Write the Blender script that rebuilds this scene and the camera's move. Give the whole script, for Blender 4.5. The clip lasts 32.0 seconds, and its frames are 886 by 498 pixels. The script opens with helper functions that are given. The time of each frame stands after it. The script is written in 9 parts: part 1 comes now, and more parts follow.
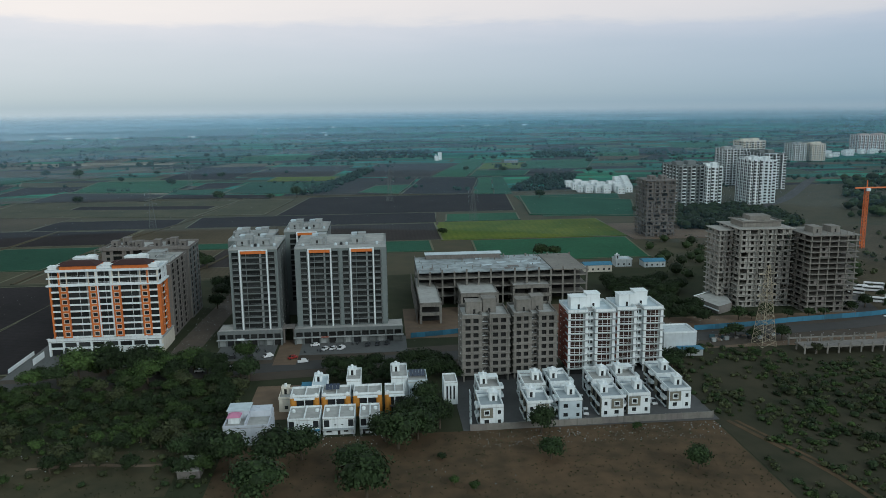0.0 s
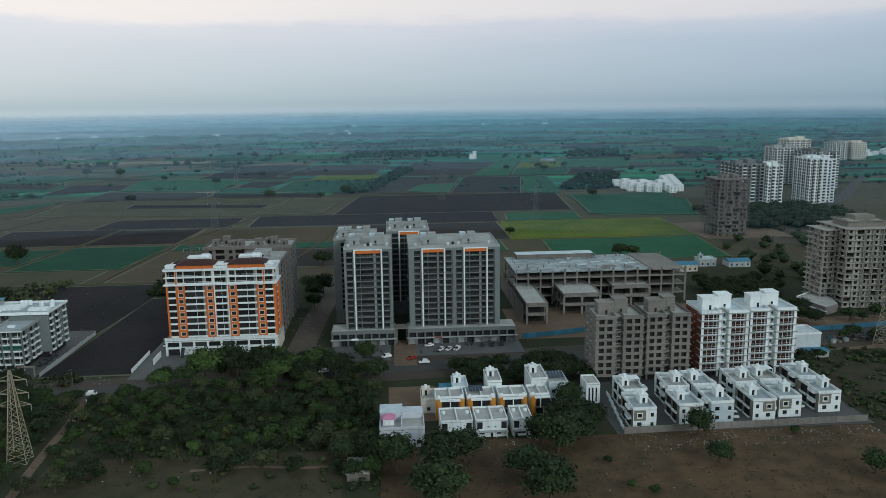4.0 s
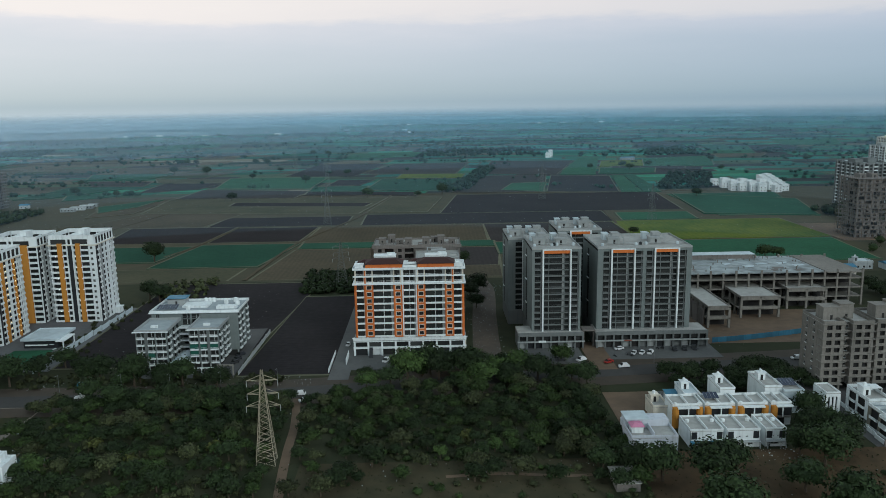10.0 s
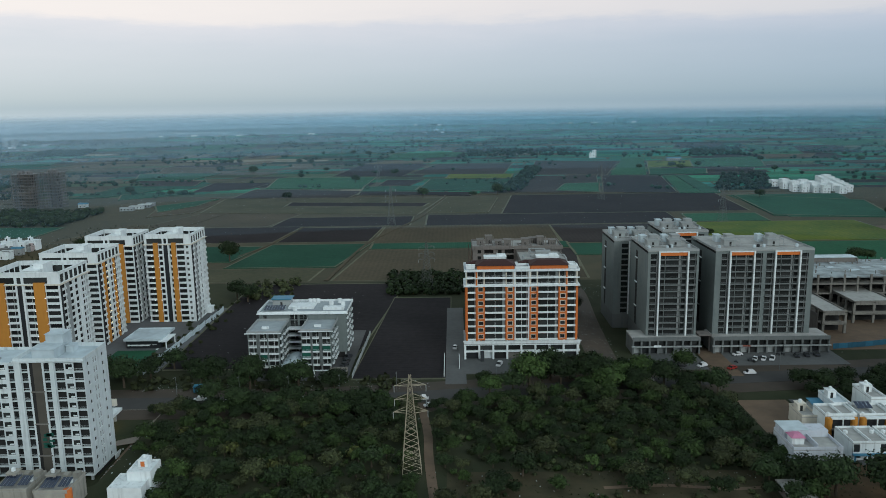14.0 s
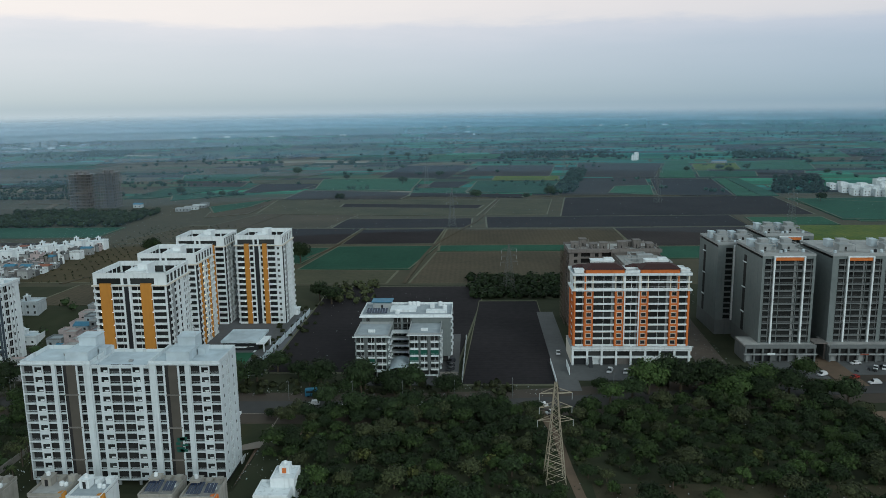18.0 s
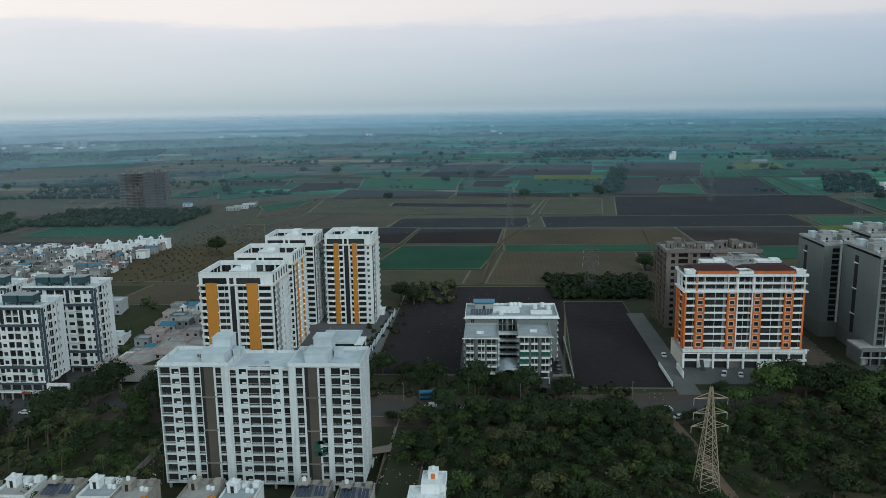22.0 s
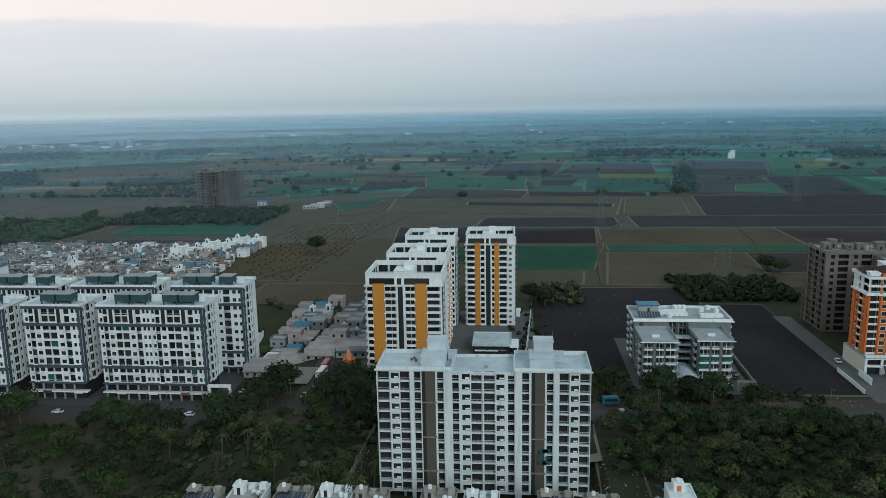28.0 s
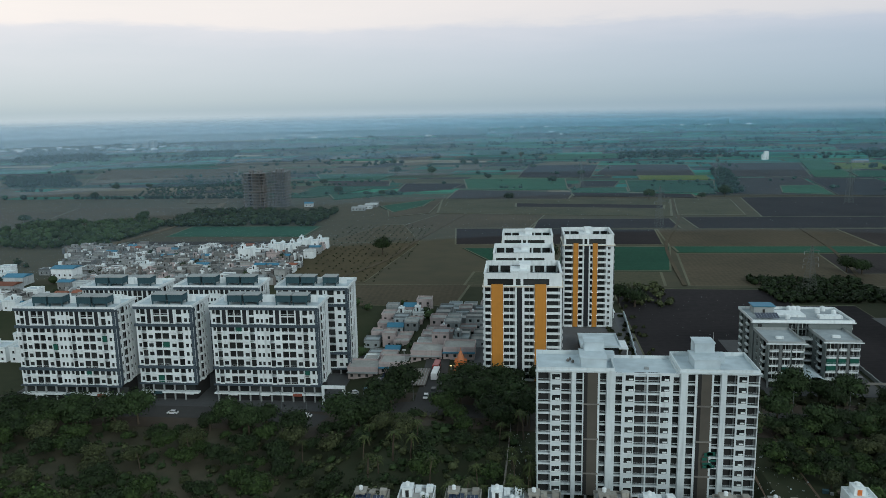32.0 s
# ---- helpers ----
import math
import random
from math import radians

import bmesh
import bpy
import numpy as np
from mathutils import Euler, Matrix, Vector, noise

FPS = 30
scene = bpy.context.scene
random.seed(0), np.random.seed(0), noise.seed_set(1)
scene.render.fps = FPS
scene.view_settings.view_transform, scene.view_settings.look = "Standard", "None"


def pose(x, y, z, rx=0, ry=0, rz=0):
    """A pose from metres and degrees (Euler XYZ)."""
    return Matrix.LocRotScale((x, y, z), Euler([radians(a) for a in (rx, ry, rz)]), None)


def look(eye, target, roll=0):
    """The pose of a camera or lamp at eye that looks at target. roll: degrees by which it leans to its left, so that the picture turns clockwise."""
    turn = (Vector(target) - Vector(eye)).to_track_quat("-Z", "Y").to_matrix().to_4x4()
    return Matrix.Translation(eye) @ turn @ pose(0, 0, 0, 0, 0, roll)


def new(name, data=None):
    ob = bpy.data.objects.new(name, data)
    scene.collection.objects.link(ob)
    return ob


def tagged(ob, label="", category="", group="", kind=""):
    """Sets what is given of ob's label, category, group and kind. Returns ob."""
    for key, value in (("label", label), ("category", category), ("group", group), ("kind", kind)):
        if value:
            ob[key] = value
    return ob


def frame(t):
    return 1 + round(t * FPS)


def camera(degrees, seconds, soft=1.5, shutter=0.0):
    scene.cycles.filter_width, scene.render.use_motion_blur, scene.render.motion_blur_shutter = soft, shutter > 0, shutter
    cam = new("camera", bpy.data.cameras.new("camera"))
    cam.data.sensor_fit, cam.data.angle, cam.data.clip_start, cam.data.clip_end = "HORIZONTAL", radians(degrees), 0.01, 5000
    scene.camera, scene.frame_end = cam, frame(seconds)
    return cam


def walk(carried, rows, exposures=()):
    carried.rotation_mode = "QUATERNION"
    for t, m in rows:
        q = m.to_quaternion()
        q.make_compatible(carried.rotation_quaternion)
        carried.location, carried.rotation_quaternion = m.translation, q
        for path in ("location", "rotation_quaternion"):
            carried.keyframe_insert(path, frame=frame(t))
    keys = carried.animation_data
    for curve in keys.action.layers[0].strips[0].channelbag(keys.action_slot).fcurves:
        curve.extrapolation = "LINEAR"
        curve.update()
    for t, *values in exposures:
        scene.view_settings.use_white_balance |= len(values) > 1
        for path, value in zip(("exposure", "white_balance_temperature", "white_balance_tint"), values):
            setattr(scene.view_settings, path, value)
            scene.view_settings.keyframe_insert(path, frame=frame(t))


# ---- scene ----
cam = camera(60.0, 32.0, 0.65)
PATH = [
    (0, (-5.628, 0.840, 109.108), (-4.048, 20.420, 105.378), -0.70),
    (1, (-17.292, 2.480, 109.297), (-15.732, 22.060, 105.557), -0.70),
    (2, (-29.295, 4.202, 109.428), (-27.735, 23.782, 105.678), -0.70),
    (3, (-41.365, 5.990, 109.505), (-39.905, 25.570, 105.735), -0.80),
    (3.5, (-47.303, 6.882, 109.526), (-45.903, 26.472, 105.766), -0.80),
    (5.5, (-70.945, 10.451, 109.644), (-69.935, 30.061, 105.864), -0.70),
    (6, (-76.682, 11.459, 109.648), (-75.772, 31.069, 105.868), -0.80),
    (7, (-87.721, 13.355, 109.611), (-87.001, 32.985, 105.831), -0.80),
    (8, (-98.323, 15.141, 109.590), (-97.773, 34.771, 105.820), -0.80),
    (9, (-108.740, 17.044, 109.499), (-108.350, 36.684, 105.729), -0.80),
    (10, (-119.153, 19.034, 109.332), (-118.883, 38.674, 105.552), -0.90),
    (11, (-129.490, 20.983, 109.116), (-129.340, 40.623, 105.356), -0.90),
    (12, (-139.535, 23.032, 108.886), (-139.535, 42.672, 105.126), -1.00),
    (13, (-149.036, 25.193, 108.758), (-149.186, 44.833, 104.998), -0.90),
    (14, (-158.274, 27.244, 108.661), (-158.564, 46.884, 104.901), -0.90),
    (14.5, (-162.822, 28.195, 108.620), (-163.192, 47.835, 104.860), -0.90),
    (16.5, (-181.141, 31.463, 108.341), (-181.761, 51.103, 104.611), -0.80),
    (17, (-185.690, 32.033, 108.314), (-186.390, 51.673, 104.594), -0.90),
    (18, (-194.627, 32.943, 108.219), (-195.457, 52.573, 104.519), -0.80),
    (19, (-203.486, 33.841, 108.152), (-204.416, 53.471, 104.442), -0.90),
    (20, (-212.738, 34.824, 108.077), (-213.758, 54.454, 104.377), -0.90),
    (21, (-222.529, 35.803, 107.992), (-223.659, 55.423, 104.282), -0.90),
    (22, (-232.514, 36.865, 107.849), (-233.744, 56.485, 104.139), -0.90),
    (23, (-242.346, 38.044, 107.727), (-243.656, 57.654, 104.017), -0.90),
    (24, (-252.136, 39.145, 107.614), (-253.546, 58.745, 103.894), -0.90),
    (25, (-261.794, 39.971, 107.453), (-263.314, 59.561, 103.733), -0.90),
    (25.5, (-266.628, 40.318, 107.405), (-268.208, 59.908, 103.695), -1.00),
    (27.5, (-286.168, 41.543, 107.382), (-287.958, 61.113, 103.672), -1.00),
    (28, (-291.369, 41.814, 107.367), (-293.189, 61.384, 103.647), -1.00),
    (29, (-302.107, 42.169, 107.287), (-303.987, 61.729, 103.567), -1.00),
    (30, (-312.665, 41.885, 107.116), (-314.625, 61.435, 103.406), -1.00),
    (31, (-323.297, 41.224, 106.967), (-325.297, 60.784, 103.277), -1.00),
    (32, (-334.096, 40.396, 106.859), (-336.136, 59.956, 103.199), -1.10),
]
walk(cam, [(t, look(eye, target, roll)) for t, eye, target, roll in PATH])


K = 1.12  # metres per unit of the plan below
SKY = 0.92

# ---- world, sun ----
world = bpy.data.worlds.new("dusk_sky")
scene.world = world
world.use_nodes = True
wn, wl = world.node_tree.nodes, world.node_tree.links
wbg = wn["Background"]
wtc = wn.new("ShaderNodeTexCoord")
wsep = wn.new("ShaderNodeSeparateXYZ")
wl.new(wtc.outputs["Generated"], wsep.inputs[0])
wmap = wn.new("ShaderNodeMapping")
wmap.inputs["Scale"].default_value = (1.6, 1.6, 9.0)
wl.new(wtc.outputs["Generated"], wmap.inputs[0])
wno = wn.new("ShaderNodeTexNoise")
wno.inputs["Scale"].default_value, wno.inputs["Detail"].default_value, wno.inputs["Roughness"].default_value = 2.2, 6, 0.6
wl.new(wmap.outputs[0], wno.inputs["Vector"])
wadd = wn.new("ShaderNodeMath")
wadd.operation = "MULTIPLY_ADD"
wadd.inputs[1].default_value, wadd.inputs[2].default_value = 0.07, -0.035
wl.new(wno.outputs["Fac"], wadd.inputs[0])
wsum = wn.new("ShaderNodeMath")
wl.new(wsep.outputs["Z"], wsum.inputs[0])
wlow = wn.new("ShaderNodeMapRange")
wlow.inputs[1].default_value, wlow.inputs[2].default_value = 0.0, 0.11
wl.new(wsep.outputs["Z"], wlow.inputs[0])
wsoft = wn.new("ShaderNodeMath")
wsoft.operation = "MULTIPLY"
wl.new(wadd.outputs[0], wsoft.inputs[0])
wl.new(wlow.outputs[0], wsoft.inputs[1])
wl.new(wsoft.outputs[0], wsum.inputs[1])
wramp = wn.new("ShaderNodeValToRGB")
wl.new(wsum.outputs[0], wramp.inputs[0])
ce = wramp.color_ramp.elements
ce[0].position, ce[0].color = 0.0, (0.41, 0.53, 0.61, 1)
ce[1].position, ce[1].color = 1.0, (0.40, 0.52, 0.58, 1)
for p_, c_ in ((0.012, (0.475, 0.585, 0.655)), (0.034, (0.545, 0.64, 0.72)), (0.07, (0.635, 0.70, 0.785)), (0.094, (0.735, 0.765, 0.84)), (0.104, (0.90, 0.87, 0.875)), (0.155, (0.985, 0.935, 0.915)), (0.21, (0.98, 1.03, 1.05)), (0.4, (0.52, 0.65, 0.71))):
    e_ = ce.new(p_)
    e_.color = (*c_, 1)
wsky = wn.new("ShaderNodeTexSky")
wsky.sky_type, wsky.sun_disc = "NISHITA", False
wsky.sun_elevation, wsky.sun_rotation = radians(24), radians(140)
wsc = wn.new("ShaderNodeMixRGB")
wsc.blend_type, wsc.inputs[0].default_value, wsc.inputs[2].default_value = "MULTIPLY", 1, (0.1, 0.1, 0.1, 1)
wl.new(wsky.outputs[0], wsc.inputs[1])
wmix = wn.new("ShaderNodeMixRGB")
wmix.inputs[0].default_value = 0.06
wl.new(wramp.outputs[0], wmix.inputs[1])
wl.new(wsc.outputs[0], wmix.inputs[2])
# the sky is paler and warmer to the west, bluer and darker to the east, most of all low down
weast = wn.new("ShaderNodeMapRange")
weast.inputs[1].default_value, weast.inputs[2].default_value = -0.55, 0.55
wl.new(wsep.outputs["X"], weast.inputs[0])
whigh = wn.new("ShaderNodeMapRange")
whigh.inputs[1].default_value, whigh.inputs[2].default_value = 0.07, 0.14
wl.new(wsep.outputs["Z"], whigh.inputs[0])
wtints = []
for west_, east_ in (((1.24, 1.17, 1.11), (0.72, 0.81, 0.88)), ((1.10, 1.08, 1.04), (0.90, 0.90, 0.94))):
    wt = wn.new("ShaderNodeMixRGB")
    wt.inputs[1].default_value, wt.inputs[2].default_value = (*west_, 1), (*east_, 1)
    wl.new(weast.outputs[0], wt.inputs[0])
    wtints.append(wt)
wtilt = wn.new("ShaderNodeMixRGB")
wl.new(whigh.outputs[0], wtilt.inputs[0])
wl.new(wtints[0].outputs[0], wtilt.inputs[1])
wl.new(wtints[1].outputs[0], wtilt.inputs[2])
wlit = wn.new("ShaderNodeMixRGB")
wlit.blend_type, wlit.inputs[0].default_value = "MULTIPLY", 1
wl.new(wmix.outputs[0], wlit.inputs[1])
wl.new(wtilt.outputs[0], wlit.inputs[2])
wl.new(wlit.outputs[0], wbg.inputs[0])
wbg.inputs[1].default_value = SKY
sun = new("sun", bpy.data.lights.new("sun", "SUN"))
sun.data.energy, sun.data.angle, sun.data.color = 1.25, radians(22), (0.90, 1.0, 0.99)
sun.matrix_world = look((120, -190, 105), (0, 0, 0))


# ---- materials ----
def mat(name, col, col2=None, rough=0.85, scale=0.6, big=0.06, streak=0.0, bump=0.0, metal=0.0, spec=0.3, rand=0.0, var=0.5):
    """Two colours mixed by fine and broad noise, with optional vertical weather streaks and a random shade for each object."""
    m = bpy.data.materials.new(name)
    m.use_nodes = True
    n, l = m.node_tree.nodes, m.node_tree.links
    b = n["Principled BSDF"]
    b.inputs["Roughness"].default_value, b.inputs["Metallic"].default_value = rough, metal
    b.inputs["Specular IOR Level"].default_value = spec
    col2 = col2 or tuple(c * 0.72 for c in col)
    g = n.new("ShaderNodeNewGeometry")

    def tex(s, detail=4):
        t = n.new("ShaderNodeTexNoise")
        t.inputs["Detail"].default_value = detail
        mp = n.new("ShaderNodeMapping")
        mp.inputs["Scale"].default_value = s if isinstance(s, tuple) else (s, s, s)
        l.new(g.outputs["Position"], mp.inputs[0])
        l.new(mp.outputs[0], t.inputs["Vector"])
        t.inputs["Scale"].default_value = 1
        return t

    def ramp(src, a, c):
        r = n.new("ShaderNodeMapRange")
        r.inputs[1].default_value, r.inputs[2].default_value = a, c
        l.new(src, r.inputs[0])
        return r.outputs[0]

    def mix(f, a, c, mode="MIX"):
        x = n.new("ShaderNodeMixRGB")
        x.blend_type = mode
        for i, v in enumerate((f, a, c)):
            if isinstance(v, (int, float)):
                x.inputs[i].default_value = v
            elif isinstance(v, tuple):
                x.inputs[i].default_value = (*v, 1)
            else:
                l.new(v, x.inputs[i])
        return x.outputs[0]

    fine, broad = tex(scale), tex(big, 3)
    fac = n.new("ShaderNodeMath")
    l.new(ramp(fine.outputs["Fac"], 0.5 - var / 2, 0.5 + var / 2), fac.inputs[0])
    l.new(ramp(broad.outputs["Fac"], 0.3, 0.7), fac.inputs[1])
    half = n.new("ShaderNodeMath")
    half.operation = "MULTIPLY"
    half.inputs[1].default_value = 0.5
    l.new(fac.outputs[0], half.inputs[0])
    c = mix(half.outputs[0], col, col2)
    if streak:
        st = tex((0.9, 0.9, 0.07), 5)
        c = mix(ramp(st.outputs["Fac"], 0.55, 0.8), c, mix(1.0, c, (1 - streak,) * 3, "MULTIPLY"))
    if rand:
        oi = n.new("ShaderNodeObjectInfo")
        hs = n.new("ShaderNodeHueSaturation")
        l.new(ramp(oi.outputs["Random"], 0, 1), hs.inputs["Value"])
        n[hs.inputs["Value"].links[0].from_node.name].inputs[3].default_value = 1 - rand
        n[hs.inputs["Value"].links[0].from_node.name].inputs[4].default_value = 1 + rand
        l.new(c, hs.inputs["Color"])
        c = hs.outputs[0]
    l.new(c, b.inputs["Base Color"])
    if bump:
        bp = n.new("ShaderNodeBump")
        bp.inputs["Strength"].default_value, bp.inputs["Distance"].default_value = 0.6, bump
        l.new(fine.outputs["Fac"], bp.inputs["Height"])
        l.new(bp.outputs[0], b.inputs["Normal"])
    return m


WHITE = mat("white_paint", (0.77, 0.82, 0.83), (0.57, 0.615, 0.625), streak=0.35)
SLABW = mat("blue_white_paint", (0.64, 0.705, 0.725), (0.48, 0.535, 0.55), streak=0.35)
CREAM = mat("cream_paint", (0.70, 0.66, 0.57), (0.54, 0.50, 0.43), streak=0.3)
ROOFW = mat("pale_roof_coating", (0.56, 0.65, 0.69), (0.34, 0.40, 0.43), scale=0.35, big=0.12)
ROOFB = mat("blue_grey_roof", (0.36, 0.41, 0.43), (0.24, 0.27, 0.285), scale=0.5, big=0.15)
ROOFG = mat("weathered_roof_screed", (0.42, 0.42, 0.40), (0.24, 0.24, 0.23), scale=0.5, big=0.15)
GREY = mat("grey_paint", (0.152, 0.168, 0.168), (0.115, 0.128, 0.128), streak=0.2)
PALEG = mat("pale_grey_paint", (0.33, 0.355, 0.355), (0.26, 0.28, 0.28), streak=0.2)
ORANGE = mat("orange_paint", (0.62, 0.175, 0.045), (0.50, 0.135, 0.035), streak=0.2)
OCHRE = mat("ochre_paint", (0.53, 0.230, 0.040), (0.43, 0.185, 0.034), streak=0.15)
MAROON = mat("maroon_roof_tile", (0.055, 0.023, 0.021), (0.036, 0.017, 0.016), scale=2.0)
REDB = mat("brick_red_paint", (0.26, 0.075, 0.05), (0.20, 0.06, 0.04), streak=0.2)
NAVY = mat("slate_blue_paint", (0.060, 0.085, 0.105), (0.045, 0.062, 0.078), streak=0.15)
TEAL = mat("teal_blue_tank_paint", (0.034, 0.078, 0.094), (0.026, 0.058, 0.07), streak=0.3)
PINK = mat("faded_pink_paint", (0.46, 0.385, 0.375), (0.33, 0.28, 0.275), streak=0.35, rand=0.15)
MIXW = mat("mixed_house_paint", (0.38, 0.42, 0.43), (0.24, 0.265, 0.275), streak=0.45, rand=0.45)
CONC = mat("raw_concrete", (0.235, 0.222, 0.200), (0.125, 0.120, 0.108), streak=0.4, scale=0.8)
CONCD = mat("aged_brown_concrete", (0.20, 0.185, 0.17), (0.12, 0.11, 0.105), streak=0.4, scale=0.8)
BROWNG = mat("brown_tinted_glazing", (0.050, 0.026, 0.020), (0.026, 0.015, 0.013), rough=0.4, spec=0.12)
WORN = mat("weathered_cream_paint", (0.36, 0.345, 0.30), (0.20, 0.195, 0.175), streak=0.5, rand=0.2)
# near-black base colour carries the shade inside bare rooms
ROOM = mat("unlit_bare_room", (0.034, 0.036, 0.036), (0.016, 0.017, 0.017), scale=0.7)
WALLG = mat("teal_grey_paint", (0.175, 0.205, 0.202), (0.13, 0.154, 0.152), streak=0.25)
PYLON = mat("weathered_pylon_steel", (0.13, 0.14, 0.13), (0.09, 0.095, 0.09), rough=0.7)
SLATEP = mat("brown_grey_panel", (0.092, 0.084, 0.070), (0.068, 0.062, 0.053), scale=0.5)
DARKP = mat("charcoal_panel", (0.022, 0.026, 0.030), (0.016, 0.018, 0.02), rough=0.5)
SHELF = mat("black_window_frame", (0.020, 0.023, 0.026), (0.014, 0.016, 0.018), rough=0.5)
# shade of interiors and openings put into the colour; doors use it too
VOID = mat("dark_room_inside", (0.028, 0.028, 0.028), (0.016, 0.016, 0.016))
GLASS = mat("window_glass", (0.018, 0.022, 0.024), (0.04, 0.042, 0.04), rough=0.25, spec=0.18, scale=0.25, rand=0.5)
ALU = mat("aluminium_frame", (0.42, 0.43, 0.43), rough=0.45, metal=0.3)
STEEL = mat("galvanised_steel", (0.36, 0.33, 0.25), (0.26, 0.22, 0.16), rough=0.6, metal=0.3, scale=1.5)
RUST = mat("rusty_scaffold", (0.15, 0.115, 0.09), (0.11, 0.085, 0.065), rough=0.8)
CRANE = mat("orange_crane_paint", (0.72, 0.16, 0.03), (0.6, 0.13, 0.03), rough=0.5)
GREENN = mat("green_shade_net", (0.012, 0.10, 0.075), (0.010, 0.075, 0.055))
BLUES = mat("blue_metal_sheet", (0.035, 0.19, 0.30), (0.03, 0.14, 0.22), rough=0.5, streak=0.3)
BLUEF = mat("faded_blue_fence_sheet", (0.035, 0.16, 0.25), (0.03, 0.11, 0.17), rough=0.6, streak=0.4, rand=0.25)
SOLAR = mat("solar_cells", (0.014, 0.028, 0.060), (0.010, 0.018, 0.04), rough=0.15, spec=0.6)
REDT = mat("red_clay_roof", (0.27, 0.10, 0.065), (0.2, 0.08, 0.05), scale=1.2, rand=0.3)
ASPH = mat("asphalt", (0.060, 0.058, 0.056), (0.042, 0.041, 0.040), scale=0.3, big=0.03, rough=0.9)
PAVE = mat("grey_paving", (0.115, 0.118, 0.118), (0.075, 0.078, 0.078), scale=0.5, big=0.06)
DIRT = mat("dry_dirt_road", (0.165, 0.112, 0.074), (0.088, 0.063, 0.045), scale=0.25, big=0.05, bump=0.2)
SOILB = mat("bare_brown_soil", (0.122, 0.079, 0.048), (0.044, 0.037, 0.024), scale=0.16, big=0.03, bump=0.3, var=0.35, spec=0.05)
BRASS = mat("lamp_glow", (0.9, 0.6, 0.25))
RUBBER = mat("black_rubber", (0.02, 0.02, 0.02))
CARW = mat("white_car_paint", (0.72, 0.73, 0.74), rough=0.3, spec=0.5)
CARD = mat("dark_car_paint", (0.035, 0.038, 0.045), rough=0.3, spec=0.5)
CARR = mat("red_car_paint", (0.30, 0.025, 0.02), rough=0.3, spec=0.5)
BARK = mat("tree_bark", (0.085, 0.065, 0.045), (0.05, 0.04, 0.03), scale=2)


def island_shade(m, low, high):
    """Gives every loose piece of a joined mesh a shade of its own."""
    n, l = m.node_tree.nodes, m.node_tree.links
    q = n["Principled BSDF"]
    g, r, h = n.new("ShaderNodeNewGeometry"), n.new("ShaderNodeMapRange"), n.new("ShaderNodeHueSaturation")
    r.inputs[3].default_value, r.inputs[4].default_value = low, high
    l.new(g.outputs["Random Per Island"], r.inputs[0])
    l.new(r.outputs[0], h.inputs["Value"])
    l.new(q.inputs["Base Color"].links[0].from_socket, h.inputs["Color"])
    l.new(h.outputs[0], q.inputs["Base Color"])
    return m


def leafy(name, a, b, rand=0.35):
    """Leaf material: two greens by leaf clump, a shade of its own for each tree."""
    m = mat(name, a, b, rough=0.7, scale=0.9, big=0.25, rand=rand, spec=0.15)
    return island_shade(m, 0.5, 1.6)


LEAF = leafy("dark_green_leaves", (0.0250, 0.0420, 0.0150), (0.0130, 0.0240, 0.0095))
LEAF2 = leafy("fresh_green_leaves", (0.0410, 0.0690, 0.0190), (0.0215, 0.0400, 0.0125))
LEAF3 = leafy("olive_scrub_leaves", (0.050, 0.058, 0.025), (0.027, 0.035, 0.016))
LEAF4 = leafy("yellow_green_leaves", (0.066, 0.0726, 0.0198), (0.0374, 0.0462, 0.0154))
LEAF5 = leafy("far_tree_leaves", (0.017, 0.038, 0.026), (0.012, 0.026, 0.018), 0.2)
FROND = leafy("palm_fronds", (0.052, 0.066, 0.022), (0.026, 0.038, 0.013))


def glow(name, col, power):
    m = bpy.data.materials.new(name)
    m.use_nodes = True
    b = m.node_tree.nodes["Principled BSDF"]
    b.inputs["Base Color"].default_value = (*col, 1)
    b.inputs["Emission Color"].default_value = (*col, 1)
    b.inputs["Emission Strength"].default_value = power
    return m


LAMPG = glow("lit_bulb", (1.0, 0.72, 0.35), 1.7)
LAMPW = glow("lit_white_lamp", (0.95, 0.97, 1.0), 0.9)


def smooth(t):
    t = min(1.0, max(0.0, t))
    return t * t * (3 - 2 * t)


def lay(x, y):
    """Height of the land: it falls away by 9 units towards the white banded blocks, and dips under the white slab block."""
    dip = smooth((x + 302) / 5) * smooth((-236 - x) / 4) * smooth((y - 207) / 5) * smooth((239 - y) / 5)
    return -9.0 * smooth((-332 - x) / 32) * (1 - smooth((y - 348) / 46)) - 4.0 * dip


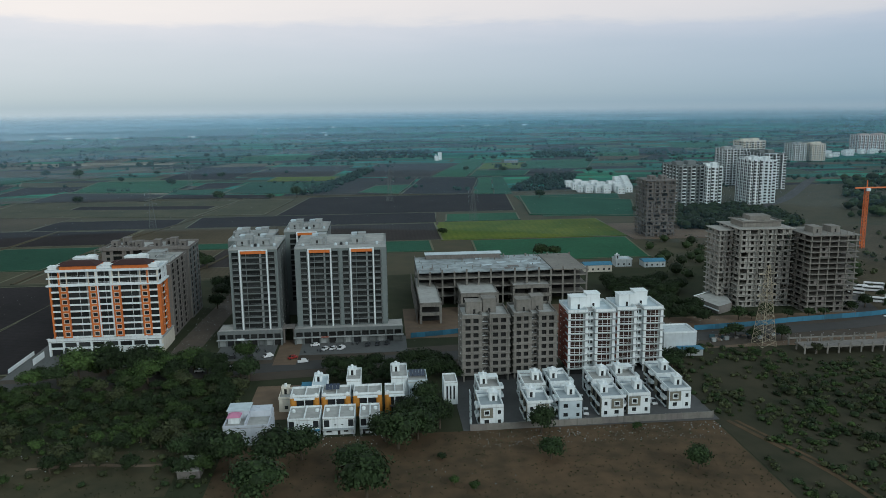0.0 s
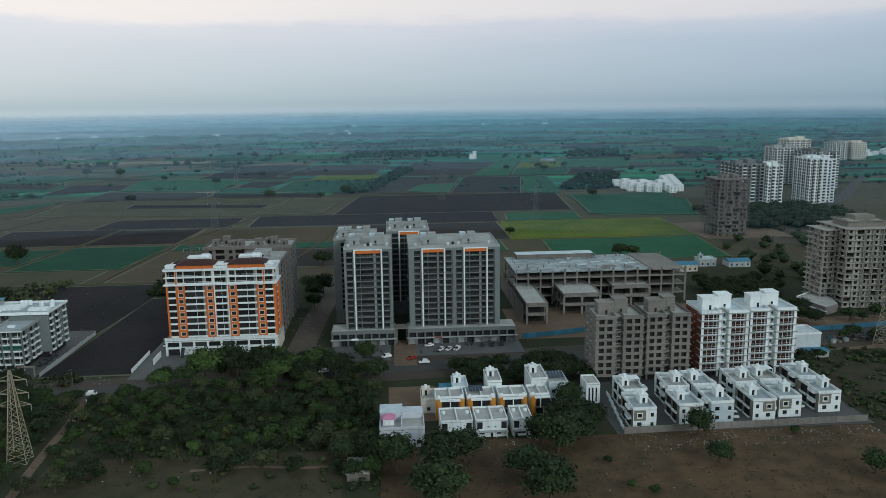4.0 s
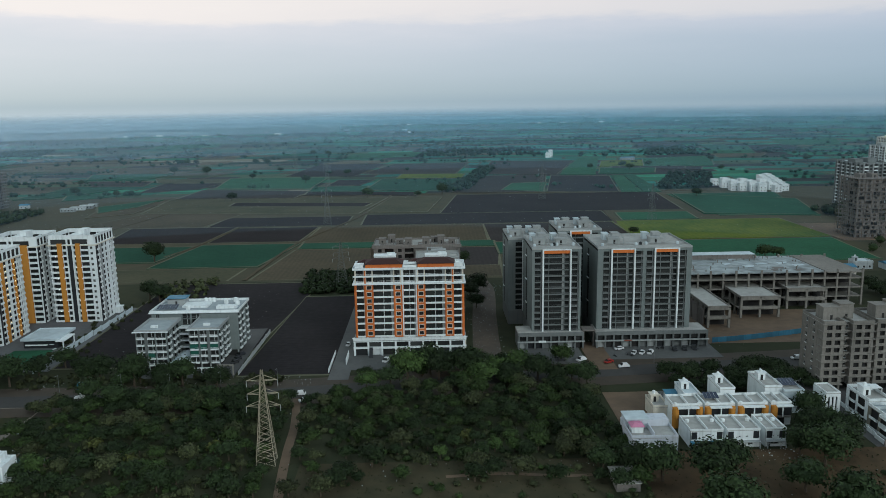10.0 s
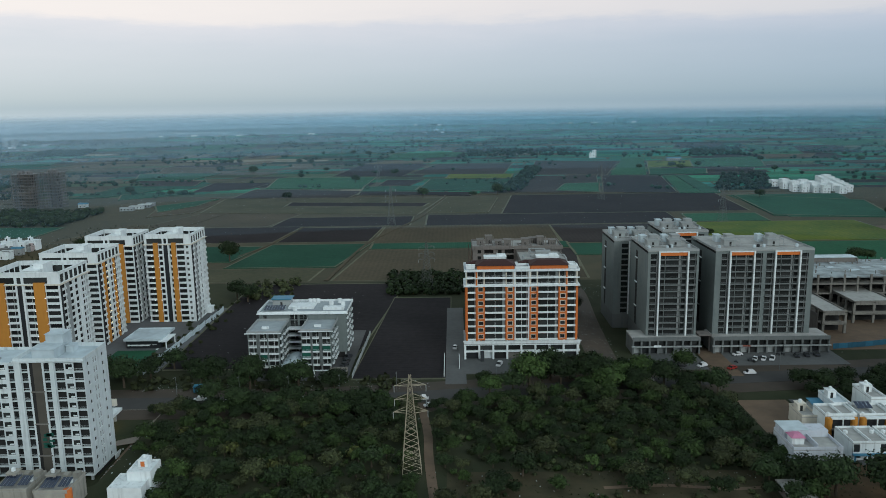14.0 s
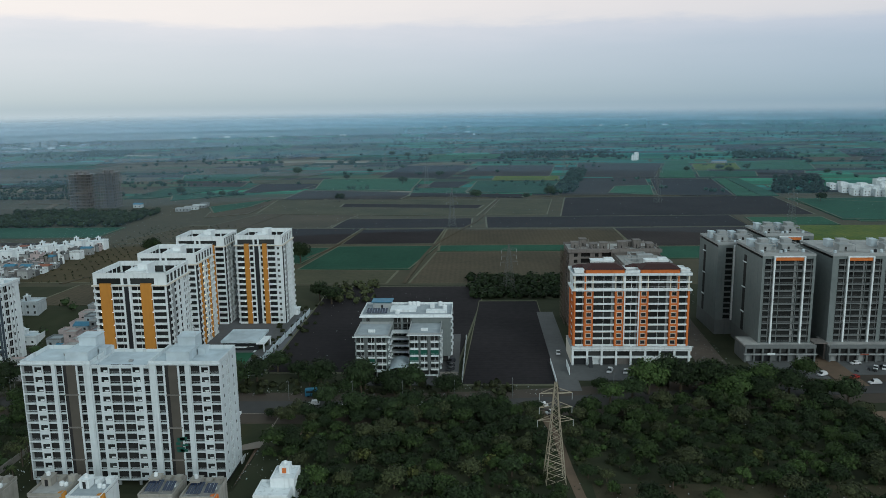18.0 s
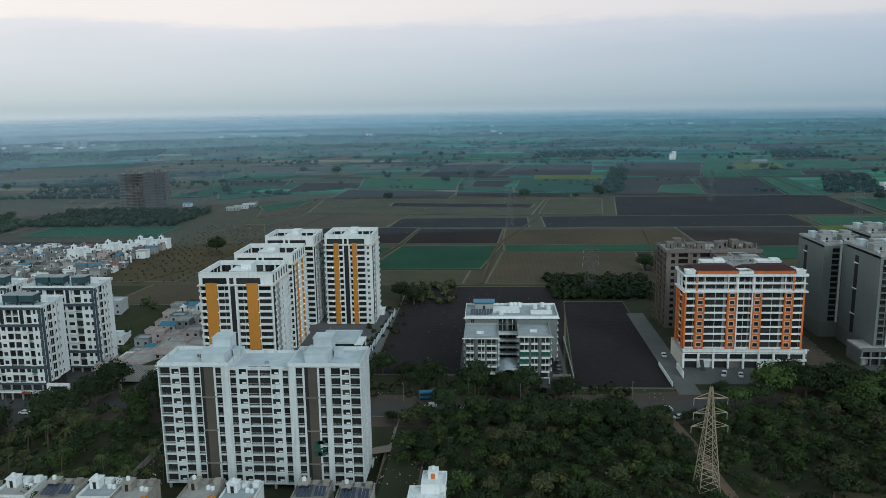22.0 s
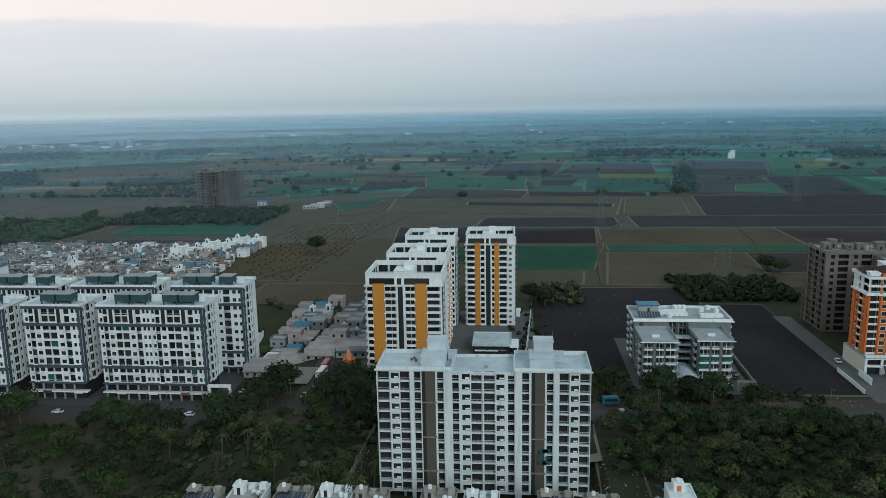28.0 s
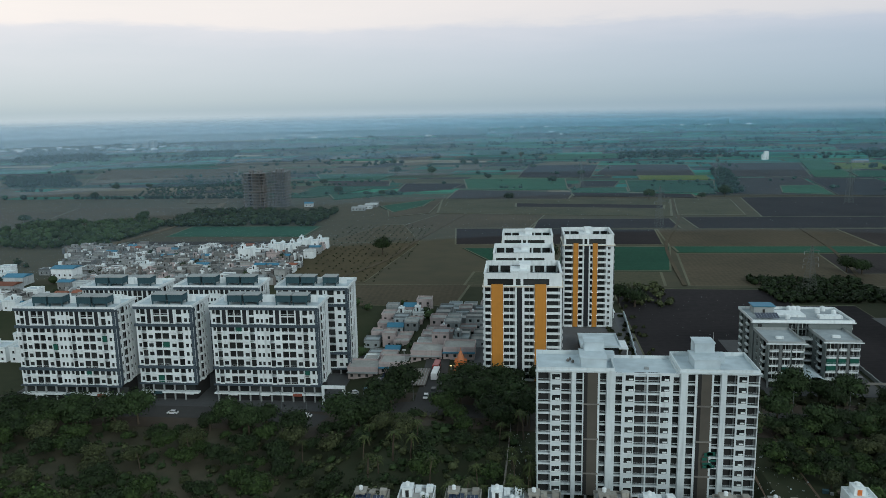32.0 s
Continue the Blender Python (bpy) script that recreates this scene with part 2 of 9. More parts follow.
# ---- mesh tools: everything is written in plan units ----
class Geo:
    def __init__(self):
        self.v, self.f, self.m = [], [], []

    def add(self, pts, faces, m=0):
        o = len(self.v)
        self.v += [tuple(p) for p in pts]
        self.f += [tuple(o + i for i in f) for f in faces]
        self.m += [m] * len(faces)
        return self

    def quad(self, a, b, c, d, m=0):
        return self.add((a, b, c, d), ((0, 1, 2, 3),), m)

    def box(self, x0, x1, y0, y1, z0, z1, m=0):
        return self.add([(x, y, z) for z in (z0, z1) for y in (y0, y1) for x in (x0, x1)],
                        ((0, 2, 3, 1), (4, 5, 7, 6), (0, 1, 5, 4), (2, 6, 7, 3), (0, 4, 6, 2), (1, 3, 7, 5)), m)

    def ring(self, x0, x1, y0, y1, z0, z1, t, m=0):
        self.box(x0, x1, y0, y0 + t, z0, z1, m)
        self.box(x0, x1, y1 - t, y1, z0, z1, m)
        self.box(x0, x0 + t, y0 + t, y1 - t, z0, z1, m)
        return self.box(x1 - t, x1, y0 + t, y1 - t, z0, z1, m)

    def hip(self, x0, x1, y0, y1, z0, z1, s, m=0):
        pts = [(x0, y0, z0), (x1, y0, z0), (x1, y1, z0), (x0, y1, z0), (x0 + s, y0 + s, z1), (x1 - s, y0 + s, z1), (x1 - s, y1 - s, z1), (x0 + s, y1 - s, z1)]
        return self.add(pts, ((0, 1, 5, 4), (1, 2, 6, 5), (2, 3, 7, 6), (3, 0, 4, 7), (4, 5, 6, 7), (3, 2, 1, 0)), m)

    def cyl(self, x, y, r, z0, z1, n=10, m=0, r2=None):
        r2 = r if r2 is None else r2
        a = [2 * math.pi * i / n for i in range(n)]
        pts = [(x + r * math.cos(t), y + r * math.sin(t), z0) for t in a] + [(x + r2 * math.cos(t), y + r2 * math.sin(t), z1) for t in a]
        return self.add(pts, [(i, (i + 1) % n, n + (i + 1) % n, n + i) for i in range(n)] + [tuple(range(n - 1, -1, -1)), tuple(range(n, 2 * n))], m)

    def beam(self, a, b, w, m=0):
        a, b = Vector(a), Vector(b)
        d = (b - a).normalized()
        s = d.cross(Vector((0.13, 0.37, 0.92))).normalized() * (w / 2)
        t = d.cross(s).normalized() * (w / 2)
        pts = [p + i * s + j * t for p in (a, b) for i, j in ((-1, -1), (1, -1), (1, 1), (-1, 1))]
        return self.add(pts, ((0, 1, 2, 3), (7, 6, 5, 4), (0, 4, 5, 1), (1, 5, 6, 2), (2, 6, 7, 3), (3, 7, 4, 0)), m)

    def tube(self, pts, w, m=0):
        """One square bar along a line of points."""
        o = len(self.v)
        n = len(pts)
        for x, y, z in pts:
            self.v += [(x - w / 2, y - w / 2, z), (x + w / 2, y - w / 2, z), (x + w / 2, y + w / 2, z), (x - w / 2, y + w / 2, z)]
        for i in range(n - 1):
            for k in range(4):
                a, b = o + i * 4 + k, o + i * 4 + (k + 1) % 4
                self.f.append((a, b, b + 4, a + 4))
                self.m.append(m)
        return self

    def holes(self, u0, u1, z0, z1, cuts, deep, m=0, y=0.0):
        """A wall in the plane y with openings cuts = [(ua, ub, za, zb)] and reveals that go in by deep."""
        us = sorted({u0, u1, *[c[0] for c in cuts], *[c[1] for c in cuts]})
        zs = sorted({z0, z1, *[c[2] for c in cuts], *[c[3] for c in cuts]})
        for za, zb in zip(zs, zs[1:]):
            run = None
            zc = (za + zb) / 2
            row = [c for c in cuts if c[2] < zc < c[3]]
            for ua, ub in zip(us, us[1:]):
                uc = (ua + ub) / 2
                solid = not any(c[0] < uc < c[1] for c in row)
                if solid and run is None:
                    run = ua
                if not solid and run is not None:
                    self.quad((run, y, za), (ua, y, za), (ua, y, zb), (run, y, zb), m)
                    run = None
            if run is not None:
                self.quad((run, y, za), (u1, y, za), (u1, y, zb), (run, y, zb), m)
        for a, b, c, d in cuts:
            e = y + deep
            self.quad((a, y, c), (a, e, c), (a, e, d), (a, y, d), m)
            self.quad((b, y, c), (b, y, d), (b, e, d), (b, e, c), m)
            self.quad((a, y, c), (b, y, c), (b, e, c), (a, e, c), m)
            self.quad((a, y, d), (a, e, d), (b, e, d), (b, y, d), m)
        return self

    def mesh(self, name, mats):
        me = bpy.data.meshes.new(name)
        me.from_pydata([(x * K, y * K, z * K) for x, y, z in self.v], [], self.f)
        me.polygons.foreach_set("material_index", self.m)
        for m in mats if isinstance(mats, (list, tuple)) else [mats]:
            me.materials.append(m)
        me.update()
        return me


def at(x, y, z=0.0, turn=0.0):
    return Matrix.Translation((x * K, y * K, z * K)) @ Matrix.Rotation(radians(turn), 4, "Z")


def thing(name, label, category, x, y, z=0.0, turn=0.0, group="", kind=""):
    ob = new(name)
    ob.empty_display_size = 0.5
    ob.matrix_basis = at(x, y, z, turn)
    return tagged(ob, label, category, group, kind)


def part(name, geo, mats, parent, label="", m=None):
    """Links a Geo, or a mesh that is shared, as one object under parent."""
    me = geo.mesh(name, mats) if isinstance(geo, Geo) else geo
    ob = new(name, me)
    ob.parent = parent
    if m is not None:
        ob.matrix_basis = m
    return tagged(ob, label)


def solid(name, geo, mats, label, category, kind="", x=0, y=0, z=0, turn=0, group=""):
    """One mesh as a thing or a piece of the setting."""
    ob = new(name, geo.mesh(name, mats))
    ob.matrix_basis = at(x, y, z, turn)
    return tagged(ob, label, category, group, kind)


# ---- ground, fields, roads ----
GROUND = mat("scrubby_earth", (0.050, 0.051, 0.031), (0.026, 0.036, 0.020), scale=0.11, big=0.018, bump=0.3, var=0.35, spec=0.05)

FARM = mat("rough_farm_grass", (0.086, 0.076, 0.050), (0.054, 0.056, 0.040), scale=0.06, big=0.007, bump=0.2, var=0.35, spec=0.05)


def crop(name, a, b, scale=0.35, big=0.02, rows=0.0, turn=0.0, var=0.5, deep=0.10):
    """A crop or soil material with plough or plant rows."""
    m = mat(name, a, tuple(0.82 * c for c in b), scale=scale, big=big, var=var, bump=0.15, spec=0.04)
    if rows:
        n, l = m.node_tree.nodes, m.node_tree.links
        g = n.new("ShaderNodeNewGeometry")
        mp = n.new("ShaderNodeMapping")
        mp.inputs["Rotation"].default_value[2] = radians(turn)
        w = n.new("ShaderNodeTexWave")
        w.inputs["Scale"].default_value, w.inputs["Distortion"].default_value = rows, 1.5
        l.new(g.outputs["Position"], mp.inputs[0])
        l.new(mp.outputs[0], w.inputs[0])
        b_ = n["Principled BSDF"]
        src = b_.inputs["Base Color"].links[0].from_socket
        x = n.new("ShaderNodeMixRGB")
        x.blend_type, x.inputs[0].default_value = "MULTIPLY", deep
        l.new(src, x.inputs[1])
        l.new(w.outputs[0], x.inputs[2])
        l.new(x.outputs[0], b_.inputs["Base Color"])
    return m


CROPS = {
    "plough": crop("ploughed_black_soil", (0.0350, 0.0315, 0.0335), (0.0215, 0.0198, 0.0215), rows=0.12, turn=90),
    "plough2": crop("ploughed_brown_soil", (0.0540, 0.0475, 0.0460), (0.0320, 0.0305, 0.0305), rows=0.10),
    "green": crop("green_crop", (0.0380, 0.1400, 0.0780), (0.0260, 0.0960, 0.0560), rows=0.25, turn=90, deep=0.3),
    "green2": crop("deep_green_crop", (0.0300, 0.1080, 0.0700), (0.0210, 0.0760, 0.0510), rows=0.2),
    "teal": crop("blue_green_crop", (0.0290, 0.1060, 0.0680), (0.0180, 0.0720, 0.0480), rows=0.22, turn=90, deep=0.45),
    "lime": crop("yellow_green_crop", (0.150, 0.165, 0.030), (0.045, 0.110, 0.028), big=0.03, rows=0.06),
    "brown": crop("dry_brown_stubble", (0.106, 0.088, 0.060), (0.062, 0.057, 0.042), rows=0.1),
    "olive": crop("dry_olive_grass", (0.096, 0.090, 0.058), (0.052, 0.060, 0.040), big=0.03),
    "tan": crop("pale_dry_field", (0.145, 0.115, 0.078), (0.09, 0.075, 0.05)),
    "orchard": crop("young_orchard_earth", (0.099, 0.08, 0.0468), (0.0605, 0.055, 0.0352), big=0.03),
}
GX = [-4300, -1400, -800] + [-780 + 20 * i for i in range(20)] + [-400 + 6 * i for i in range(16)] + [-302, -300.5, -299, -297, -290, -241, -239.5, -238, -236, 300, 4300]
GY = [-900, 100, 130, 160, 190, 207, 208.5, 210, 212, 220, 234, 235.5, 237, 239, 250, 280, 310] + [332 + 8 * i for i in range(13)] + [520, 4300]
gg = Geo()
gg.add([(a, b, lay(a, b)) for b in GY for a in GX], [(j * len(GX) + i, j * len(GX) + i + 1, (j + 1) * len(GX) + i + 1, (j + 1) * len(GX) + i) for j in range(len(GY) - 1) for i in range(len(GX) - 1)])
solid("ground", gg, GROUND,
      "brown and green scrubby plain reaching the horizon", "ground", "structure")
BUND = mat("dry_grass_bund", (0.125, 0.12, 0.075), (0.06, 0.068, 0.038), scale=0.2, big=0.03)
solid("farmland", Geo().quad((-4250, 436, 0.03), (4250, 436, 0.03), (4250, 4250, 0.03), (-4250, 4250, 0.03)), FARM,
      "green and brown farmland stretching away behind the town", "ground", "structure")
lift = [0.06]
FIELD_WORDS = {"plough": "freshly ploughed black soil field", "plough2": "ploughed dark brown soil field", "green": "field of low green crop in rows", "green2": "field of deep green crop",
               "teal": "field of dense blue-green crop", "lime": "field of ripening yellow-green crop", "brown": "harvested field of dry brown stubble",
               "olive": "fallow field of dry olive grass", "tan": "pale dry bare field", "orchard": "dry orchard plot with young saplings"}


def field(kind, x0, x1, y0, y1, lean=0.0, lean2=None, label=""):
    """A field between two boundaries; its sides lean by so much per unit of depth. Crops stand a little proud of the soil."""
    lift[0] += 0.004
    lean2 = lean if lean2 is None else lean2
    h = lift[0] + (0.35 if kind in ("green", "green2", "teal", "lime") else 0.0)
    d = y1 - y0
    a, b, c, e = (x0, y0), (x1, y0), (x1 + lean2 * d, y1), (x0 + lean * d, y1)
    mid = Vector(((a[0] + b[0] + c[0] + e[0]) / 4, (y0 + y1) / 2))
    q = [Vector(p) + (mid - Vector(p)).normalized() * 1.6 for p in (a, b, c, e)]
    g = Geo().add([(*p, 0.0) for p in (a, b, c, e)] + [(*p, h) for p in (a, b, c, e)] + [(p.x, p.y, h) for p in q], ((8, 9, 10, 11), (0, 1, 5, 4), (1, 2, 6, 5), (2, 3, 7, 6), (3, 0, 4, 7)))
    g.f += [(4, 5, 9, 8), (5, 6, 10, 9), (6, 7, 11, 10), (7, 4, 8, 11)]
    g.m += [1] * 4
    return solid("field", g, [CROPS[kind], BUND], label or FIELD_WORDS[kind], "field", "structure")


# fields behind the towers, from the towers outwards
field("plough", -252, -181, 296, 434, 0.0, 0.10)
field("plough", -179, -143, 284, 402, 0.06, 0.0)
field("olive", -330, -222, 440, 474, 0.1)
field("teal", -314, -282, 494, 548, -0.45, 0.17)
field("teal", -281, -213, 476, 553, 0.15, 0.18)
field("plough", -345, -271, 563, 634, -0.08, 0.11)
field("plough", -269, -202, 562, 628, 0.10, 0.08)
field("green2", -199, -62, 533, 553)
field("brown", -211, -66, 440, 530, 0.12, 0.05)
field("brown", -200, -66, 556, 628, 0.05, 0.02)
field("green2", -64, 30, 505, 545)
field("plough2", -120, -66, 470, 530, 0.1)
field("plough", -290, -176, 634, 684, 0.1, 0.02)
field("brown", -400, -292, 636, 735, 0.35, 0.2)
field("plough", -165, 42, 632, 690, 0.0, 0.05)
field("plough", -100, 118, 692, 826, 0.14, 0.1)
field("plough2", -66, 40, 548, 628)
field("green", 48, 112, 634, 676, 0.1)
field("lime", 38, 176, 545, 630, 0.0, 0.0)
field("green", 55, 165, 466, 540, 0.05, 0.1)
field("green2", 135, 210, 650, 802, 0.0, 0.25)
field("orchard", -440, -385, 445, 570, -0.1, 0.12)
field("orchard", -440, -370, 572, 655, 0.35, -0.3)
field("brown", -400, -330, 395, 440, 0.1)
field("plough2", -590, -452, 546, 576)
field("green2", -572, -462, 596, 645)
field("brown", -830, -600, 660, 745, -0.9, 0.2)


def farm(kind, a, b, c, e):
    """A field by its four corners, near side first; its edge is a bund of dry grass."""
    lift[0] += 0.004
    h = lift[0] + (0.75 if kind in ("green", "green2", "teal", "lime") else 0.4)
    pts = [Vector(p) for p in (a, b, c, e)]
    mid = sum(pts, Vector((0, 0))) / 4
    q = [p + (mid - p).normalized() * 2.2 for p in pts]
    g = Geo().add([(p.x, p.y, 0.0) for p in pts] + [(p.x, p.y, h) for p in pts] + [(p.x, p.y, h) for p in q], ((8, 9, 10, 11), (0, 1, 5, 4), (1, 2, 6, 5), (2, 3, 7, 6), (3, 0, 4, 7)))
    g.f += [(4, 5, 9, 8), (5, 6, 10, 9), (6, 7, 11, 10), (7, 4, 8, 11)]
    g.m += [1] * 4
    return solid("field", g, [CROPS[kind], BUND], FIELD_WORDS[kind], "field", "structure")


farm("olive", (-375, 720), (-171, 695), (-151, 811), (-381, 824))
farm("plough", (-305, 761), (-169, 744), (-164, 768), (-305, 787))
farm("brown", (-415, 697), (-381, 721), (-379, 815), (-430, 773))
farm("green2", (-416, 725), (-392, 769), (-388, 825), (-436, 770))
farm("plough2", (-377, 828), (-250, 820), (-240, 881), (-373, 912))
farm("plough", (-440, 889), (-378, 919), (-367, 986), (-445, 993))
farm("green2", (-496, 826), (-436, 877), (-451, 901), (-513, 873))
farm("plough2", (-527, 967), (-459, 962), (-468, 1024), (-562, 1040))
farm("olive", (-457, 1001), (-365, 993), (-367, 1036), (-478, 1056))
farm("green", (-362, 922), (-246, 904), (-242, 1037), (-375, 1045))
farm("green2", (-572, 1057), (-487, 1042), (-478, 1129), (-597, 1134))
farm("brown", (-581, 1167), (-490, 1140), (-509, 1241), (-604, 1250))
farm("plough", (-304, 1064), (-209, 1047), (-179, 1259), (-288, 1260))
farm("plough2", (-203, 1086), (-74, 1054), (-47, 1241), (-164, 1255))
farm("tan", (-287, 1271), (-179, 1270), (-169, 1329), (-258, 1324))
farm("plough", (-232, 932), (-192, 932), (-177, 1003), (-226, 1004))
farm("teal", (-182, 883), (-96, 859), (-67, 991), (-171, 1002))
farm("lime", (-152, 1013), (-66, 1006), (-60, 1059), (-147, 1068))
farm("green2", (-245, 876), (-183, 877), (-179, 923), (-246, 922))
farm("plough", (-245, 844), (-123, 826), (-120, 857), (-246, 876))
farm("olive", (-166, 702), (-110, 699), (-95, 808), (-148, 815))
farm("plough2", (-85, 846), (15, 836), (45, 1024), (-42, 1032))
farm("plough", (17, 836), (93, 825), (123, 1001), (49, 1015))
farm("green", (95, 824), (117, 821), (140, 1006), (127, 1008))
farm("green2", (118, 821), (137, 823), (157, 1011), (143, 1013))
farm("plough2", (-40, 1048), (60, 1029), (124, 1261), (-8, 1279))
farm("green", (63, 1028), (109, 1020), (176, 1312), (140, 1307))
farm("lime", (139, 1137), (228, 1138), (263, 1240), (163, 1240))
farm("green2", (114, 1027), (190, 1028), (213, 1103), (133, 1110))
farm("green", (238, 1157), (303, 1163), (356, 1308), (279, 1287))
farm("plough", (198, 1069), (265, 1065), (282, 1107), (213, 1112))
farm("plough2", (296, 1567), (376, 1543), (444, 1714), (347, 1722))
farm("green", (375, 1359), (460, 1352), (528, 1556), (438, 1525))
farm("brown", (364, 1279), (443, 1286), (483, 1360), (386, 1356))
farm("plough", (495, 1404), (566, 1369), (631, 1606), (540, 1572))
farm("green2", (125, 660), (215, 640), (245, 745), (140, 800))
farm("green", (-30, 859), (14, 837), (32, 933), (-11, 927))
farm("green", (-265, 1378), (-116, 1411), (-104, 1535), (-257, 1509))
farm("teal", (-390, 1527), (-216, 1565), (-210, 1718), (-394, 1690))
farm("tan", (-495, 1461), (-457, 1481), (-448, 1525), (-500, 1523))
farm("tan", (-491, 1281), (-449, 1318), (-452, 1368), (-502, 1354))
farm("tan", (-657, 1456), (-615, 1505), (-625, 1587), (-675, 1551))
farm("green", (-731, 1744), (-603, 1835), (-644, 2022), (-774, 1910))
farm("plough2", (-525, 1453), (-457, 1528), (-464, 1615), (-544, 1567))
farm("plough", (439, 1351), (500, 1366), (562, 1586), (503, 1562))
farm("brown", (372, 1339), (438, 1322), (456, 1394), (386, 1397))
farm("green2", (420, 1472), (467, 1459), (501, 1605), (451, 1620))
farm("green", (201, 1126), (303, 1123), (350, 1262), (236, 1264))
farm("plough2", (147, 1099), (253, 1094), (262, 1122), (156, 1136))
farm("green", (606, 1573), (714, 1541), (810, 1749), (677, 1793))
farm("green", (-1110, 1278), (-1058, 1515), (-1134, 1669), (-1185, 1430))
farm("brown", (-914, 1088), (-714, 1129), (-757, 1256), (-995, 1264))
farm("tan", (-860, 1437), (-749, 1448), (-766, 1513), (-892, 1487))
farm("brown", (-720, 656), (-545, 677), (-580, 769), (-745, 767))
farm("olive", (-1002, 1009), (-874, 998), (-924, 1097), (-1049, 1075))
farm("green2", (-976, 1333), (-833, 1338), (-857, 1422), (-1009, 1417))
farm("teal", (-556, 843), (-521, 851), (-474, 933), (-546, 945))
farm("brown", (-647, 803), (-581, 805), (-593, 840), (-660, 838))

# the farther plain: a patchwork of small holdings, greener to the east, drier to the west
FARC = {k: island_shade(mat("far_" + k + "_field", c, tuple(0.72 * v for v in c), scale=0.03, big=0.006, spec=0.05), 0.68, 1.36) for k, c in {
    "green": (0.029, 0.168, 0.098), "green2": (0.021, 0.114, 0.078), "teal": (0.021, 0.152, 0.122), "brown": (0.092, 0.082, 0.060), "olive": (0.060, 0.092, 0.056),
    "plough": (0.034, 0.035, 0.038), "tan": (0.20, 0.175, 0.125), "wood": (0.014, 0.044, 0.033)}.items()}
random.seed(11)
far = {}
hedges = []
y = 850.0
lv = 0.10
while y < 4180:
    step = random.uniform(26, 58) * (y / 1300) ** 0.9
    x = -0.8 * y - 180 + random.uniform(-60, 0)
    while x < 0.74 * y + 90:
        wd = random.choice((1, 1, 1.6, 2.4)) * random.uniform(36, 105) * (0.55 + y / 2600)
        dry = min(0.85, max(0.06, (-0.14 - x / y) * 2.6))
        k = random.choice(("brown", "brown", "olive", "olive", "plough", "wood", "tan", "green2")) if random.random() < dry else random.choice(("green", "green", "green2", "green2", "teal", "teal", "plough", "plough", "olive", "wood", "green2", "brown"))
        if k == "tan" and random.random() < 0.5:
            k = "brown"
        lv += 0.0003
        y1, l0 = min(y + step * random.uniform(0.8, 1.0), 4195), random.uniform(0.05, 0.24)
        d1, d2 = random.uniform(-6, 6), random.uniform(-6, 6)
        far.setdefault(k, Geo()).quad((x, y, lv), (x + wd - 2.5, y + d1, lv), (x + wd - 2.5 + l0 * (y1 - y), y1 + d2, lv), (x + l0 * (y1 - y), y1, lv))
        if random.random() < 0.30 and (y > 1250 or x > 330 or x < -620):
            hedges.append((x, y, wd, d1) if random.random() < 0.7 else (x, y, l0 * (y1 - y), y1 - y))
        x += wd
    y += step
for k, g in far.items():
    solid("far_fields", g, FARC[k], "distant patchwork of small fields in haze", "fields", "stuff")


def strip(name, pts, width, mats, label, category, z=0.10, kind="structure"):
    """A road or path of one width along a line of points, with a little thickness."""
    g = Geo()
    p = [Vector((a, b, 0)) for a, b in pts]
    L, R = [], []
    for i, q in enumerate(p):
        d = (p[min(i + 1, len(p) - 1)] - p[max(i - 1, 0)]).normalized()
        s = Vector((-d.y, d.x, 0)) * width / 2
        L.append(q + s)
        R.append(q - s)
    for i in range(len(p) - 1):
        a, b, c, e = R[i], R[i + 1], L[i + 1], L[i]
        up = Vector((0, 0, z))
        g.add((a, b, c, e, a + up, b + up, c + up, e + up), ((4, 5, 6, 7), (0, 1, 5, 4), (2, 3, 7, 6)))
    return solid(name, g, mats, label, category, kind)


def curve(pts, n=6):
    """Smooth points through a line of points."""
    out = []
    p = [pts[0], *pts, pts[-1]]
    for i in range(1, len(p) - 2):
        for k in range(n):
            t = k / n
            out.append(tuple(0.5 * (2 * b + (c - a) * t + (2 * a - 5 * b + 4 * c - d) * t * t + (3 * b - a - 3 * c + d) * t ** 3)
                             for a, b, c, d in zip(p[i - 1], p[i], p[i + 1], p[i + 2])))
    return out + [pts[-1]]


MAIN = curve([(-720, 276), (-600, 279), (-500, 280), (-450, 281), (-400, 281), (-380, 279), (-360, 274), (-340, 269), (-320, 266), (-283, 264), (-228, 264), (-192, 264), (-152, 268), (-63, 280), (60, 292), (173, 306), (216, 313), (330, 345), (520, 420)])
strip("verge", MAIN, 26, mat("trampled_dirt_verge", (0.074, 0.056, 0.042), (0.040, 0.034, 0.027), scale=0.2, big=0.04), "dusty brown road verge with litter", "verge", 0.07)
strip("road", MAIN, 10, ASPH, "worn dark asphalt main road", "road", 0.16)
strip("lane", [(-329, 266), (-329, 285), (-330, 312), (-331, 330)], 9, ASPH, "dark asphalt side lane between compounds", "road", 0.2)
strip("far_road", curve([(215, 313), (262, 470), (322, 643), (400, 735), (520, 900), (664, 1098), (900, 1400)]), 11, ASPH, "wide grey road running to far towers", "road", 0.12)
strip("lane", curve([(-86, 284), (-85, 320), (-83, 360), (-80, 410), (-84, 440)]), 11, mat("rubble_lane", (0.105, 0.082, 0.062), (0.052, 0.046, 0.040), scale=0.3, big=0.08, bump=0.3), "unpaved lane with rubble between compounds", "lane", 0.11)
strip("track", curve([(-143, 165), (-147, 200), (-149, 222), (-150, 240), (-153, 262)]), 2.6, DIRT, "narrow pale dirt track through scrub", "track", 0.09)
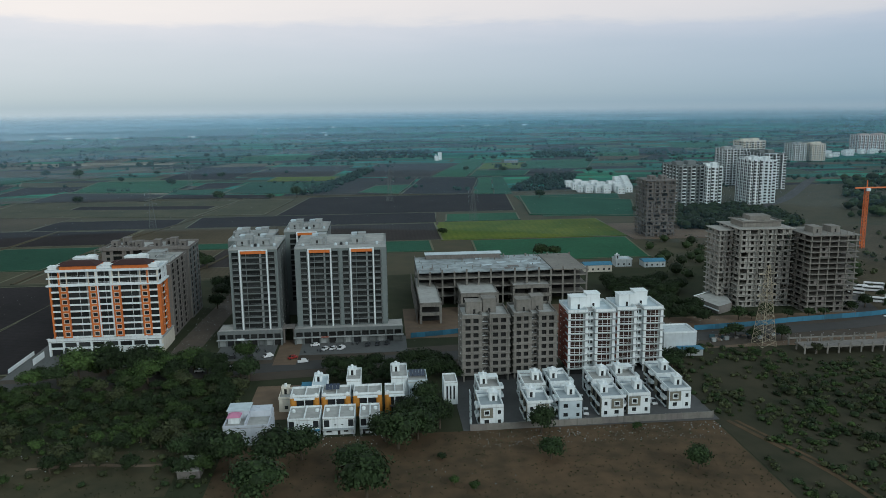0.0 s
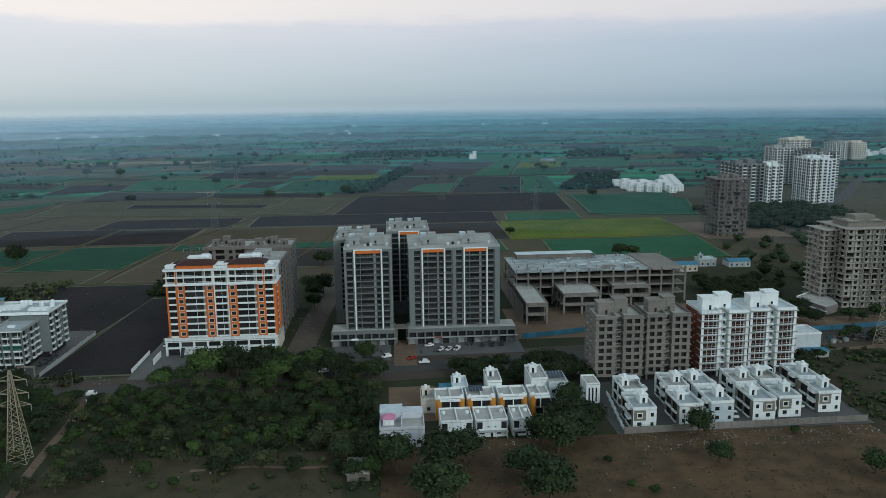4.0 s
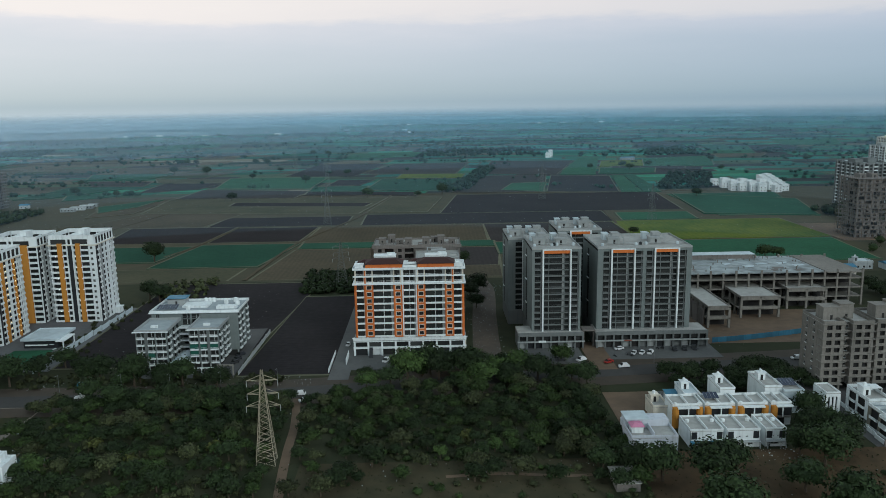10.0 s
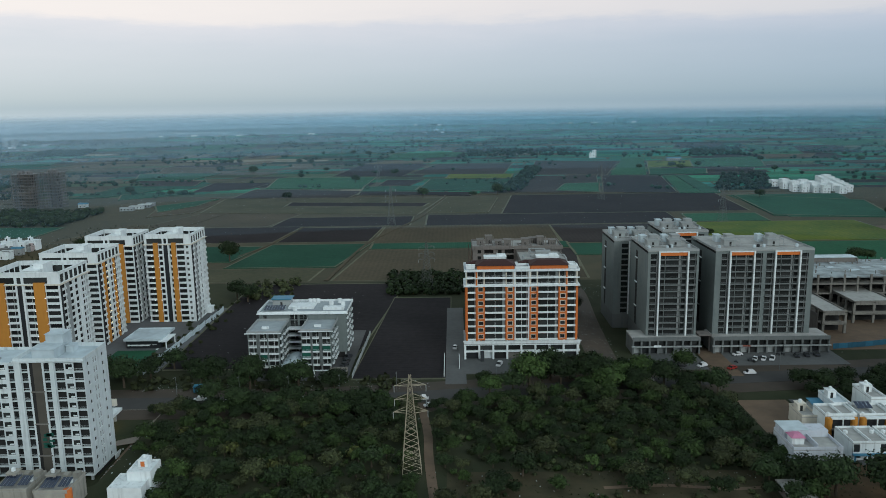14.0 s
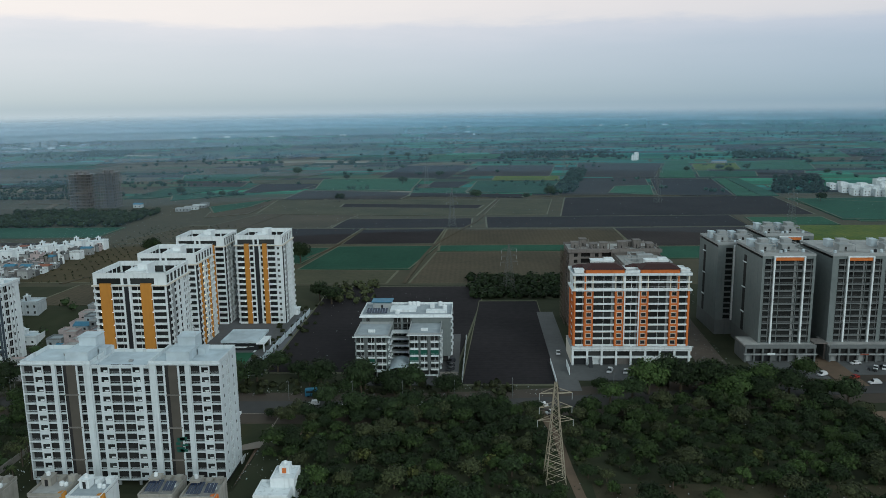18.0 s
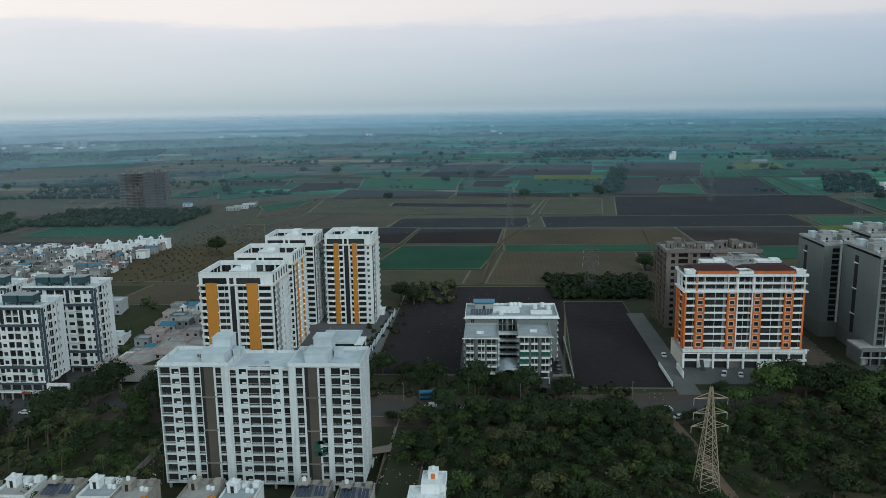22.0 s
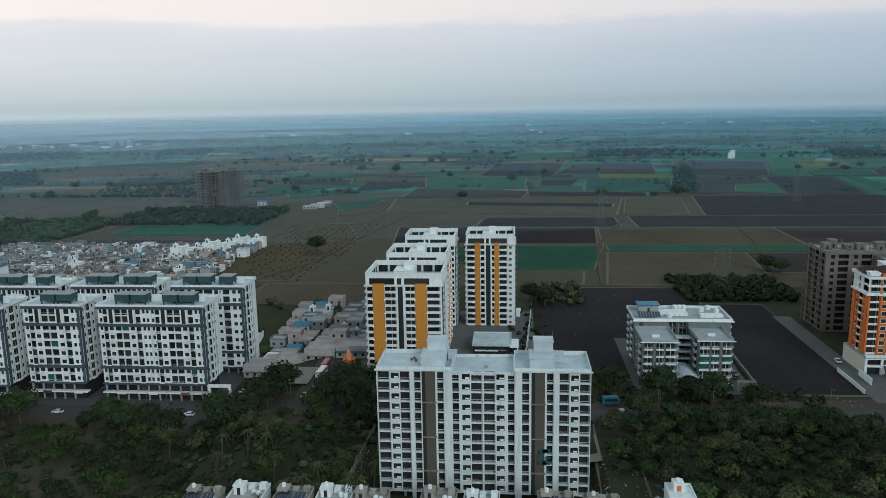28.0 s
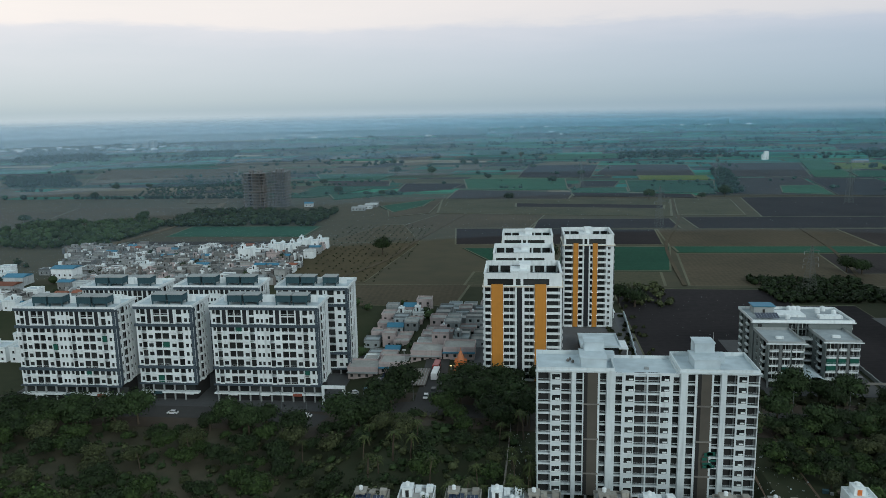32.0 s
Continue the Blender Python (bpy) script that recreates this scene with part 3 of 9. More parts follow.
strip("track", curve([(-104, 205), (-88, 206), (-70, 204), (-52, 207)]), 1.4, DIRT, "faint footpath over bare ground", "track", 0.09)
strip("track", curve([(100, 216), (106, 198), (112, 180), (116, 152)]), 1.6, SOILB, "worn dirt track along a thicket", "track", 0.09)
strip("track", curve([(102.5, 216), (108.5, 198), (114.5, 180), (118.5, 152)]), 1.2, SOILB, "worn wheel track over waste land", "track", 0.09)
strip("track", curve([(-213, 440), (-201, 560), (-172, 667), (-158, 754), (-150, 830)]), 2.1, CROPS["brown"], "dusty brown farm track between fields", "track", 0.5)
strip("track", curve([(-407, 442), (-384, 505), (-372, 589), (-340, 762), (-312, 937)]), 2.8, CROPS["brown"], "dusty brown farm track between fields", "track", 0.5)
strip("track", curve([(-118, 455), (-100, 543), (-90, 630)]), 2.1, CROPS["brown"], "dusty brown farm track between fields", "track", 0.5)
strip("track", curve([(-282, 512), (-272, 550), (-262, 630)]), 1.8, CROPS["brown"], "dusty brown farm track between fields", "track", 0.5)
strip("track", [(-400, 832), (-250, 829), (-80, 835), (130, 833), (210, 826)], 2.1, CROPS["brown"], "dusty brown farm track between fields", "track", 0.5)
strip("track", curve([(-600, 560), (-590, 630), (-594, 750), (-640, 900)]), 6.0, CROPS["tan"], "pale dirt road beside a wood", "track", 0.5)
strip("track", [(40, 616), (46, 690)], 2.1, CROPS["brown"], "dusty brown farm track between fields", "track", 0.5)
strip("track", [(-460, 900), (-360, 1240), (-330, 1400)], 2.8, CROPS["brown"], "dusty brown farm track between fields", "track", 0.5)


def plot(name, x0, x1, y0, y1, mats, label, z=0.12):
    return solid(name, Geo().box(x0, x1, y0, y1, 0, z), mats, label, name.replace("_", " "), "structure")


plot("bare_ground", -52, 96, 150, 217, SOILB, "bare brown soil with tracks and litter", 0.05)
plot("bare_ground", -600, -366, 150, 268, mat("dusty_olive_earth", (0.080, 0.070, 0.050), (0.040, 0.042, 0.028), scale=0.14, big=0.035, bump=0.3, var=0.35, spec=0.05), "dusty earth with dry grass under palms", 0.045)
plot("bare_ground", -144, -62, 186, 214, mat("olive_brown_clearing", (0.082, 0.068, 0.042), (0.038, 0.040, 0.025), scale=0.16, big=0.03, bump=0.3, var=0.35, spec=0.05), "bare brown clearing beside the thicket", 0.045)
plot("bare_ground", 96.5, 262, 150, 284, mat("dry_waste_land", (0.058, 0.051, 0.034), (0.028, 0.032, 0.020), scale=0.12, big=0.03, bump=0.3, var=0.4, spec=0.05), "dry brown waste land with patches of grass", 0.045)
plot("forecourt", -138, -97, 289, 306, PAVE, "grey paved forecourt below shops", 0.2)
plot("forecourt", -72, -49, 291, 310, PAVE, "grey paved parking forecourt", 0.2)
plot("forecourt", -39, 4, 295, 316, PAVE, "grey paved parking forecourt", 0.2)
plot("dirt_yard", -48, -39, 284, 316, DIRT, "reddish dirt entrance between forecourts", 0.18)
plot("driveway", -145, -137.5, 279, 380, PAVE, "grey concrete compound driveway", 0.16)
plot("dirt_yard", 4, 110, 312, 360, DIRT, "brown earth yard of a building site", 0.06)
plot("dirt_yard", -50, -34, 232, 262, DIRT, "light brown empty plot of dry earth", 0.08)
plot("lane", -33, -28.5, 216, 262, PAVE, "grey concrete lane beside row houses", 0.14)
plot("villa_lane", 18, 98, 217, 268, mat("dark_paved_lane", (0.09, 0.09, 0.09), (0.06, 0.06, 0.06)), "dark paved lanes between villas", 0.1)
plot("compound_paving", -318, -252, 294, 385, mat("grey_block_paving", (0.13, 0.135, 0.14), (0.09, 0.09, 0.095)), "grey block paving of a tower compound", 0.14)
plot("compound_paving", -490, -365, 284, 346, mat("dark_compound_paving", (0.085, 0.088, 0.09), (0.055, 0.056, 0.058)), "dark paving round white apartment blocks", 0.14)
plot("lawn", -278, -262, 296, 320, CROPS["green"], "dark green club lawn", 0.2)
plot("station_forecourt", -262, -236, 234, 259, mat("sandy_concrete", (0.23, 0.20, 0.17), (0.15, 0.13, 0.11)), "sandy concrete filling station forecourt", 0.13)
plot("dirt_yard", -238, -226, 215, 260, DIRT, "brown earth lane beside a low wall", 0.09)
plot("compound_paving", -219, -180, 284, 345, mat("compound_asphalt", (0.10, 0.10, 0.10), (0.065, 0.065, 0.065)), "dark paving round a low apartment block", 0.15)
plot("dirt_yard", 120, 230, 285, 330, DIRT, "brown earth beside the road and building site", 0.05)
plot("dirt_yard", 205, 420, 330, 560, CROPS["brown"], "dry brown waste land behind a building site", 0.05)
plot("dirt_yard", 175, 240, 528, 600, DIRT, "brown earth building plot round a tower", 0.5)

# far haze beyond the plain, painted as a glowing gradient on a wall
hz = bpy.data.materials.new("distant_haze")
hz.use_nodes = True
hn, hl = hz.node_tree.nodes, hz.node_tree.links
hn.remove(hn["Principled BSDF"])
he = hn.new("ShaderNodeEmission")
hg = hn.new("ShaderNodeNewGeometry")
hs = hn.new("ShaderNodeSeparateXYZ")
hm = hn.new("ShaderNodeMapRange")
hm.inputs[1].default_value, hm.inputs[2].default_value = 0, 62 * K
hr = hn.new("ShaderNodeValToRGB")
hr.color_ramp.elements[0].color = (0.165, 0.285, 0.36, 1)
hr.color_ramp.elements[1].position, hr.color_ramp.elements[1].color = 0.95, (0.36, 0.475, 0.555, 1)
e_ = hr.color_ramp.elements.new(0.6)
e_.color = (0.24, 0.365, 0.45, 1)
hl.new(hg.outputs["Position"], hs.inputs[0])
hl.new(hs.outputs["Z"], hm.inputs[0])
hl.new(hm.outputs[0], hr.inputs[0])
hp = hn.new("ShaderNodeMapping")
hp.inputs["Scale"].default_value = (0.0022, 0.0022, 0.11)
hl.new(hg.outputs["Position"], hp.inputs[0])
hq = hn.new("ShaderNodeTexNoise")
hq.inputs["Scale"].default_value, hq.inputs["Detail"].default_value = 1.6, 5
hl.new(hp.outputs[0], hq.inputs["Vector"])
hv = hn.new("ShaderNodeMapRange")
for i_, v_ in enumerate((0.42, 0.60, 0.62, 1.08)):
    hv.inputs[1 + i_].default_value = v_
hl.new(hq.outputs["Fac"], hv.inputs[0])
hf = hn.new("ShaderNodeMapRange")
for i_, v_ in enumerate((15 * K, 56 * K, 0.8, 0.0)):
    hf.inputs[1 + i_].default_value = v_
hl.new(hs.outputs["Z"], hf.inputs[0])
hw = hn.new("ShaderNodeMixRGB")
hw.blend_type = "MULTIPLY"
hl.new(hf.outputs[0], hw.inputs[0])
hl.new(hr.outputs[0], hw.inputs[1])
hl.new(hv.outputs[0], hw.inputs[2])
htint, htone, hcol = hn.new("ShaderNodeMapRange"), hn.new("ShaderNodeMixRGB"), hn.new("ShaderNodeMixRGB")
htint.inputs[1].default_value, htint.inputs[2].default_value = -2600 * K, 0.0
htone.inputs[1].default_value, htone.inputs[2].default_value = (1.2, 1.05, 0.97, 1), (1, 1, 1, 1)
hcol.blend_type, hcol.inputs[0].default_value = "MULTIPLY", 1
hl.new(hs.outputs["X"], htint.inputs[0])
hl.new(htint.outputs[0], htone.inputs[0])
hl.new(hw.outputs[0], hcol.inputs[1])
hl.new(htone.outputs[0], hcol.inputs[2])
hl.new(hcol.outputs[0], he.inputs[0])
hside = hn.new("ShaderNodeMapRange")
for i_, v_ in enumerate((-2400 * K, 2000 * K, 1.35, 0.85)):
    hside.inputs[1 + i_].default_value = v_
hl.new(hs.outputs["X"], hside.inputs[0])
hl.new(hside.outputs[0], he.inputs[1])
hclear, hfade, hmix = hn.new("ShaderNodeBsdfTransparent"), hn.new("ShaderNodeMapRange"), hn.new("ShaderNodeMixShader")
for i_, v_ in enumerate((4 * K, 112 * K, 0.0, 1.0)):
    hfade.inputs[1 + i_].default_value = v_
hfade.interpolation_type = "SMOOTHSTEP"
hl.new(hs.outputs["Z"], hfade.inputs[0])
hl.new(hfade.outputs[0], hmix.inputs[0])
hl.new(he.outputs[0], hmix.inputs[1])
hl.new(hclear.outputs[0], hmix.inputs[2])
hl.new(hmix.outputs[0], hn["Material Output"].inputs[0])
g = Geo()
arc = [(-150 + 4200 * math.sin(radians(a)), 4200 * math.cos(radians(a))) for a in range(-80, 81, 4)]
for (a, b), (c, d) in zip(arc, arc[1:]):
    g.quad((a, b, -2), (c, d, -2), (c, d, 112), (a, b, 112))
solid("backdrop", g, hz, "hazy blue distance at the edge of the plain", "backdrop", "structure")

# tinted translucent sheets added over the plain to imitate haze by their colour
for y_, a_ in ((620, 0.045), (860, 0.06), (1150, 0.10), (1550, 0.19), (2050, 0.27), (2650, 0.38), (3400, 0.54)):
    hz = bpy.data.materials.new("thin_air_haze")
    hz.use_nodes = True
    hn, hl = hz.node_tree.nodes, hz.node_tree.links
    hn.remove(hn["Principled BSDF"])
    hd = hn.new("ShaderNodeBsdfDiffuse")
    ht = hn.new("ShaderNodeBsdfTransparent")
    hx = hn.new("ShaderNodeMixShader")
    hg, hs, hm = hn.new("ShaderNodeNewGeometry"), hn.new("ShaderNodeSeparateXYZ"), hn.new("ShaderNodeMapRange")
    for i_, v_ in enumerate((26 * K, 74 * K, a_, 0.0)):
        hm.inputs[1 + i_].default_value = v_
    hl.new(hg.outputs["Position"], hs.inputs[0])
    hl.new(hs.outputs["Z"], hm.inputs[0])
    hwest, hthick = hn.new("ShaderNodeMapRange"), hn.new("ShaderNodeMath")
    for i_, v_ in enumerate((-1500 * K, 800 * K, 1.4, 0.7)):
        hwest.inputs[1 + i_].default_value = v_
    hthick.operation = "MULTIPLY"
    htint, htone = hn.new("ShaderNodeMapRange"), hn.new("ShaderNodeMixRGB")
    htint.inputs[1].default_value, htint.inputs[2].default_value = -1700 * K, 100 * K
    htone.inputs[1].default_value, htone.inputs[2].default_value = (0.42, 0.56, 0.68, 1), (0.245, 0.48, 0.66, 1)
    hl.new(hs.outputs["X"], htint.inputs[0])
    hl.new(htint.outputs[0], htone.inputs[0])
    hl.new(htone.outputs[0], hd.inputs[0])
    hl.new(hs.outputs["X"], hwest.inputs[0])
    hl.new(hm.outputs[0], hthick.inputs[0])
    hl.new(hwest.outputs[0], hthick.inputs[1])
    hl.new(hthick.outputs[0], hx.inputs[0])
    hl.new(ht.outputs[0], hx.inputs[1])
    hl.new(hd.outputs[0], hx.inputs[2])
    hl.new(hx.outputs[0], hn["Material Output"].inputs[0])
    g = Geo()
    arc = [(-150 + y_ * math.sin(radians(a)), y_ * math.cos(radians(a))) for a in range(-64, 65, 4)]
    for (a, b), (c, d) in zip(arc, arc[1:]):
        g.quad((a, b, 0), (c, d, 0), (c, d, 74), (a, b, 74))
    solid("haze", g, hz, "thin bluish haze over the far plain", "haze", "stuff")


# ---- building kit ----
_cache = {}


def shared(key, make):
    if key not in _cache:
        _cache[key] = make()
    return _cache[key]


def window_mesh(w, h, frame=None, ledge=True):
    """A window for an opening in the plane y = 0: glass set back, frame, mullion and sill. Origin: middle of its foot."""
    frame = frame or ALU

    def make():
        us = [-w / 2, -w / 2 + 0.08, -0.04, 0.04, w / 2 - 0.08, w / 2]
        zs = [0, 0.08, h - 0.08, h]
        pts = [(u, 0.2 if 0 < i < 5 and 0 < j < 3 else 0.16, z) for j, z in enumerate(zs) for i, u in enumerate(us)]
        g = Geo()
        g.v = pts
        for j in range(3):
            for i in range(5):
                g.f.append((j * 6 + i, j * 6 + i + 1, j * 6 + i + 7, j * 6 + i + 6))
                g.m.append(0 if j == 1 and i in (1, 3) else 1)
        if frame is SHELF:
            g.box(-w * 0.1, w / 2 - 0.15, 0.02, 0.14, 0.15, 0.55, 2)
        if ledge:
            o = len(g.v)
            g.v += [(-w / 2 - 0.1, -0.1, -0.02), (w / 2 + 0.1, -0.1, -0.02), (w / 2 + 0.1, -0.1, -0.12), (-w / 2 - 0.1, -0.1, -0.12)]
            g.f += [(0, o, o + 1, 5), (o, o + 3, o + 2, o + 1)]
            g.m += [2, 2]
        return g.mesh("window", [GLASS, frame, WHITE if frame not in (CONC, CONCD) else CONC])
    return shared(("w", round(w, 2), round(h, 2), frame.name, ledge), make)


def balcony_mesh(w, h, out, rail, paint, back=None, posts=1, net=None, side=True, proud=0.06):
    """A balcony: slab, parapet, dark room behind with a glazed door. Its front lies at y = 0, it goes in by out."""
    back = back or GLASS

    def make():
        us = [-w / 2]
        kinds = []
        for i in range(posts + 1):
            e = -w / 2 + w * (i + 1) / (posts + 1)
            if i < posts:
                us += [e - 0.07, e + 0.07]
                kinds += [0, 2]
            else:
                us += [w * 0.36, w / 2] if side and w > 2 else [w / 2]
                kinds += [0, 3] if side and w > 2 else [0]
        prof = [(out - 0.03, h), (out - 0.03, 0.08), (0.12, 0.08), (0.12, rail), (0.0, rail), (0.0, -0.1), (out - 0.03, -0.1)]
        g = Geo()
        g.v = [(u, y, z) for u in us for y, z in prof]
        n = len(prof)
        for i in range(len(us) - 1):
            for j in range(n - 1):
                g.f.append((i * n + j, i * n + j + 1, (i + 1) * n + j + 1, (i + 1) * n + j))
                g.m.append(kinds[i] if j == 0 else 1)
        if proud > 0.1:
            for u in (-w / 2, w / 2):
                g.quad((u, 0, -0.1), (u, proud, -0.1), (u, proud, rail), (u, 0, rail), 1)
        if rail < 0.6:
            g.quad((-w / 2, 0.03, 0.86), (w / 2, 0.03, 0.86), (w / 2, 0.03, 0.96), (-w / 2, 0.03, 0.96), 1)
        if net:
            g.quad((-w / 2 + 0.02, 0.05, rail), (w / 2 - 0.02, 0.05, rail), (w / 2 - 0.02, 0.05, h - 0.1), (-w / 2 + 0.02, 0.05, h - 0.1), 4)
        return g.mesh("balcony", [back, paint, WHITE, PALEG] + ([net] if net else []))
    return shared(("b", round(w, 2), round(h, 2), out, rail, paint.name, back.name, posts, bool(net), side, proud), make)


def faces(x0, x1, y0, y1):
    """For each side of a block: where its facade starts, its turn and its length. Facade u runs along it, y goes in."""
    return {"front": (x0, y0, 0, x1 - x0), "right": (x1, y0, 90, y1 - y0), "back": (x1, y1, 180, x1 - x0), "left": (x0, y1, 270, y1 - y0)}


def facade(root, face, items, z0, fh, n, wall, deep=0.25, skip=(), nets=(), lite=False):
    """One side of a block. items, along u: ("wall", u0, u1), ("win", u0, u1, za, zb), ("bal", u0, u1, out, rail, paint, posts),
    ("pier", u0, u1, proud, paint, top). The floors repeat n times from z0."""
    fx, fy, turn, L = face
    M = at(fx, fy, 0, turn)
    cuts = []
    if lite:
        glass, rails = Geo(), Geo()
        rail_paint = next((it[5] for it in items if it[0] == "bal"), WHITE)
        for it in items:
            kind, a, b = it[:3]
            for k in range(n if kind in ("win", "bal") else 0):
                z = z0 + k * fh
                za, zb, deep_ = (it[3], it[4], 0.2) if kind == "win" else (0.0, fh - 0.2, it[3])
                cuts.append((a, b, z + za, z + zb))
                glass.quad((a, deep_, z + za), (b, deep_, z + za), (b, deep_, z + zb), (a, deep_, z + zb))
                if kind == "bal":
                    rails.box(a, b, -(it[7] if len(it) > 7 else 0.08), 0.06, z - 0.1, z + it[4])
        part("window_glass", glass, GLASS, root, m=M)["kind"] = "stuff"
        if rails.v:
            part("balcony_rail", rails, rail_paint, root, m=M)["kind"] = "stuff"
        items = [it for it in items if it[0] == "pier"]
    for it in items:
        kind, a, b = it[:3]
        if kind == "win":
            za, zb = it[3], it[4]
            me = window_mesh(b - a, zb - za, it[5] if len(it) > 5 else None)
            for k in range(n):
                if k in skip:
                    continue
                z = z0 + k * fh + za
                cuts.append((a, b, z, z + zb - za))
                part("window", me, None, root, m=M @ at((a + b) / 2, 0, z))
        elif kind == "bal":
            out, rail, paint = it[3:6]
            posts = it[6] if len(it) > 6 else 1
            proud, back = it[7] if len(it) > 7 else 0.06, it[8] if len(it) > 8 else None
            for k in range(n):
                if k in skip:
                    continue
                z = z0 + k * fh
                me = balcony_mesh(b - a, fh - 0.12, out + proud - 0.06, rail, paint, back, posts=posts, proud=proud, net=GREENN if (k, a) in nets else None)
                cuts.append((a, b, z - 0.02, z + fh - 0.14))
                part("balcony", me, None, root, m=M @ at((a + b) / 2, -proud, z))
        elif kind == "pier":
            proud, paint = it[3:5]
            top = it[5] if len(it) > 5 else z0 + n * fh
            bot = it[6] if len(it) > 6 else z0
            part("pier", Geo().box(a, b, -proud, 0.05, bot, top), paint, root, m=M)
    g = Geo()
    wins = [c for c in cuts]
    g.holes(0, L, z0 - 0.1, z0 + n * fh, wins, deep)
    part("wall", g, wall, root, m=M)


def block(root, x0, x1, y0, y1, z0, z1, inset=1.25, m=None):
    """The inner core of a building, behind its facades; near-black in place of the shade inside."""
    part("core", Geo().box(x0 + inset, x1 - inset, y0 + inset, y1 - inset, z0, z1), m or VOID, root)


def roof(root, x0, x1, y0, y1, z, h=0.9, top=None, wall=None, over=0.0, name="roof"):
    g = Geo()
    g.box(x0 - over, x1 + over, y0 - over, y1 + over, z - 0.05, z + 0.12, 0)
    part(name, g, top or ROOFW, root)
    part("parapet", Geo().ring(x0 - over, x1 + over, y0 - over, y1 + over, z + 0.12, z + h, 0.22), wall or WHITE, root)


def hut(root, x0, x1, y0, y1, z, h, paint, door=True, name="stair_head"):
    """A stair or lift head on a roof, with a lid and a door."""
    head = part(name, Geo().box(x0, x1, y0, y1, z, z + h), paint, root)
    part("lid", Geo().box(x0 - 0.2, x1 + 0.2, y0 - 0.2, y1 + 0.2, z + h, z + h + 0.18), paint, head)
    if door:
        part("door", Geo().box((x0 + x1) / 2 - 0.4, (x0 + x1) / 2 + 0.4, y0 - 0.04, y0, z + 0.1, z + 1.8), VOID, head)


def tank(root, x, y, z, r=0.7, h=1.2, paint=None):
    body = part("water_tank", Geo().cyl(x, y, r, z, z + h, 10), paint or WHITE, root)
    part("lid", Geo().cyl(x, y, r, z + h, z + h + 0.25, 10, 0, r * 0.35), paint or WHITE, body)


def solar(root, x, y, z, w, d):
    g = Geo()
    nx = max(1, round(w / 1.0))
    for i in range(nx):
        a = x + w * i / nx
        g.add([(a + 0.05, y, z + 0.4), (a + w / nx - 0.05, y, z + 0.4), (a + w / nx - 0.05, y + d, z + 1.3), (a + 0.05, y + d, z + 1.3)], ((0, 1, 2, 3),), 0)
    for a in (x + 0.1, x + w - 0.1):
        g.box(a - 0.04, a + 0.04, y + 0.05, y + 0.12, z, z + 0.4, 1).box(a - 0.04, a + 0.04, y + d - 0.12, y + d - 0.05, z, z + 1.25, 1)
    part("solar_panel", g, [SOLAR, ALU], root)


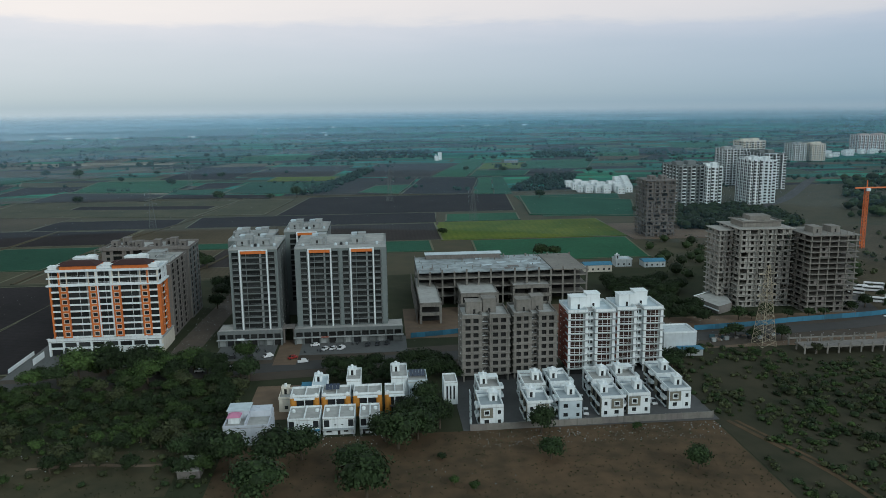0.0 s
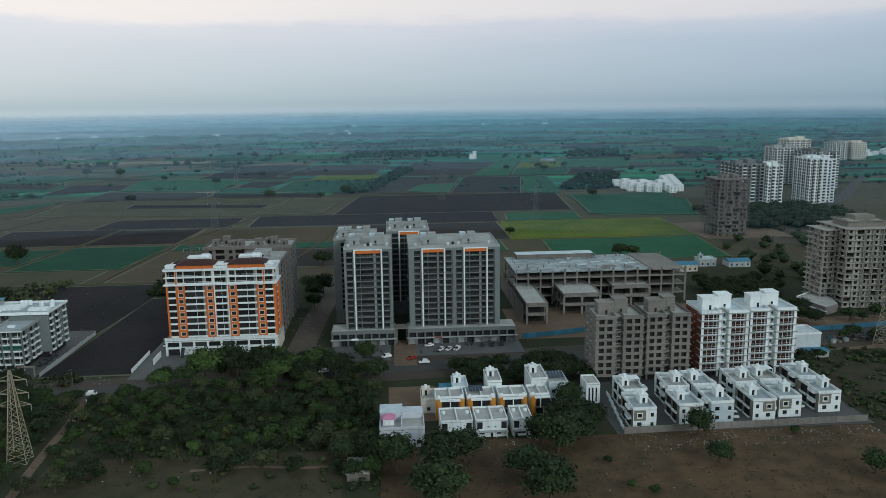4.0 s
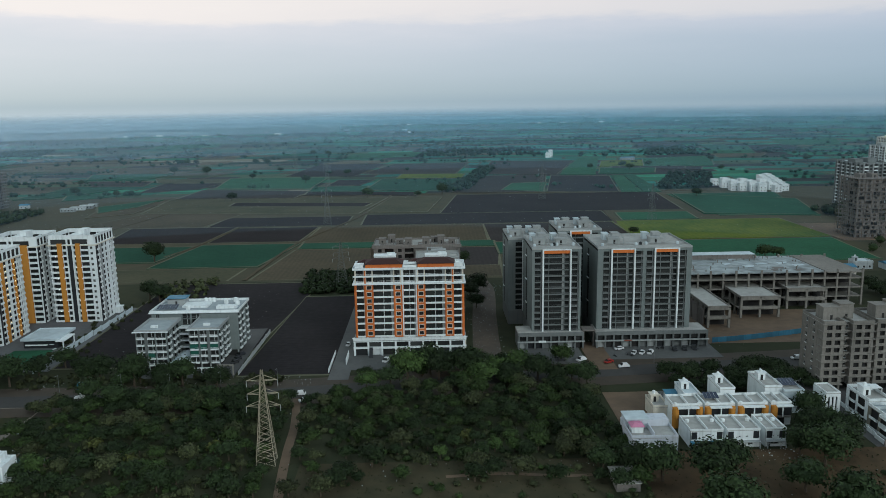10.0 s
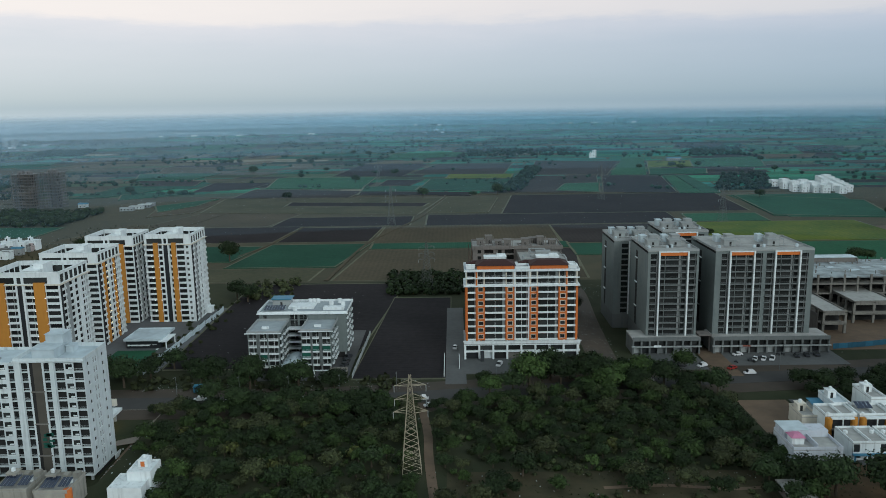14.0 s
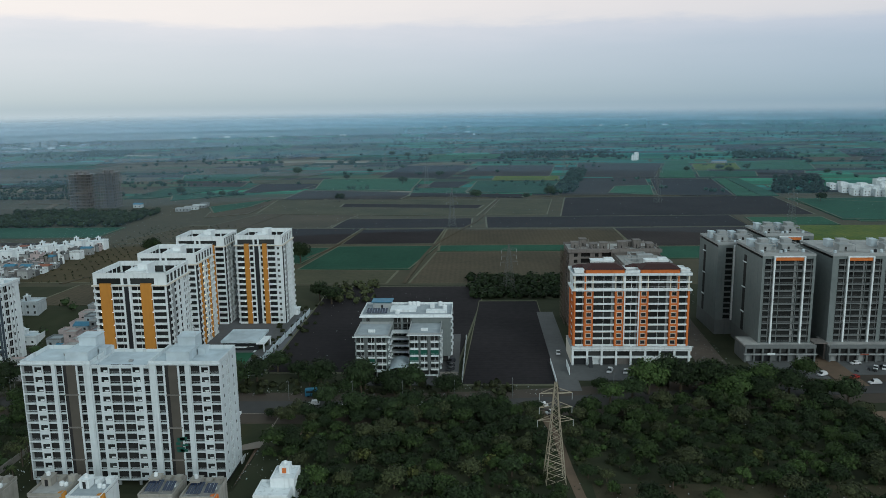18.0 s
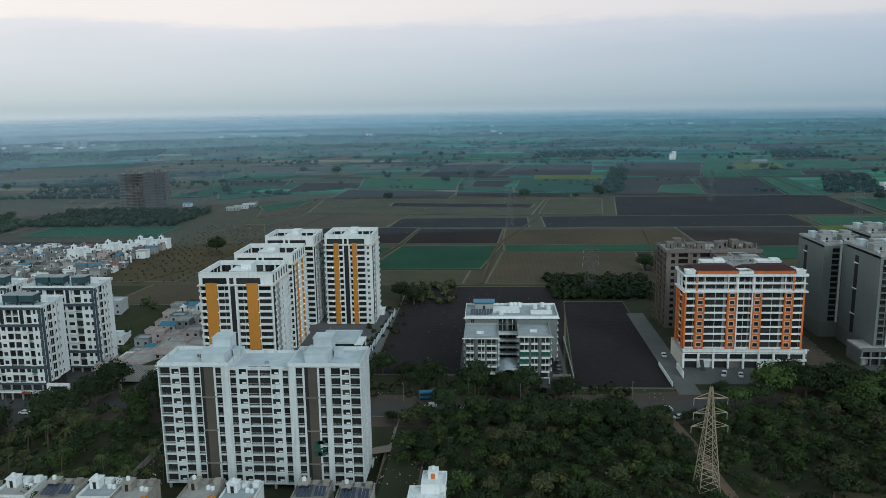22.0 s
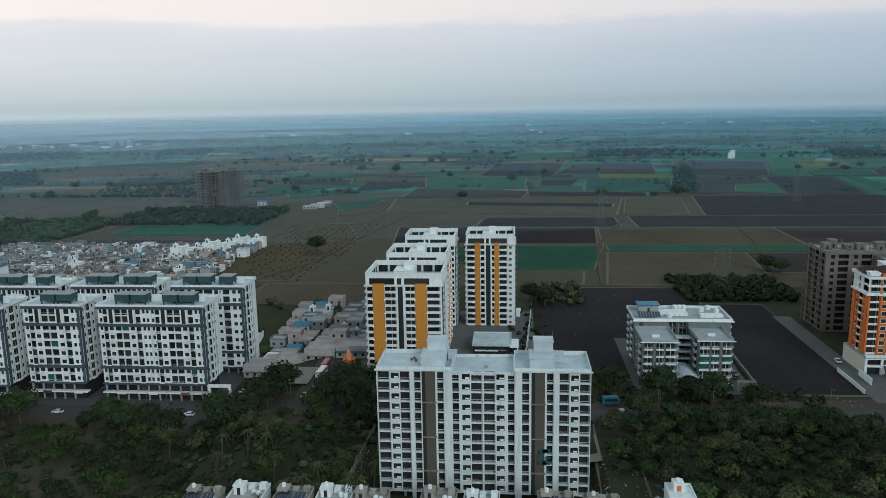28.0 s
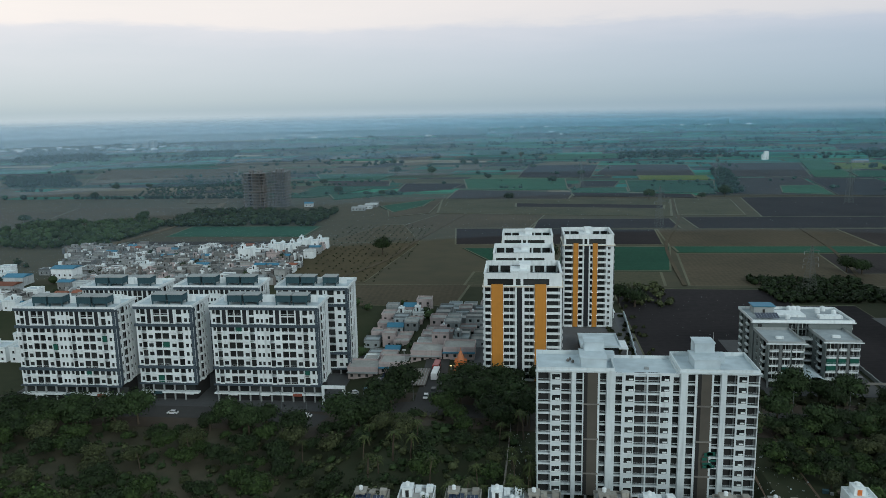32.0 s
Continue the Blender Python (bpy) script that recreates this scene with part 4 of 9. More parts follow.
# ---- slab block of white paint near the road ----
def white_slab():
    X, Y, W, D = -294.5, 219.0, 53.5, 14.0
    r = thing("apartment_building", "white slab apartment block with recessed shafts and flat roof", "building", X, Y)
    z0, fh, n = 1.6, 2.715, 12
    zt = z0 + fh * n
    f = faces(0, W, 0, D)
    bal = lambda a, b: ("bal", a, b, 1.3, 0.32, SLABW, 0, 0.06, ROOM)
    win = lambda a, b: ("bal", a, b, 1.1, 0.18, SLABW, 0, 0.06, GLASS)
    sm = lambda a, b: ("win", a, b, 0.75, 2.2, SHELF)
    pil = lambda a, b: ("pier", a, b, 0.35, SLABW, zt + 0.6, 0)
    facade(r, f["front"], [bal(0.3, 3.3), sm(3.7, 5.7), bal(6.0, 8.4), pil(8.5, 9.5), win(9.6, 11.2), win(15.4, 16.9), pil(17.1, 18.9),
                           win(19.2, 20.8), sm(21.6, 23.6), bal(23.9, 26.7), bal(27.1, 29.9), sm(30.2, 32.2), win(33.1, 34.6), pil(34.8, 36.5),
                           win(36.6, 38.3), win(42.7, 44.2), pil(44.4, 45.6), bal(45.8, 48.2), sm(48.6, 50.5), bal(50.8, 53.3)], z0, fh, n, SLABW, deep=0.3)
    for a, b in ((11.5, 15.2), (38.9, 42.5)):
        # panel lies flush; the shaft's shaded depth is only a near-black strip
        part("shaft_panel", Geo().box(a + 0.9, b - 0.3, -0.07, 0, z0, zt).box(a, a + 0.9, -0.06, 0, z0, zt, 1), [SLATEP, VOID], r, "brown-grey recessed shaft panel")
        for k in (2.2, 5.6, 9.0):
            part("ledge", Geo().box(a, b, -0.5, 0, z0 + k * fh - 0.12, z0 + k * fh + 0.12), CONC, r)
    side = [("win", 2.2, 3.3, 0.9, 2.0), ("win", 5.6, 6.3, 0.6, 2.2), ("win", 6.9, 7.6, 0.6, 2.2), ("win", 10.6, 11.7, 0.9, 2.0)]
    facade(r, f["right"], side, z0, fh, n, SLABW)
    facade(r, f["left"], side, z0, fh, n, SLABW)
    facade(r, f["back"], [], z0, fh, n, SLABW)
    block(r, 0, W, 0, D, z0 - 0.2, zt - 1.0)
    for i in range(10):
        part("stilt", Geo().box(0.5 + i * 5.75, 1.1 + i * 5.75, 0.3, 0.9, 0, z0), PALEG, r)
    # near-black box added in the open stilt gap to give its shade
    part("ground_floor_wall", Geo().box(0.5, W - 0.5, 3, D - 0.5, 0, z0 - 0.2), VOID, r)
    roof(r, 0, 19, 0, D, zt, 1.2, ROOFW, SLABW)
    roof(r, 34.6, W, 0, D, zt, 1.2, ROOFW, SLABW)
    roof(r, 19.02, 34.58, 0.3, D, zt - 0.9, 0.9, ROOFW, SLABW)
    part("cornice", Geo().box(-0.4, 19.2, -0.45, 0, zt + 0.2, zt + 0.55), SLABW, r)
    part("cornice", Geo().box(34.4, W + 0.4, -0.45, 0, zt + 0.2, zt + 0.55), SLABW, r)
    for a in (11.0, 38.5):
        hut(r, a, a + 6.2, 2.5, 10, zt + 0.1, 2.6, ROOFW, False)
        hut(r, a + 1.2, a + 6.0, 8, 13, zt + 0.1, 5.2, ROOFW, False, "lift_head")
        hut(r, a + 6.6, a + 8.6, 8, 11, zt + 0.1, 1.9, ROOFW, False, "stair_head")
    part("roof_hatch", Geo().box(27, 28, 5, 6, zt - 0.8, zt - 0.3), PALEG, r)
    for x, y in ((8, 8), (9.2, 7.2), (8.6, 9)):
        tank(r, x, y, zt + 0.1, 0.35, 0.5, CONCD)
    part("antenna", Geo().cyl(44.3, 9, 0.05, zt + 5.2, zt + 8.0, 5), ALU, r)
    g = Geo()
    random.seed(3)
    for i in range(9):
        a, z = 41.5 + random.uniform(-1.6, 1.2), 10.5 + random.uniform(-0.6, 3.4)
        g.box(a, a + random.uniform(0.6, 2.2), -0.62, -0.55, z, z + random.uniform(0.4, 1.0))
    part("shade_net", g, GREENN, r, "torn green shade net")


# ---- orange and white block with hipped roofs ----
def orange_block():
    X, Y, W, D = -137.0, 308.5, 42.4, 12.6
    r = thing("apartment_building", "orange and white apartment block with maroon hipped roofs", "building", X, Y)
    z0, fh, n = 6.6, 2.66, 8
    zt = z0 + fh * n
    f = faces(0, W, 0, D)
    B = lambda a, b, p=1: ("bal", a, b, 1.15, 0.62, WHITE, p)
    P = lambda a, b: ("pier", a, b, 0.3, ORANGE)
    facade(r, f["front"], [B(0.6, 3.6, 0), P(3.9, 4.5), ("win", 4.7, 6.4, 0.7, 2.1, DARKP), P(6.6, 7.1), B(7.2, 15.0), P(15.2, 15.8), ("win", 16.0, 17.7, 0.7, 2.1, DARKP), P(17.9, 18.3),
                           ("pier", 18.5, 18.9, 0.35, WHITE), B(19.0, 23.6), ("pier", 23.7, 24.1, 0.35, WHITE), P(24.2, 24.7), ("win", 24.9, 26.6, 0.7, 2.1, DARKP), P(26.8, 27.3),
                           B(27.5, 35.1), P(35.3, 35.8), ("win", 36.0, 37.7, 0.7, 2.1, DARKP), P(37.9, 38.4), B(38.6, 41.8, 0)], z0, fh, n, ORANGE)
    for a in (4.7, 16.0, 24.9, 36.0):
        for k in range(n):
            z = z0 + k * fh
            part("window_surround", Geo().box(a - 0.25, a, -0.12, 0, z + 0.5, z + 2.3).box(a + 1.7, a + 1.95, -0.12, 0, z + 0.5, z + 2.3).box(a, a + 1.7, -0.12, 0, z + 0.5, z + 0.68).box(a, a + 1.7, -0.12, 0, z + 2.12, z + 2.3), CREAM, r)
    u0 = zt + 0.5
    part("cornice", Geo().box(-0.9, W + 0.9, -0.9, 0.2, zt, zt + 0.5).box(-0.9, 0.2, 0.2, D, zt, zt + 0.5).box(W - 0.2, W + 0.9, 0.2, D, zt, zt + 0.5), WHITE, r, "white cornice")
    T = lambda a, b, p=1: ("bal", a, b, 1.15, 0.5, WHITE, p)
    facade(r, f["front"], [T(0.5, 3.6, 0), ("pier", 3.8, 4.3, 0.3, ORANGE), T(4.5, 6.7, 0), T(7.1, 15.1), T(15.5, 17.8, 0), ("pier", 18.2, 18.8, 0.3, WHITE), T(19.0, 23.6), ("pier", 23.8, 24.4, 0.3, WHITE), T(24.8, 27.0, 0), T(27.4, 35.2), T(35.6, 37.8, 0), ("pier", 38.0, 38.5, 0.3, ORANGE), T(38.7, 41.8, 0)], u0, fh, 2, CREAM)
    part("upper_cornice", Geo().box(-0.6, W + 0.6, -0.6, 0.1, u0 + fh - 0.15, u0 + fh + 0.25), WHITE, r)
    ur = u0 + 2 * fh
    side = [("pier", 0.4, 2.6, 0.3, ORANGE), ("win", 3.4, 4.6, 0.7, 2.1), B(5.4, 8.0, 0), ("win", 8.8, 9.8, 0.7, 2.1), ("pier", 10.4, 12.2, 0.3, ORANGE)]
    facade(r, f["left"], side, z0, fh, n, ORANGE)
    facade(r, f["right"], side, z0, fh, n, ORANGE)
    facade(r, f["left"], [("win", 4.5, 5.7, 0.4, 2.2), B(8, 12)], u0, fh, 2, WHITE)
    facade(r, f["right"], [("win", 8.5, 9.7, 0.4, 2.2), B(1, 5)], u0, fh, 2, WHITE)
    facade(r, f["back"], [], z0, fh, n + 2, ORANGE)
    block(r, 0, W, 0, D, 0, ur)
    roof(r, 0, W, 0, D, ur, 0.9, over=0.7)
    for a in (4.3, 24.6):
        part("attic_wall", Geo().box(a, a + 14.2, 0.6, 9, ur + 0.1, ur + 2.1), ORANGE, r, "bright orange attic band")
        part("hipped_roof", Geo().hip(a - 0.5, a + 14.7, 0.1, 9.5, ur + 2.1, ur + 3.6, 3.2), MAROON, r, "dark maroon hipped roof")
        part("hipped_roof", Geo().hip(a - 4.0, a + 3.7, 6.0, 12.4, ur + 1.0, ur + 2.4, 2.4), MAROON, r)
        hut(r, a + 3.0, a + 11.5, 7.2, 11.6, ur, 4.0, WHITE, False, "water_tank")
        part("tank_lid", Geo().box(a + 8.0, a + 11.2, 8, 11, ur + 4.2, ur + 4.8), WHITE, r)
    part("parapet_rail", Geo().ring(18.8, 24.2, 0.3, 6, ur + 0.9, ur + 1.8, 0.15), WHITE, r)
    for cx in (0.2, W - 3.4):
        part("corner_turret", Geo().box(cx, cx + 3.2, 0.2, 3.4, ur + 0.9, ur + 1.8).ring(cx - 0.2, cx + 3.4, 0.0, 3.6, ur + 1.8, ur + 2.2, 0.25), WHITE, r)
    # podium of two shop floors, forward of the tower
    pf = faces(-1.0, W + 0.8, -3.8, D)
    part("podium_roof", Geo().box(-1.0, W + 0.8, -3.8, D + 2.0, 6.1, 6.35), PALEG, r)
    part("podium_wall", Geo().box(-0.9, W + 0.7, -2.4, D + 1.9, 0, 6.1), CREAM, r)
    part("terrace_rail", Geo().box(-1.0, W + 0.8, -3.8, -3.55, 6.35, 7.3).box(-1.4, W + 1.2, -4.1, -3.5, 7.3, 7.45), WHITE, r, "white balustrade")
    for i in range(9):
        part("rail_post", Geo().box(-1.0 + i * 5.4, -0.4 + i * 5.4, -4.0, -3.4, 6.35, 7.6), WHITE, r)
        part("shop_pier", Geo().box(-0.9 + i * 5.35, -0.2 + i * 5.35, -3.75, -2.9, 0, 6.1), WHITE, r)
    for i in range(8):
        a = -0.2 + i * 5.35
        part("shop_window", Geo().quad((a, -3.0, 3.7), (a + 4.65, -3.0, 3.7), (a + 4.65, -3.0, 5.7), (a, -3.0, 5.7)), GLASS, r)
        part("shop_front", Geo().box(a, a + 4.65, -2.6, -2.5, 0.1, 2.9), [DARKP, WHITE, VOID, CONCD, DARKP, WHITE, DARKP, DARKP][i], r)
    part("shop_band", Geo().box(-1.0, W + 0.8, -3.7, -2.6, 2.95, 3.65).box(-1.0, W + 0.8, -3.7, -2.6, 5.7, 6.1), WHITE, r)
    part("stair_flight", Geo().add([(5.2, -6.5, 0.1), (6.6, -6.5, 0.1), (6.6, -3.8, 3.6), (5.2, -3.8, 3.6)], ((0, 1, 2, 3),)), DARKP, r)
    part("compound_wall", Geo().box(-3.0, -2.8, -14, -4, 0, 2.6).box(-8.6, -8.4, -22, 0, 0, 1.6), WHITE, r)


# ---- unfinished block behind the orange one ----
def grey_rear():
    X, Y, W, D = -133, 357, 39, 19
    r = thing("apartment_building", "unfinished grey concrete block wrapped in scaffolding", "building", X, Y)
    z0, fh, n = 0.2, 2.75, 12
    zt = z0 + fh * n
    f = faces(0, W, 0, D)
    win = lambda a, b: ("win", a, b, 0.6, 2.1, CONCD)
    facade(r, f["front"], [win(2, 3.6), ("bal", 5, 9, 1.1, 0.7, CONCD), win(11, 12.6), ("bal", 14, 18, 1.1, 0.7, CONCD)], z0, fh, n, CONCD, lite=True)
    side = [("bal", 1.5, 4.5, 1.1, 0.7, CONCD), win(5.6, 6.8), ("bal", 8, 11.5, 1.1, 0.7, CONC), win(12.6, 13.8), ("bal", 15, 18, 1.1, 0.7, CONCD)]
    facade(r, f["left"], side, z0, fh, n, CONCD)
    facade(r, f["right"], side, z0, fh, n, GREY, lite=True)
    facade(r, f["back"], [], z0, fh, n, CONCD)
    block(r, 0, W, 0, D, 0, zt)
    roof(r, 0, W, 0, D, zt, 1.0, ROOFG, CONCD, 0.4)
    part("cornice", Geo().box(-0.6, 17, -0.7, 0, zt - 0.3, zt + 1.2).box(18, W + 0.6, -0.7, 0, zt - 0.3, zt + 1.2), CONCD, r)
    for a, d_, h_ in ((2, 8, 2.6), (6, 12, 3.4), (10, 6, 2.2), (14, 4, 3.0), (22, 5, 3.2), (26, 11, 2.4), (29, 7, 3.6), (34, 4, 2.6)):
        hut(r, a, a + 3.0, d_, d_ + 4, zt, h_, CONCD)
        part("column_stub", Geo().box(a + 3.2, a + 3.5, d_ - 3, d_ - 2.7, zt, zt + h_ + 0.8).box(a + 1.0, a + 1.3, d_ - 3, d_ - 2.7, zt, zt + h_ + 0.4), CONC, r)
    for a, b in ((3, 9), (10, 16), (20, 26), (31, 37)):
        part("pergola", Geo().ring(a, b, 1, 6, zt + 0.9, zt + 1.3, 0.4), CONCD, r)
    # wing between this block and the orange one, with pale roof frames
    wf, wt = faces(19, 38.2, -29, 0), zt - 1.6
    facade(r, wf["right"], [("bal", 2, 5.5, 1.1, 0.7, CONC), win(7, 8.2), ("bal", 10, 13.5, 1.1, 0.7, CONCD), win(15, 16.2), ("bal", 18, 21.5, 1.1, 0.7, CONC), win(23, 24.2)], z0, (wt - z0) / n, n, CONCD)
    facade(r, wf["left"], [win(7, 8.2), win(15, 16.2), win(23, 24.2)], z0, (wt - z0) / n, n, CONCD, lite=True)
    facade(r, wf["front"], [], z0, (wt - z0) / n, n, CONCD)
    block(r, 19, 38.2, -29, 0, 0, wt)
    roof(r, 19, 38.2, -29, -0.2, wt, 0.9, ROOFG, CONCD, name="wing_roof")
    for a, b, v in ((20, 27, -26), (30.5, 37.6, -26), (24, 31, -12)):
        part("roof_frame", Geo().ring(a, b, v, v + 8, wt + 2.0, wt + 2.4, 0.45).box(a, a + 0.4, v, v + 0.4, wt, wt + 2).box(b - 0.4, b, v, v + 0.4, wt, wt + 2).box(a, a + 0.4, v + 7.6, v + 8, wt, wt + 2).box(b - 0.4, b, v + 7.6, v + 8, wt, wt + 2), PALEG, r)
    hut(r, 26, 32, -17, -13, wt, 3.2, PALEG)
    sx = -1.6
    g = Geo()
    for i in range(7):
        y = 0.5 + i * 3.0
        g.beam((sx, y, 0), (sx, y, zt - 1), 0.14)
        g.beam((sx + 1.2, y, 0), (sx + 1.2, y, zt - 1), 0.14)
    for k in range(12):
        g.beam((sx, 0, 2.6 * k + 1.2), (sx, 19, 2.6 * k + 1.2), 0.13)
    part("scaffolding", g, RUST, r, "rust-brown bamboo scaffolding")["kind"] = "stuff"


# ---- grey towers with orange-topped white frames ----
def grey_tower(X, Y, W, D, h, frames, kind="front", label="", left_slits=True, rear=False):
    r = thing("apartment_tower", label or "dark grey apartment tower with orange-topped white frame", "building", X, Y, group="grey towers")
    z0, n = 6.4, 13
    fh = (h - 1.6 - z0) / n
    zt = z0 + fh * n
    f = faces(0, W, 0, D)
    items = []
    B = lambda a, b, p=1: ("bal", a, b, 1.0, 0.5, GREY, 0, 0.3)
    for a, b in frames:
        m = (a + b) / 2
        items += [B(a - 3.3, a - 0.45, 1), ("pier", a - 0.3, a + 0.25, 0.75, WHITE, zt + 0.9), B(a + 0.5, a + 2.2, 0), B(a + 2.4, b - 2.4, 1), B(b - 2.2, b - 0.5, 0), ("pier", b - 0.25, b + 0.3, 0.75, WHITE, zt + 0.9), B(b + 0.45, b + 3.3, 1)]
        part("frame_head", Geo().box(a + 0.25, b - 0.25, -0.5, 0.05, zt + 0.5, zt + 0.9), WHITE, r)
        part("orange_panel", Geo().box(a + 0.25, b - 0.25, -0.35, 0.05, zt - 0.75, zt + 0.5), ORANGE, r, "orange panel at the frame top")
    facade(r, f["front"], items, z0, fh, n, WALLG, lite=rear)
    part("base_wall", Geo().box(0, W, 0.3, D, 0, z0 - 0.1), GREY, r)
    part("top_wall", Geo().box(0, W, 0, 0.3, zt, zt + 0.9), WALLG, r)
    part("roof_rail", Geo().ring(0.5, W - 0.5, 1, D * 0.25, zt + 1.7, zt + 1.95, 0.15), PALEG, r)
    facade(r, f["left"], [], z0, fh, n, WALLG)
    rs = [B(4, 6.4, 0), ("win", 8, 9.2, 0.6, 2.0), B(12, 14.4, 0), ("win", 16, 17.2, 0.6, 2.0)]
    if D > 26:
        rs += [B(20, 22.4, 0), ("win", 24, 25.2, 0.6, 2.0)]
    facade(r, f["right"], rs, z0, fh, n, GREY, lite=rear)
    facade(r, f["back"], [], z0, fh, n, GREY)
    block(r, 0, W, 0, D, 0.1, zt)
    roof(r, 0, W, 0, D, zt + 0.9, 0.8, ROOFG, PALEG)
    for a in (0.25, 0.7):
        x = W * a
        hut(r, x - 3.0, x + 1.4, D * 0.3, D * 0.3 + 5, zt + 1, 2.2, PALEG)
        hut(r, x - 0.4, x + 2.6, D * 0.5, D * 0.5 + 4, zt + 1, 3.4, PALEG, False, "lift_head")
        hut(r, x - 3.4, x - 1.2, D * 0.62, D * 0.62 + 4, zt + 1, 2.7, ROOFW, False, "water_tank")
        part("roof_beam", Geo().ring(x - 3.6, x + 3.0, D * 0.28, D * 0.46, zt + 3.6, zt + 3.85, 0.3).box(x - 3.5, x - 3.3, D * 0.28, D * 0.29, zt + 1, zt + 3.6).box(x + 2.7, x + 2.9, D * 0.28, D * 0.29, zt + 1, zt + 3.6), PALEG, r)
        part("pipe", Geo().cyl(x + 2.2, D * 0.62, 0.12, zt + 1, zt + 4, 6), WHITE, r)
    for a in (0.08, 0.44, 0.5, 0.56, 0.9):
        tank(r, W * a, D * (0.18 if a < 0.5 else 0.24), zt + 1, 0.6, 1.0, ROOFW if a != 0.5 else DARKP)
    if left_slits:
        g = Geo()
        for k in (3, 7, 11):
            g.box(-0.45, 0.02, 16.2, 19.4, z0 + k * fh, z0 + k * fh + 0.35)
        part("service_ledge", g, WHITE, r)
        # flat near-black strip paints the shadow of a wall recess
        part("duct_recess", Geo().box(-0.06, 0.0, 16.4, 19.2, z0, zt - 2), VOID, r)
    return r, z0


def grey_complex():
    a, _ = grey_tower(-67.2, 312.5, 19.4, 30, 40.5, [(4.3, 15.2)])
    grey_tower(-41.0, 314, 37.6, 30, 40.0, [(5.6, 14.7), (22.8, 32.2)])
    grey_tower(-73.5, 344.5, 19, 26, 38.8, [(6.5, 13)], rear=True, label="pale grey apartment tower standing behind others")
    grey_tower(-50.2, 356, 20, 26, 40.4, [(6, 15)], rear=True, label="grey rear apartment tower with orange panel")
    c = thing("shop_podium", "grey two-storey shop podium below the towers", "building", -73, 308.6)
    for x0, x1 in ((0, 26), (31, 75.6)):
        part("podium_wall", Geo().box(x0 + 0.6, x1 - 0.6, 1.4, 11, 0, 5.8), VOID, c)
        part("podium_roof", Geo().box(x0, x1, 0, 12, 5.8, 6.4).box(x0 - 0.4, x1 + 0.4, -0.6, 0.4, 3.0, 3.35, 1), [ROOFG, PALEG], c)
        part("parapet", Geo().box(x0, x1, -0.1, 0.2, 5.4, 6.9), GREY, c)
        n = round((x1 - x0) / 3.4)
        for i in range(n + 1):
            u = x0 + (x1 - x0 - 0.6) * i / n
            part("column", Geo().box(u, u + 0.6, 0.1, 0.8, 0, 5.8), GREY, c)
        for i in range(n):
            u = x0 + (x1 - x0 - 0.6) * i / n + 0.6
            w = (x1 - x0 - 0.6) / n - 0.6
            part("shop_window", Geo().quad((u, 1.2, 3.6), (u + w, 1.2, 3.6), (u + w, 1.2, 5.3), (u, 1.2, 5.3)), GLASS, c)
            part("shutter", Geo().box(u, u + w, 1.2, 1.3, 0.05, 2.7), random.choice((DARKP, GREY, PALEG, VOID)), c)
        part("side_wall", Geo().box(x0, x0 + 0.3, 0.8, 11.7, 0, 5.8).box(x0 + 0.3, x1 - 0.3, 11.4, 11.7, 0, 5.8), GREY, c)
        part("side_wall", Geo().box(x1 - 0.3, x1, 0.8, 11.7, 0, 5.8), GREY, c)
    part("sign_board", Geo().box(8.0, 10.8, -0.75, -0.62, 3.1, 3.9), WHITE, c, "blank white sign board")
    part("sign_board", Geo().box(42, 45, -0.75, -0.62, 3.1, 3.6), REDB, c, "red sign board")
    part("gate_canopy", Geo().box(26.0, 31.0, 2, 8, 6.6, 7.0).box(26.2, 26.8, 3, 3.6, 0, 6.6).box(30.2, 30.8, 3, 3.6, 0, 6.6), CONCD, c)


